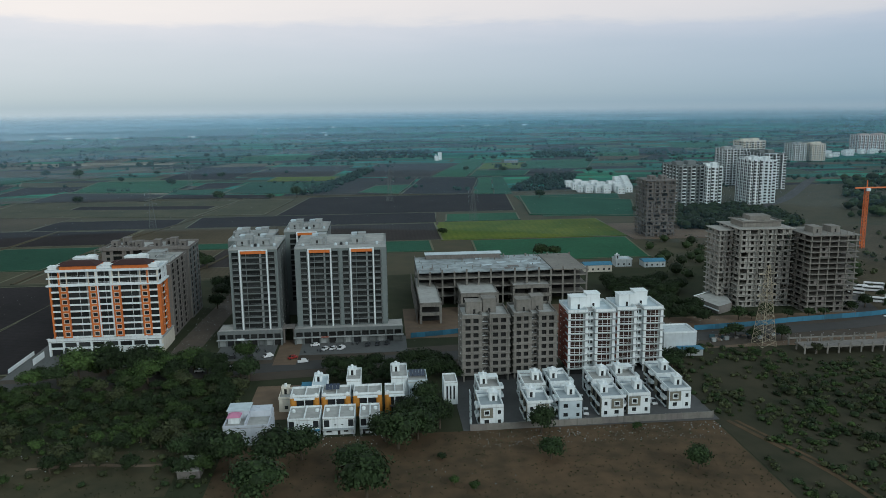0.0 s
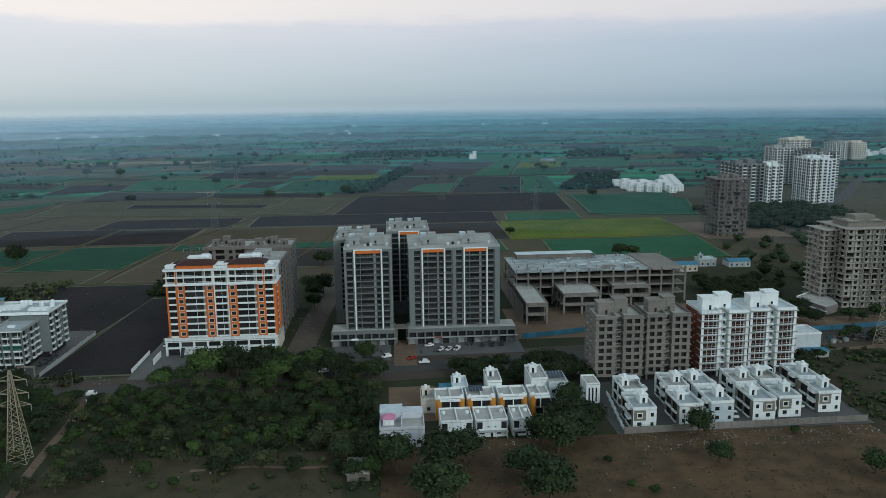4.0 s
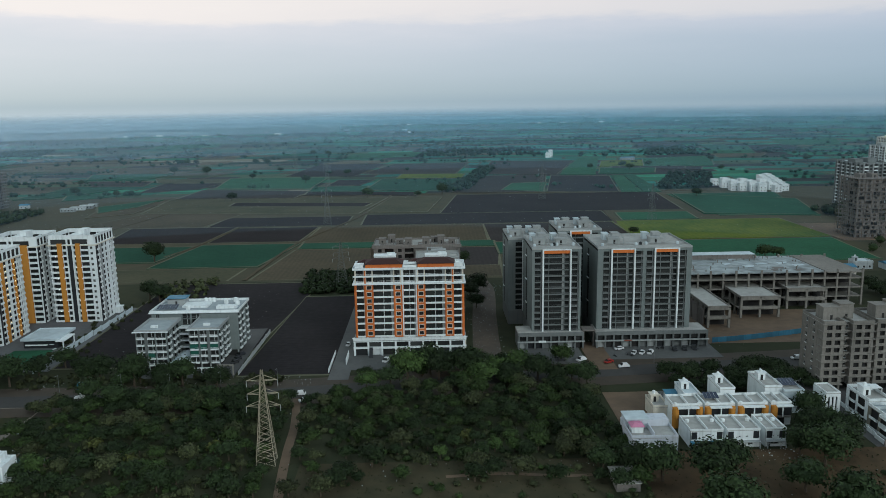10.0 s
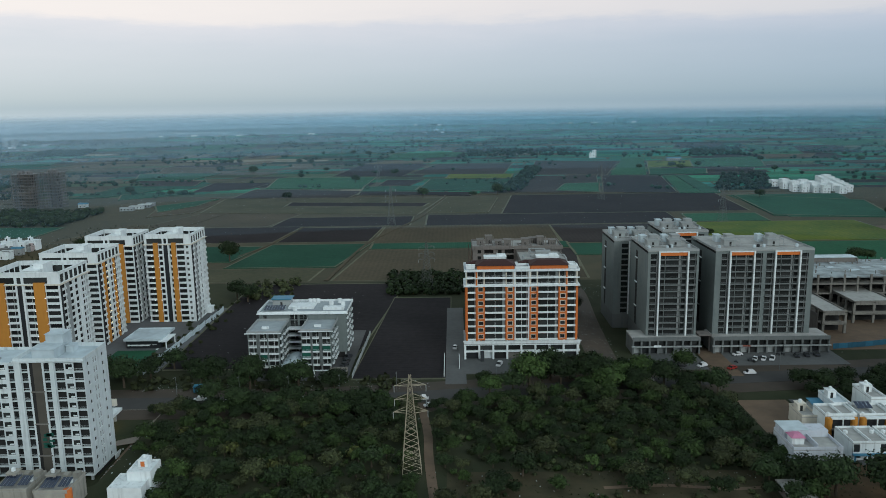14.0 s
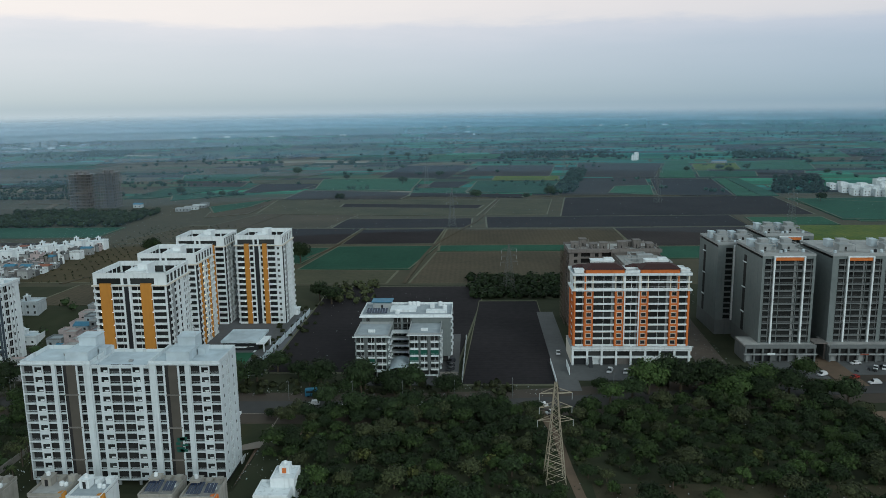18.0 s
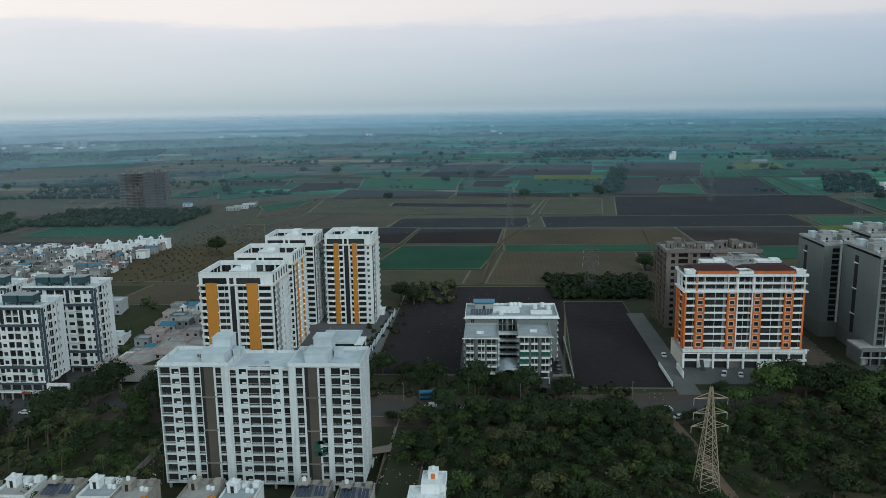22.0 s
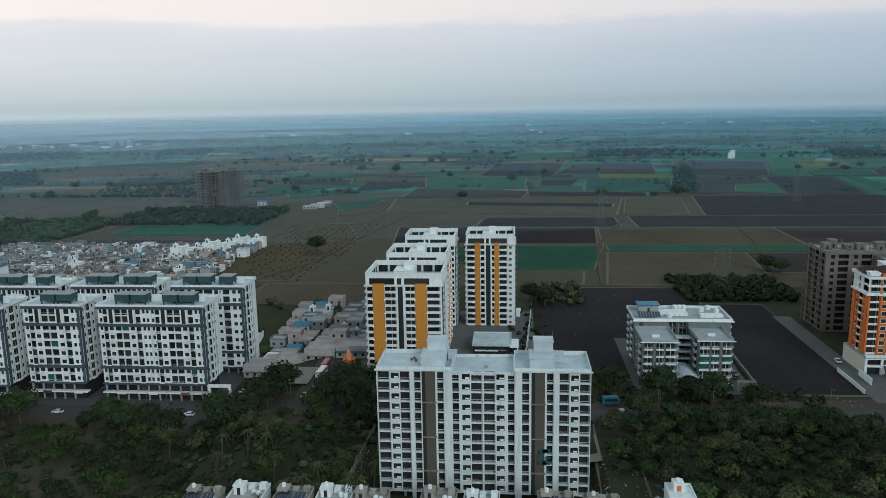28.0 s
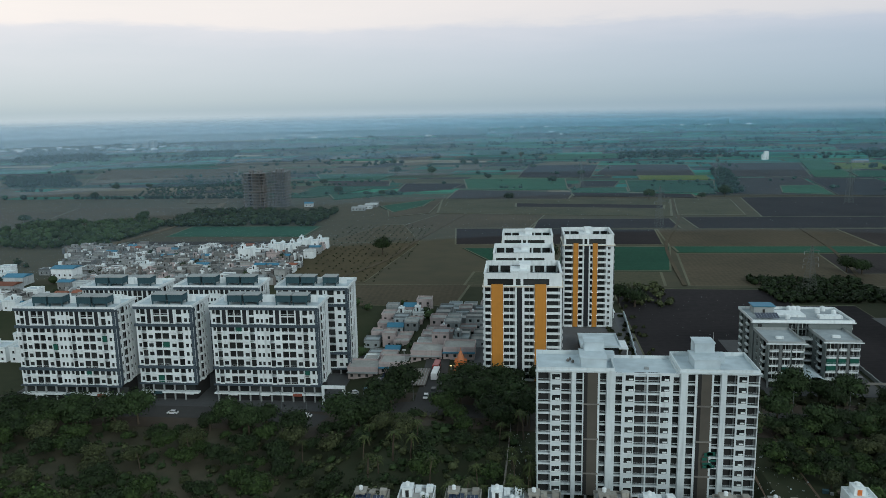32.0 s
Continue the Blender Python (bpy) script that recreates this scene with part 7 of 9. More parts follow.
# ---- small houses ----
def house(x, y, w, d, h, paint, top, label, extras=True, turn=0.0, group=""):
    """A flat-roofed house: walls with windows cut in, roof with parapet, stair head, tank."""
    r = thing("house", label, "house", x, y, turn=turn, group=group)
    cuts = []
    m = max(1, int(w / 3))
    for k in range(max(1, int(h / 2.9))):
        for i in range(m):
            u = w * (i + 0.5) / m
            cuts.append((u - 0.55, u + 0.55, k * 3 + 0.9, k * 3 + 2.1))
    g = Geo().holes(0, w, 0, h, cuts, 0.2).quad((w, 0, 0), (w, d, 0), (w, d, h), (w, 0, h)).quad((0, 0, 0), (0, 0, h), (0, d, h), (0, d, 0)).quad((0, d, 0), (0, d, h), (w, d, h), (w, d, 0))
    g.box(0.22, w - 0.22, 0.21, d - 0.2, 0.05, h - 0.05, 1)
    part("wall", g, [paint, GLASS], r)
    if top in (BLUES, REDT):
        part("roof", Geo().add([(-0.4, -0.4, h), (w + 0.4, -0.4, h), (w + 0.4, d / 2, h + 1.3), (-0.4, d / 2, h + 1.3), (-0.4, d + 0.4, h), (w + 0.4, d + 0.4, h)], ((0, 1, 2, 3), (3, 2, 5, 4), (0, 3, 4), (1, 5, 2))), top, r)
    else:
        part("roof", Geo().box(-0.1, w + 0.1, -0.1, d + 0.1, h, h + 0.15).ring(-0.1, w + 0.1, -0.1, d + 0.1, h + 0.15, h + 0.85, 0.18, 1), [top, paint], r)
        if extras:
            a, b = w * 0.1, d * 0.5
            part("stair_head", Geo().box(a, a + 2.4, b, b + 2.6, h, h + 2.3).box(a - 0.2, a + 2.6, b - 0.2, b + 2.8, h + 2.3, h + 2.48).box(a + 0.8, a + 1.6, b - 0.04, b, h + 0.1, h + 1.9, 1), [paint, VOID], r)
            part("water_tank", Geo().cyl(a + 1.2, b + 1.3, 0.5, h + 2.48, h + 3.3, 8).cyl(a + 1.2, b + 1.3, 0.5, h + 3.3, h + 3.5, 8, 0, 0.2), WHITE, r)
    return r


def villa(x, y, style, flip=False):
    W, D, h = 7.2, 12.6, 6.1
    panel = mat("olive_grey_panel", (0.20, 0.19, 0.15), (0.16, 0.155, 0.125)) if "olive" not in _cache else _cache["olive"]
    _cache["olive"] = panel
    lab = {"panel": "white two-storey villa with olive-grey front panel", "blue": "bluish white two-storey villa with small windows", "plain": "white two-storey villa with balconies and roof tank"}[style]
    r = thing("villa", lab, "house", x, y, group="villas")
    pw = WHITE if style != "blue" else ROOFW
    f = faces(0, W, 0, D)
    a = 0.3 if flip else 3.2
    cuts = [(a + 1.0, a + 2.4, 3.9, 5.2), (a + 1.0, a + 2.4, 1.0, 2.3), (5.4 if flip else 0.9, 6.4 if flip else 1.9, 3.9, 5.2), (5.4 if flip else 0.9, 6.4 if flip else 1.9, 0.9, 2.2)]
    part("wall", Geo().holes(0, W, 0, h, cuts, 0.25), pw, r)
    for c in cuts:
        part("window", window_mesh(c[1] - c[0], c[3] - c[2], DARKP), None, r, m=at((c[0] + c[1]) / 2, 0.03, c[2]))
    if style == "panel":
        g = Geo().holes(a, a + 3.6, 2.9, 6.0, [(a + 1.0, a + 2.4, 3.9, 5.2)], 0.2, 0, -0.22)
        g.quad((a, -0.22, 2.9), (a, 0, 2.9), (a, 0, 6.0), (a, -0.22, 6.0)).quad((a + 3.6, -0.22, 2.9), (a + 3.6, -0.22, 6.0), (a + 3.6, 0, 6.0), (a + 3.6, 0, 2.9)).quad((a, -0.22, 6.0), (a + 3.6, -0.22, 6.0), (a + 3.6, 0, 6.0), (a, 0, 6.0))
        part("front_panel", g, panel, r, "olive-grey front panel")
        part("window_frame", Geo().box(a + 0.8, a + 2.6, -0.45, -0.2, 3.7, 3.9).box(a + 0.8, a + 2.6, -0.45, -0.2, 5.2, 5.4).box(a + 0.8, a + 1.0, -0.45, -0.2, 3.9, 5.2).box(a + 2.4, a + 2.6, -0.45, -0.2, 3.9, 5.2), WHITE, r, "white square window frame")
    for fc in ("left", "right", "back"):
        facade(r, f[fc], [("bal", 1.6, 5.6, 1.0, 0.75, WHITE, 1, 0.5), ("bal", 6.6, 10.6, 1.0, 0.75, WHITE, 1, 0.5)] if fc == "left" else [("win", 3.0, 4.2, 0.9, 2.2), ("win", 8.0, 9.2, 0.9, 2.2)] if fc != "back" else [], 0, 3.05, 2, panel if fc == "left" and style == "panel" else pw)
    part("core", Geo().box(0.5, W - 0.5, 0.5, D - 0.5, 0, h - 0.1), VOID, r)
    roof(r, 0, W, 0, D, h, 1.0, ROOFB if style != "plain" else ROOFG, WHITE)
    bx = -1.1 if flip else W
    for k in (0.0, 3.0):
        part("balcony", Geo().box(bx, bx + 1.1, 1.5, 5.0, k + 2.7, k + 2.85).ring(bx, bx + 1.1, 1.5, 5.0, k + 2.85, k + 3.6, 0.12), WHITE, r)
    hx = 1.0 if not flip else 3.6
    hut(r, hx, hx + 2.4, 5, 8.6, h + 0.1, 2.6, WHITE)
    tank(r, hx + 1.2, 6.6, h + 2.85, 0.55, 0.8)
    part("roof_step", Geo().box(0.3, W - 0.3, D * 0.72, D * 0.74, h + 0.1, h + 0.9), WHITE, r)
    if style == "plain":
        part("pergola_roof", Geo().box(hx + 2.6, W - 0.2, 5.2, 9, h + 2.2, h + 2.35).box(W - 0.4, W - 0.2, 5.2, 5.4, h + 0.1, h + 2.2), WHITE, r)


def villas():
    for x, y, s, fl in ((23.4, 219.5, "panel", True), (38.2, 221, "panel", False), (48.5, 222, "blue", True), (62, 222.5, "panel", False), (71, 224, "panel", True), (85.2, 226.5, "panel", True),
                        (25, 234.5, "plain", False), (40, 236, "plain", True), (48.9, 237, "blue", False), (63.2, 237.5, "plain", True), (72, 239, "plain", False), (86, 240.5, "panel", True)):
        villa(x, y, s, fl)
    w = thing("boundary_wall", "weathered concrete boundary wall before villas", "wall", 20, 217)
    for i in range(15):
        part("wall_panel", Geo().box(0, 4.9, -0.15, 0.15, 0, 2.1).box(4.85, 5.15, -0.22, 0.22, 0, 2.3), CONC if i % 4 else CONCD, w, m=at(i * 5.1, i * 0.12))
    w = thing("boundary_wall", "low white garden wall beside a lane", "wall", 20.6, 218)
    for i in range(6):
        part("wall_panel", Geo().box(-0.12, 0.12, 0, 4.8, 0, 1.4), WHITE, w, m=at(i * 0.55, i * 5))


def row_houses():
    for i, x in enumerate((-34.6, -24.2, -13.2)):
        W = 9.6 if i < 2 else 6.0
        r = thing("row_house", "white two-storey row house with flat roof", "house", x, 218.8, group="row houses")
        r.matrix_basis = r.matrix_basis @ Matrix.Diagonal((1, 1, 0.8, 1))
        cuts = [(W * 0.36, W * 0.42, 3.6, 4.2), (W * 0.58, W * 0.64, 3.6, 4.2), (1.0, 2.6, 0.9, 1.9), (W - 3.4, W - 2.0, 0.9, 1.9), (W - 5.2, W - 4.4, 0, 2.0)]
        part("wall", Geo().holes(0, W, 0, 6.2, cuts, 0.3), WHITE, r)
        part("room", Geo().box(0.35, W - 0.35, 0.3, 9.6, 0, 6), VOID, r)
        part("side_wall", Geo().box(-0.02, 0.2, 0, 10, 0, 6.2), WHITE, r)
        part("side_wall", Geo().box(W - 0.2, W + 0.02, 0, 10, 0, 6.2), WHITE, r)
        part("rear_wall", Geo().box(0.2, W - 0.2, 9.7, 10, 0, 6.2), WHITE, r)
        roof(r, 0, W, 0, 10, 6.2, 0.8, ROOFG, WHITE)
        part("roof_divider", Geo().box(W * 0.5, W * 0.5 + 0.3, 0.3, 9.8, 6.3, 7.2), WHITE, r)
        for a in (0.4, W - 2.0):
            # flat charcoal sheet; the well's dark depth is only colour
            part("light_well", Geo().box(a, a + 1.6, -0.03, 0.0, 3.2, 5.9), DARKP, r)
            tank(r, a + 0.8, 6.5, 6.3, 0.6, 0.9)
        part("porch", Geo().box(0, W, -1.4, 0, 2.4, 2.6).box(0.2, 0.5, -1.3, -1.0, 0, 2.4).box(W - 0.5, W - 0.2, -1.3, -1.0, 0, 2.4), BLUES if i == 0 else PALEG, r)
    for i, x in enumerate((-35.2, -25.4, -15.4, -5.4)):
        W = 9.0 if i < 3 else 6.2
        r = thing("row_house", "row house with ochre corner drums and dark balcony", "house", x, 232, group="ochre row houses")
        part("wall", Geo().box(0, W, 1.2, 9, 0, 6.6), WHITE, r)
        # charcoal sheet on the wall stands in for the balcony's shaded inside
        part("balcony_void", Geo().box(1.7, W - 1.7 if i < 3 else W, 0.9, 1.2, 3.2, 6.0), DARKP, r)
        part("balcony_slab", Geo().box(1.4, W - 1.4 if i < 3 else W, -0.2, 1.2, 2.9, 3.2), CONCD, r)
        part("frame", Geo().box(1.3, W - 1.3 if i < 3 else W, -0.3, 0.9, 6.2, 6.6).box(W * 0.5 - 0.15, W * 0.5 + 0.15, -0.2, 0.1, 3.2, 6.2), WHITE, r)
        for a in ((0.9, W - 0.9) if i < 3 else (0.9,)):
            part("corner_drum", Geo().cyl(a, 0.9, 1.0, 0, 6.4, 14), OCHRE, r, "ochre rounded corner drum")
            tank(r, a, 1.6, 6.7, 0.55, 0.8)
        # near-black sheet stands in for the shade inside the opening
        part("ground_opening", Geo().box(2, W - 2, 1.1, 1.18, 0.1, 2.5), VOID, r)
        roof(r, 0, W, 1.2, 9, 6.6, 0.8, ROOFG, WHITE)
        part("roof_divider", Geo().box(W * 0.5, W * 0.5 + 0.25, 1.4, 8.8, 6.7, 7.5), WHITE, r)
        if i == 1:
            solar(r, 1, 4.5, 7.2, 4.5, 3)
    s = thing("shed", "lean-to with bright blue sheet roof", "shed", -33.2, 241)
    part("wall", Geo().box(0.2, 3.8, 0.2, 8.8, 0, 4.6), MIXW, s)
    part("roof", Geo().add([(0, 0, 4.6), (4, 0, 4.6), (4, 9, 5.4), (0, 9, 5.4), (0, 0, 4.75), (4, 0, 4.75), (4, 9, 5.55), (0, 9, 5.55)], ((4, 5, 6, 7), (0, 1, 5, 4), (1, 2, 6, 5), (3, 0, 4, 7))), BLUES, s)
    house(-29, 241, 4.8, 10, 6.8, WHITE, ROOFW, "narrow white two-storey house with pale roof", True)
    house(-39.5, 238, 4.6, 9, 4.2, CREAM, ROOFG, "low weathered cream house by a lane", True)
    house(-17.8, 241.5, 4.6, 11, 8.2, WHITE, ROOFG, "tall narrow white house with roof tank", True)
    h = house(-3.2, 243, 5.4, 13, 8.0, WHITE, ROOFG, "white house joined to a wider one", True)
    h = house(2.4, 241.5, 6.2, 10, 7.0, ROOFW, ROOFG, "pale blue-white house with rooftop solar panels", False)
    solar(h, 0.6, 4, 7.4, 5.2, 4)
    n = thing("house", "slim white house with three dark window slits", "house", 14.0, 238.5)
    part("wall", Geo().holes(0, 4.4, 0, 7.4, [(0.7, 1.25, 1.6, 6.4), (1.85, 2.4, 1.6, 6.4), (3.0, 3.55, 1.6, 6.4)], 0.4).box(0.02, 4.38, 0.4, 8, 0, 7.4, 1), [WHITE, DARKP], n)
    part("side_wall", Geo().box(4.38, 4.5, 0, 8, 0, 7.4).box(-0.1, 0.02, 0, 8, 0, 7.4), WHITE, n)
    roof(n, 0, 4.4, 0, 8, 7.4, 0.6, ROOFG, WHITE)
    a = thing("house", "pale blue-white house with pink porch canopy", "house", -52.5, 214)
    pb = mat("pale_blue_wall", (0.56, 0.60, 0.66), (0.44, 0.47, 0.52), streak=0.35)
    part("wall", Geo().holes(0, 13, 0, 5.4, [(10.6, 12.2, 0.9, 2.2)], 0.3).quad((13, 0, 0), (13, 13, 0), (13, 13, 5.4), (13, 0, 5.4)).quad((0, 0, 0), (0, 0, 5.4), (0, 13, 5.4), (0, 13, 0)).quad((0, 13, 0), (0, 13, 5.4), (13, 13, 5.4), (13, 13, 0)).box(0.3, 12.7, 0.3, 12.7, 0, 5.3, 1), [pb, VOID], a)
    roof(a, 0, 13, 0, 13, 5.4, 0.9, ROOFG, pb)
    part("upper_room", Geo().box(0.3, 6.5, 7, 12.7, 5.5, 8).box(6.6, 12.7, 8, 12.6, 5.5, 7.4), pb, a)
    part("upper_roof", Geo().box(0, 6.8, 6.7, 13, 8, 8.2), ROOFW, a)
    part("roof_divider", Geo().box(6.2, 6.5, 0.3, 7, 5.5, 7.0), pb, a)
    part("canopy", Geo().box(1.0, 4.2, 3.4, 6.6, 5.5, 7.4).hip(0.6, 4.6, 3, 7, 7.4, 8.2, 1.2, 1), [WHITE, mat("pink_canopy", (0.55, 0.22, 0.34))], a, "pink canopy on a white box")
    h = thing("hut", "ruined low hut with grey slab roof", "hut", -61, 195)
    part("wall", Geo().box(0, 6, 0, 9, 0, 2.2), CONCD, h)
    part("roof", Geo().box(-0.3, 6.3, -0.3, 9.3, 2.2, 2.45), ROOFG, h)


def near_bungalows():
    """The row of villas at the foot of the white slab block."""
    random.seed(8)
    for i, x in enumerate((-316, -306, -297.5, -281.5, -271.5, -254.5, -244, -327, -338, -352)):
        y = 196 + (i % 2)
        p = (WORN, WHITE, WORN, WORN, WHITE, WORN, WORN, WHITE, WORN, WHITE)[i]
        h = house(x, y - 1.5, 8.2, 9.5, 5.4, p, ROOFG if i not in (1, 4) else ROOFB, "two-storey bungalow with roof tanks, %s walls" % ("white" if p is WHITE else "weathered cream"), True, group="bungalows")
        tank(h, 5.5, 5.5, 5.5, 0.6, 0.9)
        tank(h, 6.7, 5.2, 5.5, 0.5, 0.8)
        part("roof_block", Geo().box(3.6, 5.0, 7.0, 9.0, 5.5, 6.6), p, h)
        part("roof_block", Geo().box(6.2, 7.8, 7.2, 8.8, 5.5, 7.0), p, h)
        if i in (2, 4, 6, 3):
            part("corner_drum", Geo().cyl(8.0, 0.9, 1.0, 0, 6.1, 12), OCHRE if i != 6 else ORANGE, h, "ochre rounded corner")
        if i in (0, 5, 6, 8, 9):
            solar(h, 1.0, 1.0, 6.0, 3.6, 4.2)
            solar(h, 5.2, 1.5, 6.0, 2.6, 3.2)
    r = thing("house", "stepped white three-storey house with orange door", "house", -227.5, 197.5)
    r.matrix_basis = r.matrix_basis @ Matrix.Diagonal((1, 1, 0.74, 1))
    part("lower", Geo().box(0, 8.5, 0, 8, 0, 6.0).ring(0, 8.5, 0, 8, 6.0, 6.8, 0.2), WHITE, r)
    part("upper", Geo().box(3, 9, 5, 12, 0, 8.6).ring(3, 9, 5, 12, 8.6, 9.3, 0.2), WHITE, r)
    part("stair_head", Geo().box(4.5, 7, 8.5, 11.5, 8.6, 11.2), WHITE, r)
    part("door", Geo().box(5.2, 6.2, 8.42, 8.5, 8.8, 10.6), ORANGE, r)
    for k in range(3):
        part("window", window_mesh(1.2, 1.2), None, r, m=at(9.03, 7, 1.2 + k * 2.7, 90))
    tank(r, 5.7, 10, 11.3, 0.6, 0.8)
    j = thing("scrap_pile", "heap of scrap under blue tarpaulin", "scrap", -222, 213)
    part("tarpaulin", Geo().add([(0, 0, 1.6), (4.5, 0.5, 1.3), (5, 3.5, 1.9), (0.5, 3, 2.2), (-0.4, -0.8, 0.1), (5.0, -0.4, 0.1)], ((0, 1, 2, 3), (4, 5, 1, 0))), BLUES, j)
    random.seed(2)
    for i in range(14):
        a, b = random.uniform(-7, 7), random.uniform(-3, 6)
        part("scrap", Geo().box(a, a + random.uniform(0.5, 1.8), b, b + random.uniform(0.4, 1.4), 0, random.uniform(0.4, 1.5)), random.choice((CONCD, PALEG, RUST, MIXW, TEAL)), j)
    s = thing("filling_station", "filling station canopy with lit price pylon", "filling station", -252, 238)
    part("canopy", Geo().box(0, 6, 0, 12, 4.2, 5.0), WHITE, s)
    for y in (2, 9):
        part("post", Geo().box(2.8, 3.2, y, y + 0.4, 0, 4.2), ALU, s)
    part("underside_lamp", Geo().box(1, 5, 2, 10, 4.12, 4.19), LAMPG, s)
    p = thing("price_sign", "tall blank sign pylon at a forecourt", "sign", -248.5, 250)
    part("post", Geo().box(-0.3, 0.3, -0.3, 0.3, 0, 5.2), PALEG, p)
    part("board", Geo().box(-1.0, 1.0, -0.2, 0.2, 5.2, 7.4), CREAM, p)
    w = thing("low_wall", "low white wall beside an earth lane", "wall", -241, 232)
    for i in range(6):
        part("wall_panel", Geo().box(-0.15, 0.15, 0, 3.6, 0, 1.5), WHITE, w, m=at(i * 0.62, i * 3.7))
    w = thing("compound_wall", "long grey wall beside rubble strip", "wall", -303, 205)
    for i in range(8):
        part("wall_panel", Geo().box(-0.12, 0.12, 0, 5.8, 0, 1.8), CONC, w, m=at(i * 0.2, i * 6))


def old_town():
    """The dense low houses behind the white blocks."""
    random.seed(17)
    clutter, crowd = Geo(), Geo()
    for j in range(20):
        for i in range(23):
            y = 404 + j * 7.2
            x = -640 + i * 9.0 + random.uniform(-1.5, 1.5) + (j % 2) * 3
            lim = -430 - max(0, (470 - y)) * 0.25
            if x > lim or x < -440 - (y - 250) * 0.62:
                continue
            for _ in range(3):
                u, v, w_ = x + random.uniform(-4, 4), y + random.uniform(-3, 3), random.uniform(0.8, 2.6)
                clutter.box(u, u + w_, v, v + random.uniform(0.8, 2.2), 0, random.uniform(2.4, 5.0), random.choice((0, 0, 1, 2, 3)))
            if random.random() < 0.14 or (j in (6, 13) and random.random() < 0.8):
                continue
            k = random.random()
            paint = MIXW if k < 0.8 else WHITE if k < 0.9 else PINK
            t = random.random()
            top = ROOFB if t < 0.4 else ROOFG if t < 0.82 else ROOFW if t < 0.91 else BLUES if t < 0.97 else REDT
            if y > 440:
                crowd_house(crowd, x, y, random.uniform(5, 8), random.uniform(4.4, 6.4), random.choice((2.6, 2.9, 3.2, 4.8)), paint, top, random)
                continue
            house(x, y, random.uniform(5, 8), random.uniform(4.4, 6.4), random.choice((2.6, 2.9, 3.2, 4.8)), paint, top,
                  "small house of the old quarter, weathered %s walls" % ("white" if paint is WHITE else "pink" if paint is PINK else "grey"), random.random() < 0.12, random.uniform(-4, 4), "old quarter houses")
    # pale terraces west of the quarter, and looser houses beyond them
    for j in range(9):
        for i in range(12):
            x, y = -548 - i * 8.4 + j * 3.5 + random.uniform(-0.6, 0.6), 384 + j * 9.5 + random.uniform(-0.6, 0.6)
            if x > -444 - (y - 250) * 0.62 or x < -650 or j in (3, 6) and random.random() < 0.6 or random.random() < 0.12:
                continue
            if -602 < x + 3 < -550 and 408 < y + 3 < 454:
                continue
            t = random.random()
            crowd_house(crowd, x, y, random.uniform(6.6, 8), random.uniform(5.2, 6.6), random.choice((3.0, 3.2, 4.8)), WHITE if t < 0.5 else MIXW,
                        ROOFW if t < 0.35 else BLUES if t > 0.94 else REDT if t > 0.9 else random.choice((ROOFG, ROOFB)), random)
    solid("old_quarter", crowd, CROWD, "crowded low houses of an old quarter, weathered white and grey", "houses", "stuff")
    solid("lean_tos", clutter, [CROWD[0], CROWD[3], CONCD, WHITE], "crowded lean-tos, tanks and walls between houses", "sheds", "stuff")
    for i in range(9):
        house(-478 + i * 4.8, 500 + i * 5.6, 8, 7, 6.2 if i % 3 else 8.0, WHITE, ROOFW, "white two-storey house at the field's edge", True, 0, "edge houses")
    for i in range(4):
        r = house(-366 + i * 12.6, 317 - i * 0.4, 12.0, 10, 4.2, PINK, ROOFG, "single-storey faded pink row house with flat roof", False, 0, "pink row houses")
        part("awning", Geo().box(-0.2, 12.2, -1.6, 0, 2.9, 3.05), BLUES if i % 2 else PALEG, r)
    for row in range(8):
        for c in range(8):
            x, y = -370 + c * 7.3 + random.uniform(-0.7, 0.7) + row * 1.2, 331 + row * 7.6 + random.uniform(-0.5, 0.5)
            if x < -364 and y < 350 or c == 3 and row < 6 or random.random() < 0.1:
                continue
            k = random.random()
            house(x, y, random.uniform(5.6, 7.0), random.uniform(5.4, 7.0), random.choice((2.9, 3.2, 3.4, 5.8)), PINK if k < 0.35 else WHITE if k < 0.5 else MIXW, BLUES if random.random() < 0.05 else random.choice((ROOFG, ROOFG, ROOFB)),
                  "small low house with %s walls and flat roof" % ("faded pink" if k < 0.35 else "white" if k < 0.5 else "grey"), random.random() < 0.2, 0, "low houses")
    for i in range(10):
        house(-500 + i * 13, 356 + (i % 3) * 13, 10, 8, random.choice((3.6, 6.2)), WHITE if i % 2 else MIXW, ROOFW, "white low house with pale flat roof", True, 0, "white houses")
    for i in range(9):
        house(-528 + (i % 3) * 12, 330 + (i // 3) * 20, 10, 9, 6.0, WHITE, ROOFW, "white villa with pale flat roof", True, 0, "white houses")
    house(-566, 440, 13, 10, 8.2, WHITE, BLUES, "tall white house with bright blue sheet roof", False)
    house(-590, 432, 12, 10, 5, MIXW, BLUES, "grey house with bright blue sheet roof", False)
    house(-584, 414, 12, 10, 4.4, MIXW, REDT, "low house with red clay roof", False)


mall()
bay_tower(22.2, 258.5, 16.8, 15, CONC, CONC, "unfinished grey concrete block with paired bays", 1, False)
bay_tower(40.6, 259.5, 15.6, 15, CONC, CONC, "unfinished grey concrete block with paired bays", 2, False)
bay_tower(60.5, 260.5, 17.2, 15, WHITE, PALEG, "white eight-storey block with dark glazed bays", 3, True)
bay_tower(78.9, 262.0, 17.0, 15, WHITE, PALEG, "white eight-storey block with dark glazed bays", 4, True)
right_site()
far_towers()
villas()
row_houses()
near_bungalows()
old_town()



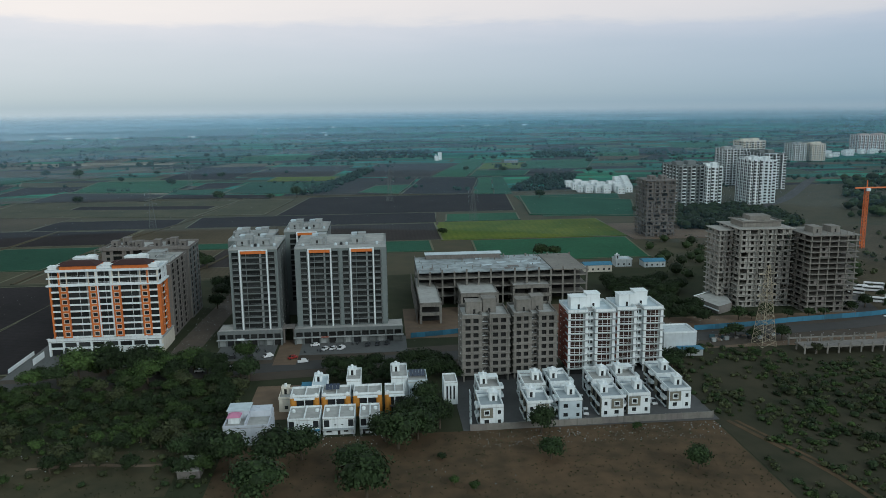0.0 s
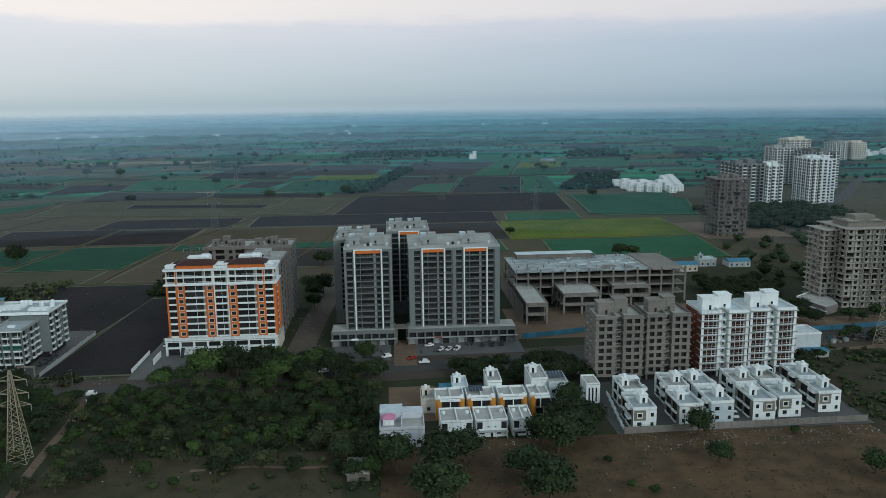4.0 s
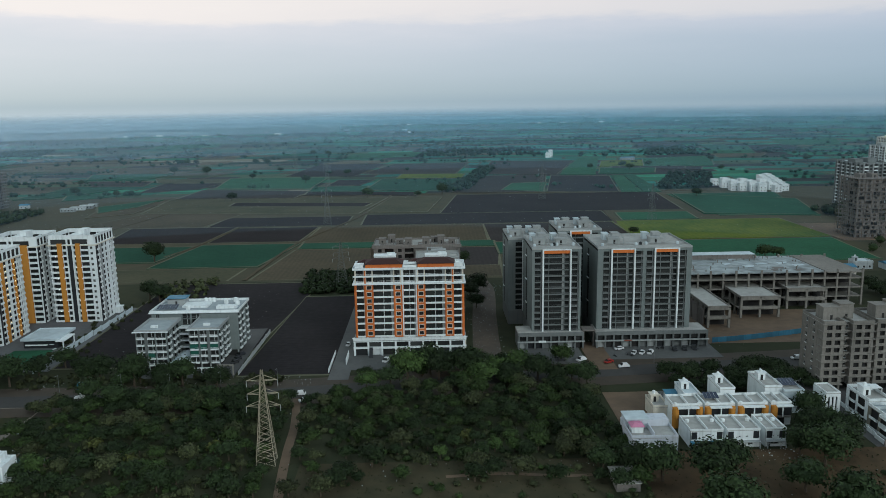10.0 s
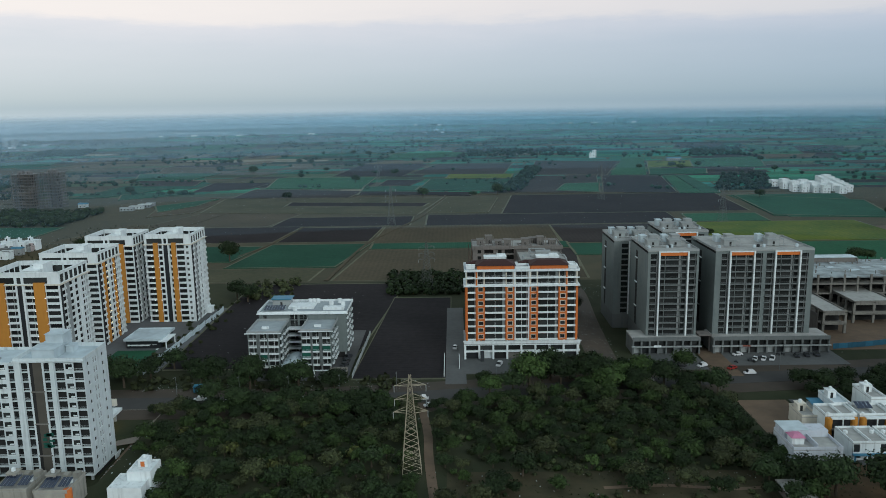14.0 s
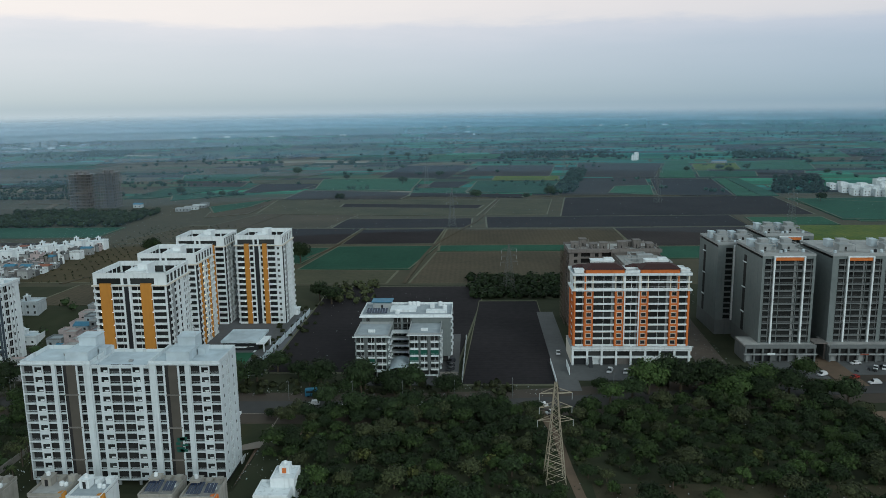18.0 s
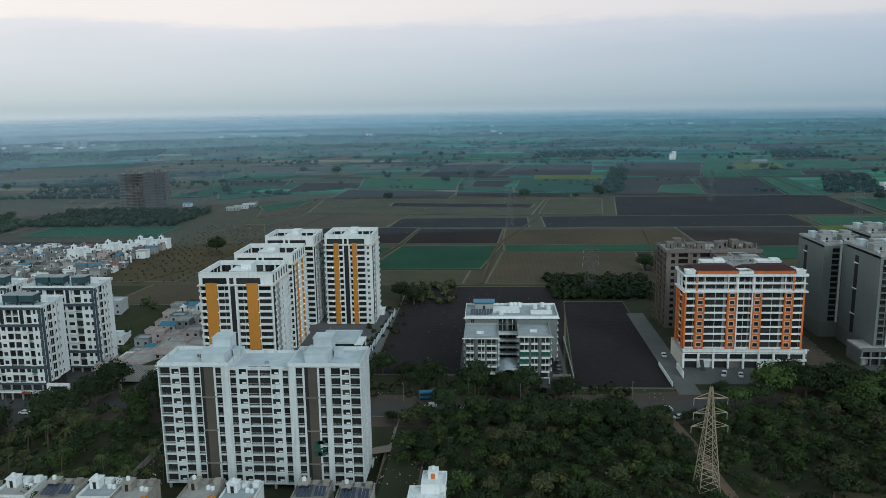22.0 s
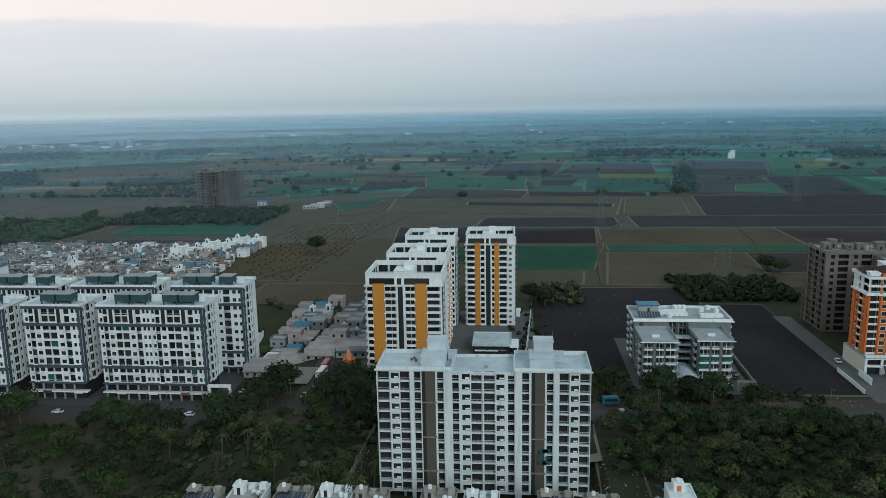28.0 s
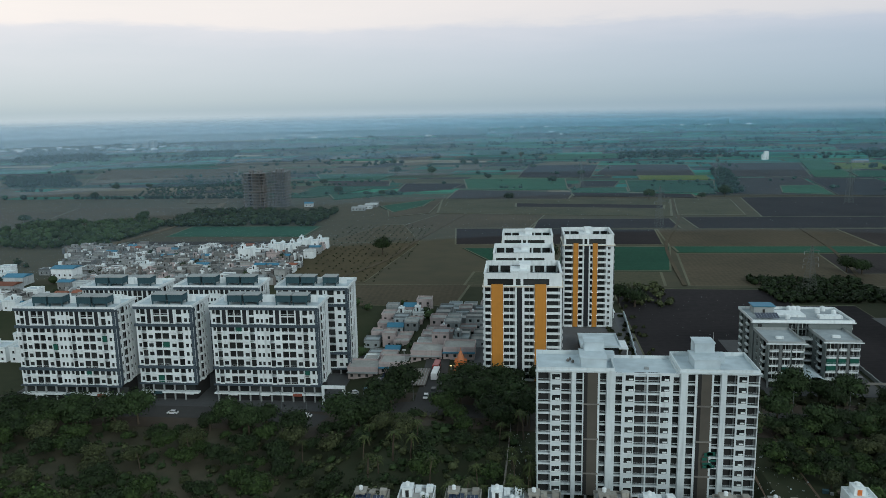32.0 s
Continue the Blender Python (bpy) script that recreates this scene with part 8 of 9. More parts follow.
# ---- trees ----
def leaf_quads(g, c, r, n, size, m=0, flat=0.75, rnd=random):
    """Small leaf clumps spread over an ellipsoid, tilted about its outward direction."""
    for _ in range(n):
        z = rnd.uniform(-0.55, 1)
        a = rnd.uniform(0, 2 * math.pi)
        q = math.sqrt(max(0, 1 - z * z))
        d = Vector((q * math.cos(a), q * math.sin(a), z))
        k = rnd.uniform(0.62, 1.18)
        p = Vector(c) + Vector((d.x * r * k, d.y * r * k, d.z * r * k * flat))
        nrm = (d + Vector((rnd.uniform(-0.7, 0.7), rnd.uniform(-0.7, 0.7), rnd.uniform(-0.3, 0.9)))).normalized()
        s = nrm.cross(Vector((rnd.uniform(-1, 1), rnd.uniform(-1, 1), rnd.uniform(-1, 1)))).normalized() * size * rnd.uniform(0.6, 1.3)
        t = nrm.cross(s).normalized() * size * rnd.uniform(0.4, 1.0)
        g.add((p - s - t * 0.4, p + s * 0.3 - t, p + s + t * 0.3, p - s * 0.2 + t), ((0, 1, 2, 3),), m)


def lobe(g, c, r, flat=0.75, m=0):
    """A low solid of foliage inside the leaves."""
    n = 7
    rings = [(-0.7, 0.6), (0.0, 1.0), (0.65, 0.72)]
    pts = [(c[0], c[1], c[2] - r * flat)] + [(c[0] + r * q * math.cos(2 * math.pi * i / n), c[1] + r * q * math.sin(2 * math.pi * i / n), c[2] + r * flat * z) for z, q in rings for i in range(n)] + [(c[0], c[1], c[2] + r * flat)]
    f = [(0, 1 + (i + 1) % n, 1 + i) for i in range(n)] + [(22, 15 + i, 15 + (i + 1) % n) for i in range(n)]
    for k in range(2):
        f += [(1 + k * n + i, 1 + k * n + (i + 1) % n, 1 + (k + 1) * n + (i + 1) % n, 1 + (k + 1) * n + i) for i in range(n)]
    g.add(pts, f, m)


def tree_kind(seed, R, H, mats, leaves=330, lobes=6, size=0.42):
    """Meshes of one kind of tree: trunk with limbs, and a crown of leaf clumps in several lobes."""
    rnd = random.Random(seed)
    t = Geo()
    t.cyl(0, 0, 0.06 * R + 0.08, 0, H * 0.5, 7, 0, 0.04 * R + 0.05)
    cr = Geo()
    for i in range(lobes):
        a = 2 * math.pi * i / lobes + rnd.uniform(-0.5, 0.5)
        d = R * (0.5 if i else 0.0) * rnd.uniform(0.75, 1.15)
        c = (d * math.cos(a), d * math.sin(a), H * (0.62 if i else 0.74) + rnd.uniform(-0.12, 0.12) * H)
        r = R * rnd.uniform(0.45, 0.62)
        t.beam((0, 0, H * 0.38), (c[0] * 0.8, c[1] * 0.8, c[2]), 0.03 * R + 0.04)
        lobe(cr, c, r * 0.66)
        leaf_quads(cr, c, r * 1.05, int(leaves * 0.86) // lobes, size * 1.06, 0, 0.8, rnd)
    return t.mesh("tree", BARK), [cr.mesh("crown", m) for m in mats], cr


KINDS = {
    "small": [tree_kind(s, 2.3, 4.0, (LEAF, LEAF2, LEAF3), 560, 8, 0.29) for s in (1, 2, 3)],
    "mid": [tree_kind(s, 3.2, 5.6, (LEAF, LEAF2, LEAF3), 950, 10, 0.31) for s in (4, 5, 6)],
    "tall": [tree_kind(s, 6.0, 11.0, (LEAF, LEAF2, LEAF), 2300, 14, 0.40) for s in (11, 12)],
    "big": [tree_kind(s, 4.6, 8.2, (LEAF, LEAF2, LEAF), 1500, 12, 0.35) for s in (7, 8)],
    "yellow": [tree_kind(9, 2.2, 4.0, (LEAF4, LEAF4, LEAF4), 300)],
}
WORDS = {"small": "small bushy %s tree in scrubland", "mid": "rounded %s broadleaf tree with dense crown", "tall": "tall old %s tree with wide crown", "big": "large spreading %s tree with dark crown", "yellow": "small %s yellowing tree in the thicket"}
TONE = ("dark green", "fresh green", "olive green")


def tree(x, y, kind="mid", s=1.0, tone=None, rnd=random):
    tr, crowns, _ = rnd.choice(KINDS[kind])
    i = tone if tone is not None else rnd.choice((0, 0, 0, 1, 1, 2))
    ob = new("tree", tr)
    ob.matrix_basis = at(x, y, 0, rnd.uniform(0, 360)) @ Matrix.Diagonal((s, s, s * rnd.uniform(0.85, 1.15), 1))
    tagged(ob, WORDS[kind] % TONE[i], "tree", "trees")
    part("crown", crowns[i], None, ob)


pile = {}


def joined_tree(x, y, kind, s, tone, rnd):
    """A tree of the inner wood, joined with the rest of its tone."""
    _, _, cr = rnd.choice(KINDS[kind])
    g = pile.setdefault(tone, Geo())
    a = rnd.uniform(0, 6.28)
    c, q, o = math.cos(a) * s, math.sin(a) * s, len(g.v)
    g.v += [(x + c * u - q * v, y + q * u + c * v, w * s) for u, v, w in cr.v]
    g.f += [tuple(o + i for i in f) for f in cr.f]
    g.m += [0] * len(cr.f)


taken = []


def scatter(x0, x1, y0, y1, n, gap, rnd, ok=lambda x, y: True):
    out = []
    for _ in range(n * 12):
        x, y = rnd.uniform(x0, x1), rnd.uniform(y0, y1)
        if ok(x, y) and all((x - a) ** 2 + (y - b) ** 2 > gap * gap for a, b in taken):
            taken.append((x, y))
            out.append((x, y))
            if len(out) >= n:
                break
    return out


rnd = random.Random(31)


def forest_ok(x, y):
    road = 252 + (x + 230) * 0.075
    if y > road or abs(x + 150 + (y - 240) * 0.03) < 3.2:
        return False
    if -146 < x < -60 and y < 214:
        return rnd.random() < 0.10
    if -146 < x < -120 and y < 225:
        return rnd.random() < 0.25
    if x < -222 and y < 226 or x < -214 and y > 238 and x < -226:
        return False
    if x > -54 and y > 228:
        return False
    return True


near = 0
for x, y in scatter(-232, -52, 196, 272, 250, 4.8, rnd, forest_ok):
    k, z = rnd.choice(("small", "small", "mid", "mid", "mid")), rnd.uniform(0.7, 1.1)
    if y < 226 and near < 80:
        near += 1
        tree(x, y, k, z, rnd=rnd)
    else:
        joined_tree(x, y, k, z, rnd.choice((0, 0, 0, 1, 1, 2)), rnd)
for x, y in scatter(-520, -304, 186, 262, 180, 5.4, rnd, lambda x, y: not (x > -346 and y < 236 and rnd.random() < 0.6)):
    k, z = rnd.choice(("mid", "mid", "big", "small")), rnd.uniform(0.85, 1.2)
    if y < 206:
        tree(x, y, k, z, rnd.choice((0, 1, 0, 1, 2)), rnd)
    else:
        joined_tree(x, y, k, z, rnd.choice((0, 1, 1, 0, 2)), rnd)
# bushes and trees along both sides of the main road
for x, y in [p for p in MAIN if -245 < p[0] < -55]:
    for _ in range(4):
        joined_tree(x + rnd.uniform(-5, 5), y - rnd.uniform(6.5, 13), rnd.choice(("small", "mid", "mid")), rnd.uniform(0.7, 1.1), rnd.choice((0, 0, 1, 2)), rnd)
for x, y in [p for p in MAIN if -140 < p[0] < -50]:
    for _ in range(2):
        joined_tree(x + rnd.uniform(-5, 5), y + rnd.uniform(6.5, 10), rnd.choice(("small", "mid", "big")), rnd.uniform(0.7, 1.0), rnd.choice((0, 0, 1)), rnd)
# thicket under and between the trees
g = Geo()
for x, y in scatter(-232, -52, 190, 274, 950, 1.5, rnd, forest_ok):
    r = rnd.uniform(0.5, 1.7)
    i_ = rnd.choice((0, 1, 1, 1, 2))
    lobe(g, (x, y, r * 0.4), r * 0.7, 0.7, i_)
    leaf_quads(g, (x, y, r * 0.4), r, 34, 0.28, i_, 0.8, rnd)
solid("undergrowth", g, [LEAF, LEAF3, LEAF2], "dense dark green undergrowth of shrubs", "shrubs", "stuff")
g = Geo()
for x, y in scatter(-520, -300, 186, 262, 620, 2.0, rnd):
    r = rnd.uniform(0.8, 2.2)
    i_ = rnd.choice((0, 0, 1))
    lobe(g, (x, y, r * 0.4), r * 0.7, 0.7, i_)
    leaf_quads(g, (x, y, r * 0.4), r, 26, 0.36, i_, 0.8, rnd)
solid("undergrowth", g, [LEAF, LEAF3], "olive green undergrowth of shrubs and weeds", "shrubs", "stuff")
# thorn scrub on the waste land beside the villas
for mt, n_, s_ in ((LEAF3, 900, 1.6), (LEAF2, 500, 1.6), (LEAF, 450, 1.9)):
    g = Geo()
    for _ in range(n_):
        x, y = rnd.uniform(98, 250), rnd.uniform(158, 288)
        if abs(x - 100 - (y - 200) * -0.35) < 4 and y < 215 or (150 < x < 200 and y > 268) or rnd.random() < 0.25 * (y > 262):
            continue
        if noise.noise((x * 0.045, y * 0.06, 3.0)) + rnd.uniform(-0.25, 0.25) < -0.22:
            continue
        r = rnd.uniform(0.6, s_)
        lobe(g, (x, y, r * 0.4), r * 0.7, 0.7)
        leaf_quads(g, (x, y, r * 0.4), r, 24, 0.36, 0, 0.8, rnd)
    solid("scrub", g, mt, "low thorny scrub on waste ground", "shrubs", "stuff")
g = Geo()
for _ in range(900):
    x, y = rnd.uniform(122, 270), rnd.uniform(150, 250)
    if noise.noise((x * 0.03, y * 0.045, 7.0)) + rnd.uniform(-0.2, 0.2) < -0.12:
        continue
    r, i_ = rnd.uniform(0.7, 2.3), rnd.choice((0, 0, 1))
    lobe(g, (x, y, r * 0.4), r * 0.7, 0.7, i_)
    leaf_quads(g, (x, y, r * 0.45), r, 26, 0.36, i_, 0.8, rnd)
solid("scrub", g, [LEAF, LEAF3], "dense dark thorn scrub on waste ground", "shrubs", "stuff")
for x, y in scatter(100, 240, 165, 280, 18, 7, rnd):
    tree(x, y, "small", rnd.uniform(0.7, 1.1), rnd=rnd)
# dry weeds
g = Geo()
for _ in range(2600):
    x, y = rnd.uniform(-150, 96), rnd.uniform(160, 217)
    if -52 < x < -8 and y > 213:
        continue
    leaf_quads(g, (x, y, 0.1), rnd.uniform(0.15, 0.45), 3, 0.2, 0, 0.5, rnd)
solid("weeds", g, LEAF3, "sparse dry weeds on bare soil", "weeds", "stuff")
# trees that stand singly round the houses and on bare ground
for x, y, k, s in ((41, 213, "big", 0.95), (40, 196, "big", 0.85), (78, 186, "big", 0.8), (-37.5, 180, "tall", 1.2), (-36, 198, "tall", 1.1), (-48, 200, "big", 1.2), (-29, 203, "tall", 0.95), (-14, 193, "tall", 0.9), (-10.5, 177, "tall", 1.1),
                   (-2, 207, "tall", 1.05), (4, 213, "tall", 0.95), (-6, 213, "big", 1.0), (10, 199, "small", 0.6), (70, 212, "small", 0.75), (12, 184, "small", 0.6), (17, 181, "small", 0.7),
                   (2, 224, "tall", 0.8), (8, 228, "big", 1.0), (11, 220, "big", 1.0), (8, 236, "big", 1.0), (13, 230, "mid", 1.0),
                   (-54, 204, "big", 1.0), (-62, 206, "big", 0.9), (100, 262, "mid", 1.2), (104, 268, "big", 0.8), (98, 272, "mid", 1.2), (112, 274, "small", 1.2)):
    tree(x, y, k, s, 0 if k in ("big", "tall") else None, rnd)
# tall trees along the road
for x, y in ((-116, 276), (-111, 281), (-105, 277), (-101, 283), (-96, 280), (-92, 288), (-88, 282), (-84, 277), (-122, 272), (-130, 268), (-80, 272), (-76, 280), (-70, 275), (-64, 270), (-58, 274), (-54, 268), (-90, 270), (-98, 270)):
    tree(x, y, rnd.choice(("big", "tall")), rnd.uniform(0.75, 1.1), rnd.choice((0, 1)), rnd)
for x, y in scatter(-26, 20, 258, 276, 26, 4.2, rnd):
    joined_tree(x, y, rnd.choice(("mid", "big")), rnd.uniform(0.75, 1.0), 0, rnd)
for x, y in ((-216, 275), (-212, 280), (-232, 283), (-238, 292), (-196, 277), (-201, 273), (-204, 279), (-222, 262), (-212, 257), (-206, 258), (-200, 256), (-194, 258), (-186, 257), (-180, 258), (-172, 258), (-166, 259), (-247, 298), (-252, 288), (-262, 288), (-270, 286), (-277, 289), (-284, 288), (-292, 289), (-300, 290), (-308, 288)):
    tree(x, y, "big" if rnd.random() < 0.6 else "mid", rnd.uniform(0.8, 1.15), 0, rnd)
for x, y in ((-352, 272), (-346, 276), (-341, 271), (-349, 258), (-338, 279), (-344, 258), (-357, 270), (-322, 276), (-316, 281), (-312, 275), (-306, 282), (-318, 270), (-302, 276), (-310, 268), (-396, 270), (-390, 267), (-383, 270), (-387, 264), (-401, 266), (-450, 269), (-444, 266), (-457, 268), (-438, 271), (-464, 271), (-472, 268), (-428, 270), (-434, 266), (-480, 270), (-491, 269), (-500, 271), (-300, 262), (-297, 256)):
    tree(x, y, "tall" if rnd.random() < 0.75 else "big", rnd.uniform(0.85, 1.15), 0, rnd)
for x, y in scatter(110, 150, 316, 392, 46, 4.5, rnd, lambda x, y: not (x > 142 and y < 368)):
    joined_tree(x, y, rnd.choice(("mid", "big")), rnd.uniform(0.8, 1.1), 0, rnd)
for x, y in ((160, 322), (168, 325), (177, 322), (186, 321), (195, 324), (212, 330), (222, 335), (218, 350), (230, 330), (240, 350), (154, 322), (142, 300), (136, 296), (146, 292), (150, 298), (158, 292)):
    tree(x, y, rnd.choice(("mid", "small")), rnd.uniform(0.9, 1.2), 0, rnd)
for x, y, s in ((-283, 497, 1.5), (-389, 524, 1.4), (-245, 396, 1.3), (-252, 402, 1.1), (-90, 470, 1.3), (-84, 400, 1.2), (-88, 392, 1.1), (-92, 408, 1.0), (40, 566, 0.8), (95, 470, 1.1), (104, 474, 1.0), (-118, 475, 1.2), (-112, 470, 1.2)):
    tree(x, y, "big", s, 0, rnd)
for x, y, s in ((-213, 277, 0.95), (-183, 274, 0.8), (-228, 284, 0.9), (-258, 279, 1.0), (-266, 281, 0.9), (-86, 372, 0.7), (-108, 282, 1.0), (-94, 277, 1.0)):
    tree(x, y, "tall", s, 0, rnd)
for x, y in ((-222, 236), (-190, 214), (-170, 222), (-98, 226), (-205, 225), (-186, 240)):
    tree(x, y, "yellow", rnd.uniform(0.8, 1.1), 0, rnd)

for i_, g in pile.items():
    solid("wood", g, (LEAF, LEAF2, LEAF3)[i_], "close-grown %s trees of a wood" % TONE[i_], "trees", "stuff")


# ---- palms ----
def palm_kind(seed, H):
    q = random.Random(seed)
    t = Geo()
    bend = q.uniform(-0.8, 0.8)
    for k in range(5):
        t.beam((bend * (k / 5) ** 2, 0, H * k / 5), (bend * ((k + 1) / 5) ** 2, 0, H * (k + 1) / 5 + 0.05), 0.34 - k * 0.03)
    c = Geo()
    for i in range(17):
        a = 2 * math.pi * i / 17 + q.uniform(-0.2, 0.2)
        up = q.uniform(0.1, 1.0)
        L = q.uniform(2.3, 3.0)
        prev = None
        for k in range(7):
            s = k / 6
            rr = L * s
            z = H + up * 1.5 * s - (1.6 + (1 - up) * 1.4) * s * s
            p = Vector((bend + rr * math.cos(a), rr * math.sin(a), z))
            if prev is not None:
                side = Vector((-math.sin(a), math.cos(a), -0.35)) * (0.62 * (1.1 - s))
                side2 = Vector((math.sin(a), -math.cos(a), -0.35)) * (0.62 * (1.1 - s))
                c.add((prev, p, p + side, prev + side * 0.8), ((0, 1, 2),))
                c.add((prev, p, p + side2, prev + side2 * 0.8), ((0, 1, 2),))
            prev = p
    return t.mesh("palm_tree", BARK), c.mesh("fronds", FROND)


PALMS = [palm_kind(s, h) for s, h in ((1, 6.5), (2, 7.6), (3, 5.6))]
for x, y in scatter(-345, -296, 203, 254, 58, 3.6, rnd) + [(-297, 212), (-301, 207), (-364, 246), (-296, 222), (-382, 240), (-372, 252), (-410, 236), (-398, 243)]:
    tr, fr = rnd.choice(PALMS)
    ob = new("palm_tree", tr)
    s = rnd.uniform(0.8, 1.15)
    ob.matrix_basis = at(x, y, 0, rnd.uniform(0, 360)) @ Matrix.Diagonal((s, s, s, 1))
    tagged(ob, "slender coconut palm with drooping fronds", "palm tree", "palms")
    part("fronds", fr, None, ob)


# ---- far trees and woods ----
def wood(x0, x1, y0, y1, n, r0, r1, mt, label, lean=0.0, name="far_trees", leaves=15, size=0.85):
    g = Geo()
    for _ in range(n):
        y = rnd.uniform(y0, y1)
        x = rnd.uniform(x0, x1) + lean * (y - y0)
        r = rnd.uniform(r0, r1)
        lobe(g, (x, y, r * 0.75), r * 0.8, 0.85)
        leaf_quads(g, (x, y, r * 0.8), r, leaves, size, 0, 0.9, rnd)
    return solid(name, g, mt, label, "trees", "stuff")


wood(-603, -468, 646, 735, 420, 2.2, 4.2, LEAF, "dense wood of dark green trees")
wood(-720, -598, 545, 665, 420, 2.4, 4.4, LEAF, "dense wood of dark green trees")
wood(150, 262, 380, 520, 55, 2.6, 5.5, LEAF, "dark trees between building sites", 0.2, leaves=40, size=0.7)
wood(220, 330, 560, 668, 300, 3.0, 6.0, LEAF, "dark trees round far towers")
wood(380, 560, 600, 900, 300, 3.0, 6.5, LEAF, "dark trees along a far road", 0.6)
wood(-177, -122, 406, 456, 330, 1.0, 2.3, LEAF, "thicket of dark shrubs below a pylon")
wood(-250, -225, 395, 440, 40, 1.0, 2.4, LEAF3, "shrubs along a field edge")
wood(-262, -246, 300, 395, 50, 0.4, 1.0, LEAF3, "weeds and shrubs beside a wall")
wood(-92, -68, 850, 1150, 190, 1.8, 4.2, LEAF5, "dark trees along a stream bed", 0.19)
wood(-125, 90, 1390, 1600, 210, 2.0, 4.6, LEAF5, "broken belt of far dark trees")
wood(140, 198, 845, 1005, 170, 1.6, 4.6, LEAF5, "clump of dark trees among fields", 0.37)
wood(262, 352, 1350, 1560, 150, 2.2, 4.8, LEAF5, "far wood between fields", 0.35)
wood(-975, -871, 985, 1135, 330, 2.2, 4.0, LEAF5, "dark plantation in dry fields", -0.7)
wood(-1303, -1094, 1470, 1980, 520, 3.0, 5.5, LEAF5, "broad belt of far trees in haze", -0.6)
wood(-998, -886, 1560, 1760, 200, 3.0, 5.0, LEAF5, "belt of far trees in haze", -0.3)
wood(-735, -605, 858, 1070, 620, 0.8, 1.7, LEAF5, "young plantation of small trees", -0.3, leaves=10, size=0.6)
wood(-757, -602, 846, 851, 70, 1.2, 2.6, LEAF5, "hedge along a plantation")
wood(-420, -340, 330, 400, 26, 1.6, 3.2, LEAF, "trees among low houses")
wood(-620, -450, 400, 540, 46, 1.6, 3.4, LEAF, "trees among crowded houses")
wood(240, 420, 360, 560, 160, 0.8, 2.4, LEAF3, "scrub on waste land")
wood(-700, -366, 262, 270, 40, 1.4, 3.0, LEAF, "roadside bushes")
wood(-260, -160, 274, 286, 60, 0.7, 1.6, LEAF3, "weeds along the road")
g = Geo()
for i in range(14):
    for j in range(26):
        x, y = -436 + i * 5.0 + rnd.uniform(-0.8, 0.8), 446 + j * 8 + rnd.uniform(-1, 1)
        if x < -372 + (y - 505) * 0.1 and rnd.random() < 0.75:
            leaf_quads(g, (x, y, 0.6), 0.7, 8, 0.42, 0, 0.9, rnd)
solid("saplings", g, LEAF3, "rows of orchard saplings", "saplings", "stuff")
FARLEAF = leafy("far_plain_leaves", (0.020, 0.048, 0.034), (0.014, 0.034, 0.025), 0.2)
# hedges on field boundaries and trees that stand singly
hedge_trees = {}
for x, y, dx, dy in hedges:
    b = 0 if y < 1500 else 1 if y < 2300 else 2
    g = hedge_trees.setdefault(b, Geo())
    n = int(math.hypot(dx, dy) / rnd.uniform(5, 16) / (1 + 0.5 * b)) + 1
    for i in range(n):
        t, r = rnd.random(), rnd.choice((0.7, 1.0, 1.0, 1.5)) * rnd.uniform(1.5, 3.2)
        c = (x + dx * t + rnd.uniform(-1.5, 1.5), y + dy * t + rnd.uniform(-2, 2), r * 0.7)
        lobe(g, c, r * 0.85, 0.8)
        if b < 2:
            leaf_quads(g, c, r, 12 - 4 * b, 0.8 + b * 0.4, 0, 0.85, rnd)
for b, (y0, y1, n, r0, r1) in enumerate(((840, 1300, 80, 1.4, 3.6), (1300, 2000, 270, 1.6, 4.2), (2000, 2900, 380, 2.2, 5.0), (2900, 4150, 420, 3, 6))):
    g = hedge_trees.setdefault(min(b, 2), Geo())
    for _ in range(n):
        y = rnd.uniform(y0, y1)
        x = rnd.uniform(-0.78 * y - 100, 0.72 * y + 60)
        for i in range(rnd.choice((1, 1, 1, 2, 3, 6))):
            r = rnd.uniform(r0, r1)
            c = (x + rnd.gauss(0, 5 + 4 * i), y + rnd.gauss(0, 4 + 3 * i), r * 0.7)
            lobe(g, c, r * 0.85, 0.8)
            if b < 2:
                leaf_quads(g, c, r, 10, 0.9 + b * 0.4, 0, 0.85, rnd)
for b, g in hedge_trees.items():
    solid("far_trees", g, FARLEAF, "scattered trees and hedges over distant fields", "trees", "stuff")
for x, y in ((-331, 1496), (-299, 1472), (-212, 1698), (-159, 1623), (-510, 1296), (-497, 1305), (-546, 1238), (-393, 1282), (-371, 1266), (-325, 1136), (-281, 1194), (-476, 1129), (-424, 1111), (-342, 1032), (-262, 969), (-220, 1065),
             (-173, 809), (-311, 801), (-449, 853), (-547, 989), (-501, 871), (119, 1103), (167, 1112), (207, 1123), (326, 1202), (283, 1044), (501, 1298), (462, 1171)):
    tree(x, y, "big", rnd.uniform(0.9, 1.5), 0, rnd)
for x, y in ((168, 1076), (287, 869), (157, 773), (-732, 662), (-769, 839), (-635, 687), (-791, 925), (-668, 630), (-623, 660), (-763, 955), (-121, 813), (-95, 830)):
    tree(x, y, "big", rnd.uniform(0.9, 1.5), 0, rnd)
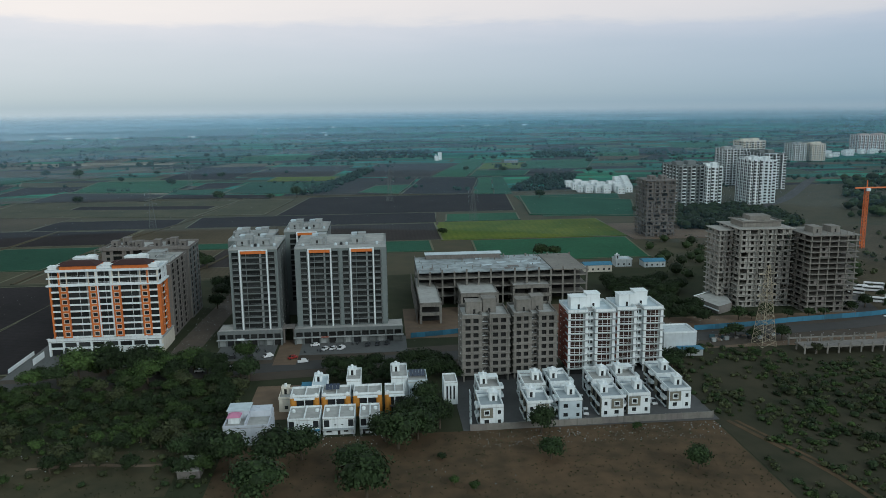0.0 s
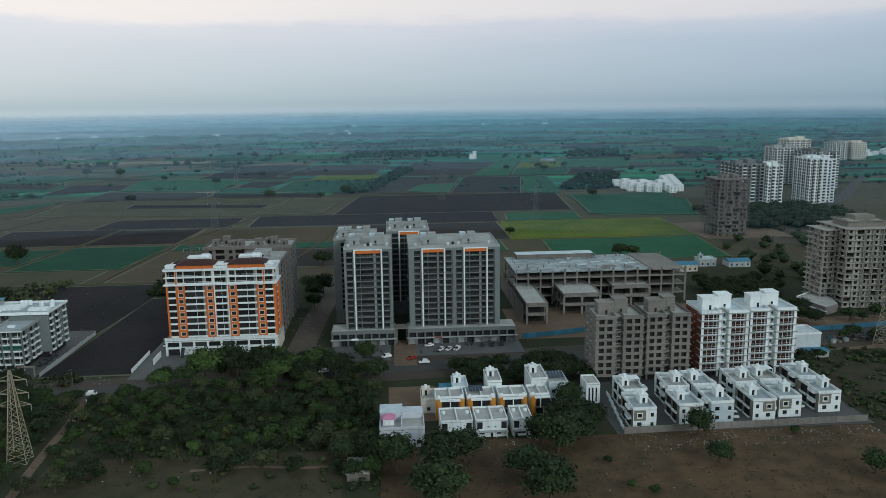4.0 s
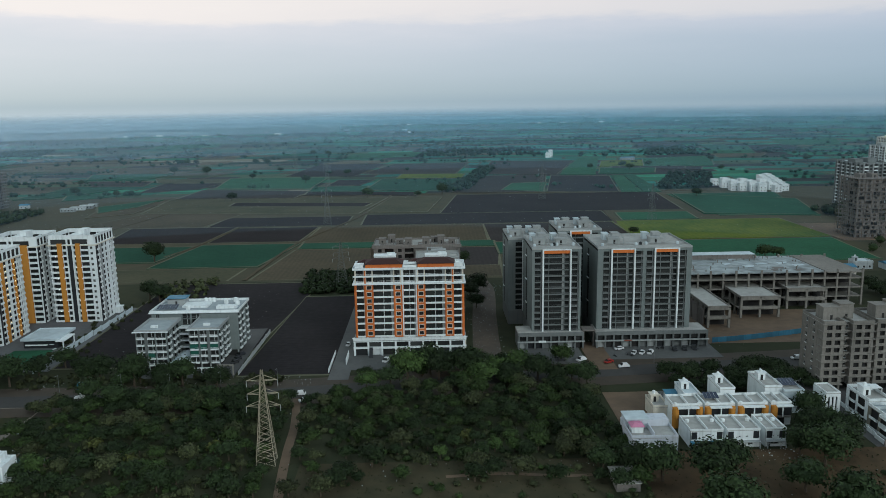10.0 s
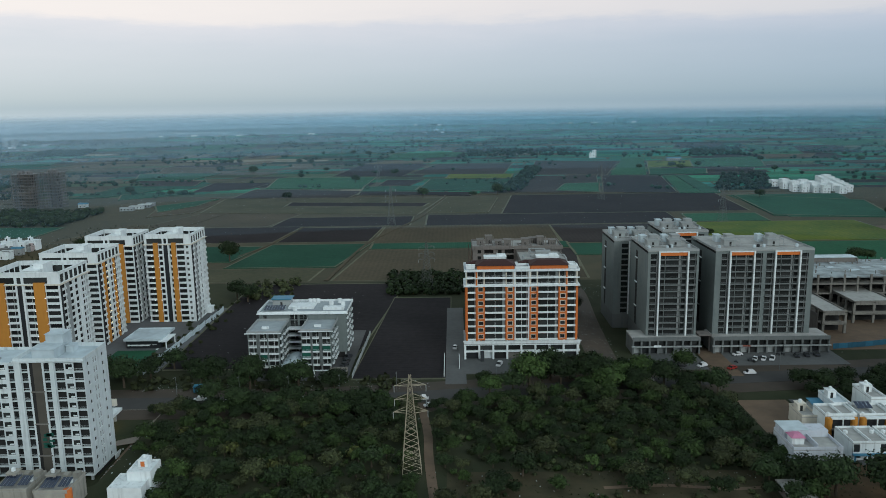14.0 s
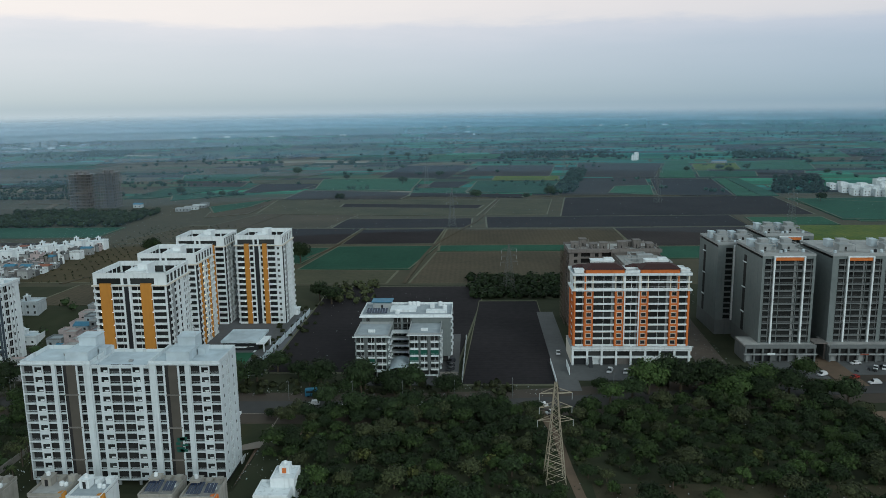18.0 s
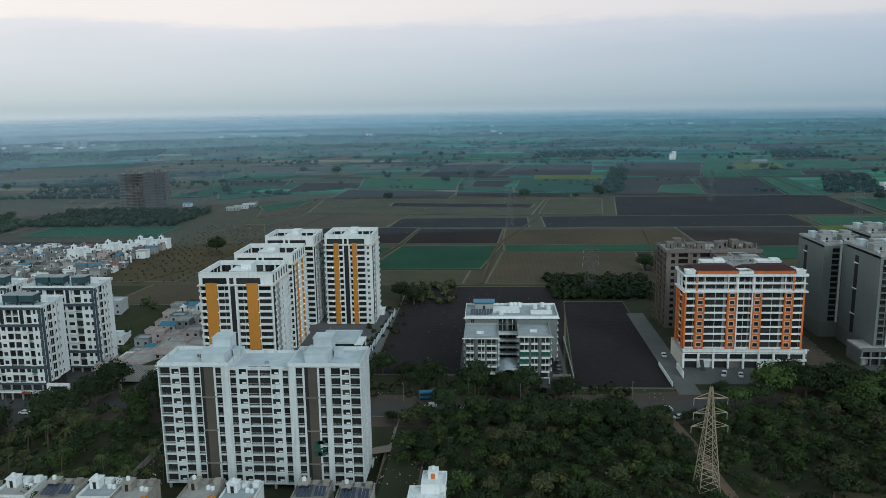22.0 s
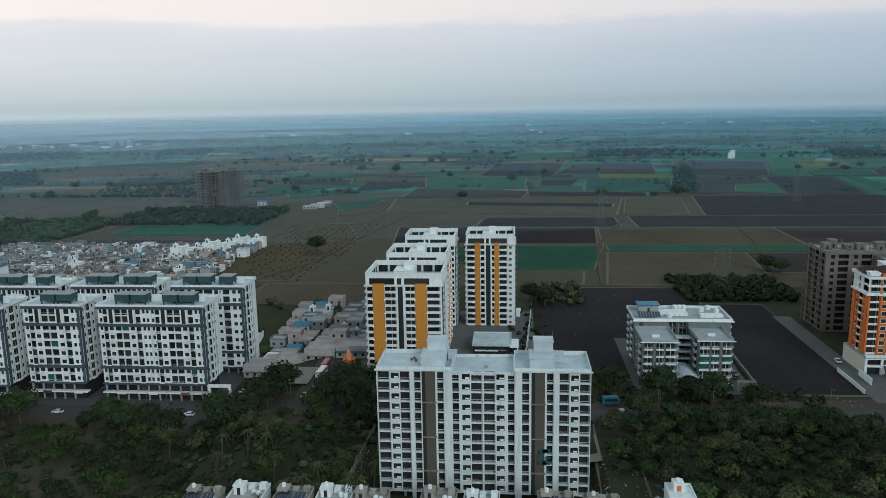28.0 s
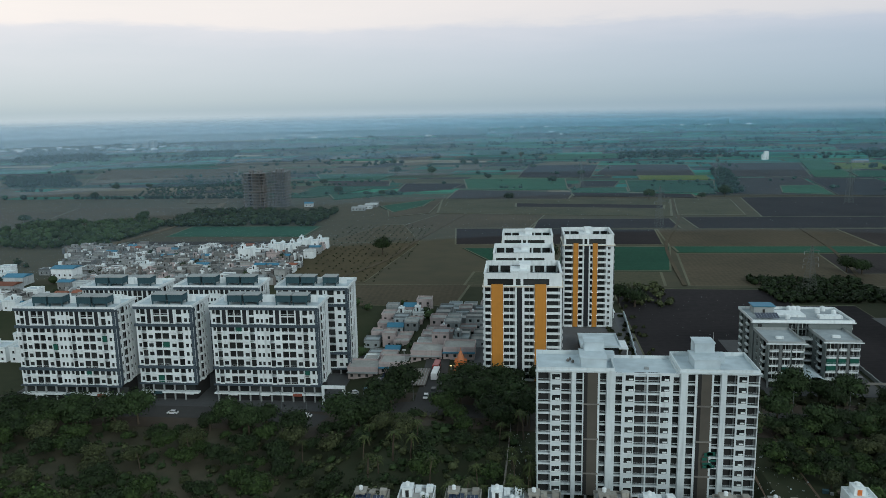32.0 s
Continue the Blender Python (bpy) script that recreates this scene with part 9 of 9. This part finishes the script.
# far town
g = Geo()
for cx, cy, sx, sy, n in ((-1560, 1950, 160, 60, 60), (-1150, 2750, 330, 14, 70), (-1500, 2500, 300, 20, 60), (-1900, 3300, 400, 60, 60), (-700, 3300, 300, 20, 30), (400, 3300, 500, 20, 20), (-330, 2500, 300, 15, 5)):
    for _ in range(n):
        x, y = rnd.gauss(cx, sx), rnd.gauss(cy, sy)
        if y > 1500:
            w, d, h = rnd.uniform(6, 20), rnd.uniform(8, 16), rnd.uniform(2.5, 6)
            g.box(x, x + w, y, y + d, 0, h, rnd.choice((0, 0, 1)))
for x, y, w, h in ((-1560, 3350, 20, 20), (-1300, 2000, 14, 16), (-1280, 2004, 10, 20), (-1335, 2010, 12, 15)):
    g.box(x, x + w, y, y + 20, 0, h, 1)
solid("far_town", g, [mat("town_white_walls", (0.62, 0.66, 0.68), (0.45, 0.50, 0.52), spec=0.05), mat("town_grey_walls", (0.25, 0.28, 0.30), (0.18, 0.21, 0.23), spec=0.05)], "pale houses of a distant town in haze", "town", "stuff")


# ---- pylons ----
def pylon(x, y, h, turn, label, w=2.6, thick=0.13, kind="pylon", paint=STEEL):
    r = thing(kind, label, "pylon", x, y, turn=turn)
    wz = lambda z: w * (1 - z / h * 0.93) if z < h * 0.62 else w * (0.42 - (z / h - 0.62) * 0.85)
    lev = [0, 0.2, 0.36, 0.5, 0.62, 0.74, 0.86, 1.0]
    for a, b in ((-1, -1), (1, -1), (1, 1), (-1, 1)):
        part("leg", Geo().tube([(a * max(0.05, wz(p * h)), b * max(0.05, wz(p * h)), p * h) for p in lev], thick * 1.25), paint, r)
    g = Geo()
    fine = [i / 16 for i in range(17)]
    for p, q in zip(fine, fine[1:]):
        u, v = max(0.05, wz(p * h)), max(0.05, wz(q * h))
        for (a, b), (c, d) in (((-1, -1), (1, -1)), ((1, -1), (1, 1)), ((1, 1), (-1, 1)), ((-1, 1), (-1, -1))):
            g.beam((a * u, b * u, p * h), (c * v, d * v, q * h), thick * 0.7)
            g.beam((c * u, d * u, p * h), (a * v, b * v, q * h), thick * 0.7)
    tagged(part("bracing", g, paint, r), kind="stuff")
    for z, L in ((0.62, 4.6), (0.75, 4.2), (0.89, 4.2)):
        g = Geo()
        u = max(0.2, wz(z * h))
        for s in (-1, 1):
            g.beam((s * u, -u, z * h), (s * L, 0, z * h), thick).beam((s * u, u, z * h), (s * L, 0, z * h), thick).beam((s * u * 0.8, 0, z * h + 1.5), (s * L, 0, z * h), thick)
        part("cross_arm", g, paint, r)
        for s in (-1, 1):
            part("insulator", Geo().cyl(s * L, 0, 0.09, z * h - 1.8, z * h, 6), PALEG, r)


pylon(-153.4, 215.6, 27.0, 4, "tall rusty lattice pylon standing in scrub")
pylon(147.5, 286.5, 33.0, 10, "tall rusty lattice pylon beside a road", 3.4)
for x, y, h in ((4, 779, 34), (71, 627, 30), (-192, 640, 32), (-156, 424, 24.5), (-230, 931, 32), (-60, 1010, 32), (-300, 1120, 32)):
    pylon(x, y, h, 20, "grey lattice pylon standing in fields", 2.8, 0.09, paint=PYLON)


# ---- vehicles ----
def car_mesh(paint, kind="car"):
    L, W, H = (3.7, 1.55, 1.35) if kind == "car" else (4.1, 1.65, 1.6)
    prof = [(-L / 2, 0.3), (-L / 2, 0.75), (-L * 0.30, 0.85), (-L * 0.16, H), (L * 0.30, H), (L * 0.44, 0.9), (L / 2, 0.8), (L / 2, 0.3)]
    g = Geo()
    n = len(prof)
    g.v = [(x, -W / 2 * (0.82 if z > 1 else 1), z) for x, z in prof] + [(x, W / 2 * (0.82 if z > 1 else 1), z) for x, z in prof]
    for i in range(n):
        j = (i + 1) % n
        g.f.append((i, j, n + j, n + i))
        g.m.append(1 if i in (2, 4) else 0)
    g.f += [tuple(range(n - 1, -1, -1)), tuple(range(n, 2 * n))]
    g.m += [0, 0]
    return g.mesh("body", [paint, GLASS])


BODIES = {p.name: [car_mesh(p), car_mesh(p, "van")] for p in (CARW, CARD, CARR)}
SIDEG = Geo().box(-0.75, 1.2, -0.74, -0.71, 0.9, 1.25).mesh("side_window", GLASS)
WHEEL = Geo()
_a = [2 * math.pi * i / 10 for i in range(10)]
WHEEL.v = [(0.3 * math.cos(t), s, 0.3 + 0.3 * math.sin(t)) for s in (-0.1, 0.1) for t in _a]
WHEEL.f = [(i, (i + 1) % 10, 10 + (i + 1) % 10, 10 + i) for i in range(10)] + [tuple(range(9, -1, -1)), tuple(range(10, 20))]
WHEEL.m = [0] * 12
WHEELM = WHEEL.mesh("wheel", RUBBER)


def car(x, y, turn, paint=CARW, kind=0):
    z = 0.16 if x < -357 and y > 264 else 0.1 if 18 < x < 98 and y < 268 else 0.2 if (y > 289 and x < 4) else 0.16
    word = {"white_car_paint": "white", "dark_car_paint": "dark grey", "red_car_paint": "red"}[paint.name]
    r = thing("car", "%s %s parked on pavement" % (word, ("small hatchback", "sports utility car")[kind]), "car", x, y, z, turn, "cars")
    part("body", BODIES[paint.name][kind], None, r)
    for s in (1, -1):
        part("side_window", SIDEG, None, r, m=at(0, 0, 0, 0 if s > 0 else 180))
    for a in (-1.2, 1.2):
        for b in (-0.72, 0.72):
            part("wheel", WHEELM, None, r, m=at(a, b))


for i, (x, y, t, p, k) in enumerate(((-125, 297.5, 70, CARW, 1), (-119.5, 296.5, 75, CARW, 0), (-113.5, 297, 80, CARD, 1), (-141.5, 318, 85, CARW, 0), (-65, 294, 10, CARD, 0), (-58.5, 294.5, 5, CARD, 1), (-50.8, 294, 30, CARW, 1),
                                     (-29, 300.5, 60, CARW, 0), (-25.8, 300.5, 60, CARW, 0), (-22.6, 300.5, 60, CARW, 1), (-33.5, 306, 15, CARW, 0), (-36.5, 286, 6, CARW, 1), (-41, 291, 30, CARR, 0), (-12, 304, 80, CARD, 0), (-8, 304.5, 80, CARD, 0),
                                     (-4, 305, 80, CARD, 1), (-227, 266, 8, CARW, 1), (-217, 263, 4, CARW, 0), (-192, 265, 4, CARW, 0), (-152.5, 265, 5, CARW, 1), (-150, 259, 20, CARW, 0), (-290, 262, 2, CARW, 1), (58, 226, 80, CARW, 1), (59.5, 238, 75, CARW, 0),
                                     (81.8, 232, 100, CARW, 1), (80, 252, 20, CARW, 0), (83, 250.5, 20, CARW, 0), (86, 249.5, 25, CARW, 1), (222, 318, 10, CARW, 0), (-328, 281, 90, CARD, 1), (-330, 276, 90, CARW, 0), (-282, 261.5, 2, CARW, 0),
                                     (-183, 303, 60, CARD, 0), (-183, 299, 60, CARD, 0), (-183, 308, 60, CARD, 1), (-360, 300, 30, CARW, 0), (20, 268, 10, CARW, 0), (-62, 282.5, 6, CARW, 0), (-74, 279.5, 6, CARW, 0), (30, 291, 4, CARW, 1), (-380, 280, -4, CARD, 0), (-420, 279, 0, CARW, 0), (-398, 283.5, 0, CARW, 1), (-372, 279, -8, CARW, 0))):
    car(x, y, t, p, k)


def bus(x, y, turn, label="long white bus parked at a depot", paint=None, L=9.5):
    r = thing("bus", label, "bus", x, y, 0.0 if x > 0 else 0.15 if y > 280 else 0.02, turn, "buses")
    part("body", Geo().box(-L / 2, L / 2, -1.1, 1.1, 0.4, 2.6).box(-L / 2 + 0.3, L / 2 - 0.3, -0.9, 0.9, 2.6, 2.75), paint or CARW, r)
    part("window_band", Geo().box(-L / 2 + 0.4, L / 2 - 0.4, -1.13, 1.13, 1.5, 2.2), GLASS, r)
    for a in (-L * 0.3, L * 0.3):
        for b in (-1.0, 1.0):
            part("wheel", WHEELM, None, r, m=at(a, b, 0.05))


for x, y in ((228, 366), (233, 361), (240, 369), (245, 364), (251, 372), (234, 343), (245, 346)):
    bus(x, y, -28)
bus(-329, 296, 88, "white bus waiting in a side lane", None, 8)
bus(-329.4, 304, 88, "red and grey truck waiting in a side lane", CARR, 7)
bus(-229, 274, 6, "blue flatbed truck by the road", BLUES, 5)


def bike(x, y, turn):
    r = thing("motorbike", "dark parked motorbike on a stand", "motorbike", x, y, 0.2, turn, "motorbikes")
    part("body", Geo().box(-0.5, 0.5, -0.13, 0.13, 0.35, 0.75).box(-0.6, 0.1, -0.15, 0.15, 0.75, 0.88).box(0.4, 0.5, -0.35, 0.35, 0.9, 0.97), CARD, r)
    for a in (-0.6, 0.6):
        part("wheel", WHEELM, None, r, m=at(a, 0) @ Matrix.Diagonal((0.9, 0.6, 0.9, 1)))


for _ in range(26):
    x, y = rnd.choice(((-60, 298), (-55, 301), (-34, 299), (-28, 303), (-66, 300), (-15, 306), (-385, 287), (-378, 286.5), (-210, 287)))
    bike(x + rnd.uniform(-4, 4), y + rnd.uniform(-1.2, 1.2), rnd.uniform(60, 120))

# ---- litter and rubble ----
for x0, x1, y0, y1, n in ((20, 96, 205, 216, 330), (-25, -5, 210, 218, 60), (-255, -150, 274, 284, 200), (-245, -185, 300, 420, 90), (-140, -60, 200, 214, 40), (-232, -60, 205, 260, 60), (120, 200, 286, 302, 120), (-60, 20, 308, 345, 60), (-302, -296, 205, 250, 120), (-240, -225, 215, 240, 80), (-20, 30, 170, 205, 40), (105, 150, 305, 345, 120), (-92, -78, 300, 420, 260), (-86, -62, 395, 425, 160)):
    g = Geo()
    for _ in range(n):
        x, y, s = rnd.uniform(x0, x1), rnd.uniform(y0, y1), rnd.uniform(0.08, 0.32)
        g.box(x, x + s, y, y + s * rnd.uniform(0.5, 1.3), 0.05, 0.08 + s * 0.5, 0 if rnd.random() < 0.6 else 1)
    solid("litter", g, [MIXW, CONC], "scattered pale litter and rubble on earth", "litter", "stuff")
g = thing("scrap_yard", "heap of scrap and old vehicles by the road", "scrap", 128, 292)
for i in range(34):
    a, b = rnd.uniform(0, 32), rnd.uniform(0, 9)
    part("scrap", Geo().box(a, a + rnd.uniform(0.8, 2.4), b, b + rnd.uniform(0.6, 1.6), 0, rnd.uniform(0.5, 1.5)), rnd.choice((CONCD, PALEG, RUST, MIXW, TEAL, DARKP)), g)
for x, y in [(p[0], p[1] + 6.4) for p in MAIN if -480 < p[0] < 230][::3]:
    r = thing("street_lamp", "slim grey street lamp with single arm", "lamp", x, y, group="street lamps")
    part("pole", Geo().cyl(0, 0, 0.09, 0, 7, 6, 0, 0.06), GREY, r)
    part("arm", Geo().beam((0, 0, 6.9), (0, -1.6, 7.2), 0.09), GREY, r)
    part("lamp_head", Geo().box(-0.12, 0.12, -2.1, -1.5, 7.1, 7.25), GREY, r)

# ---- lay everything on the land ----
for ob in list(bpy.data.objects):
    if ob.parent or ob.type not in ("MESH", "EMPTY") or ob.name.startswith("ground"):
        continue
    p = ob.matrix_basis.translation
    if ob.type == "MESH" and p.length < 0.01:
        if any(v.co.x < -234 * K and v.co.y < 396 * K for v in ob.data.vertices):
            for v in ob.data.vertices:
                v.co.z += lay(v.co.x / K, v.co.y / K) * K
    else:
        ob.matrix_basis = Matrix.Translation((0, 0, lay(p.x / K, p.y / K) * K)) @ ob.matrix_basis
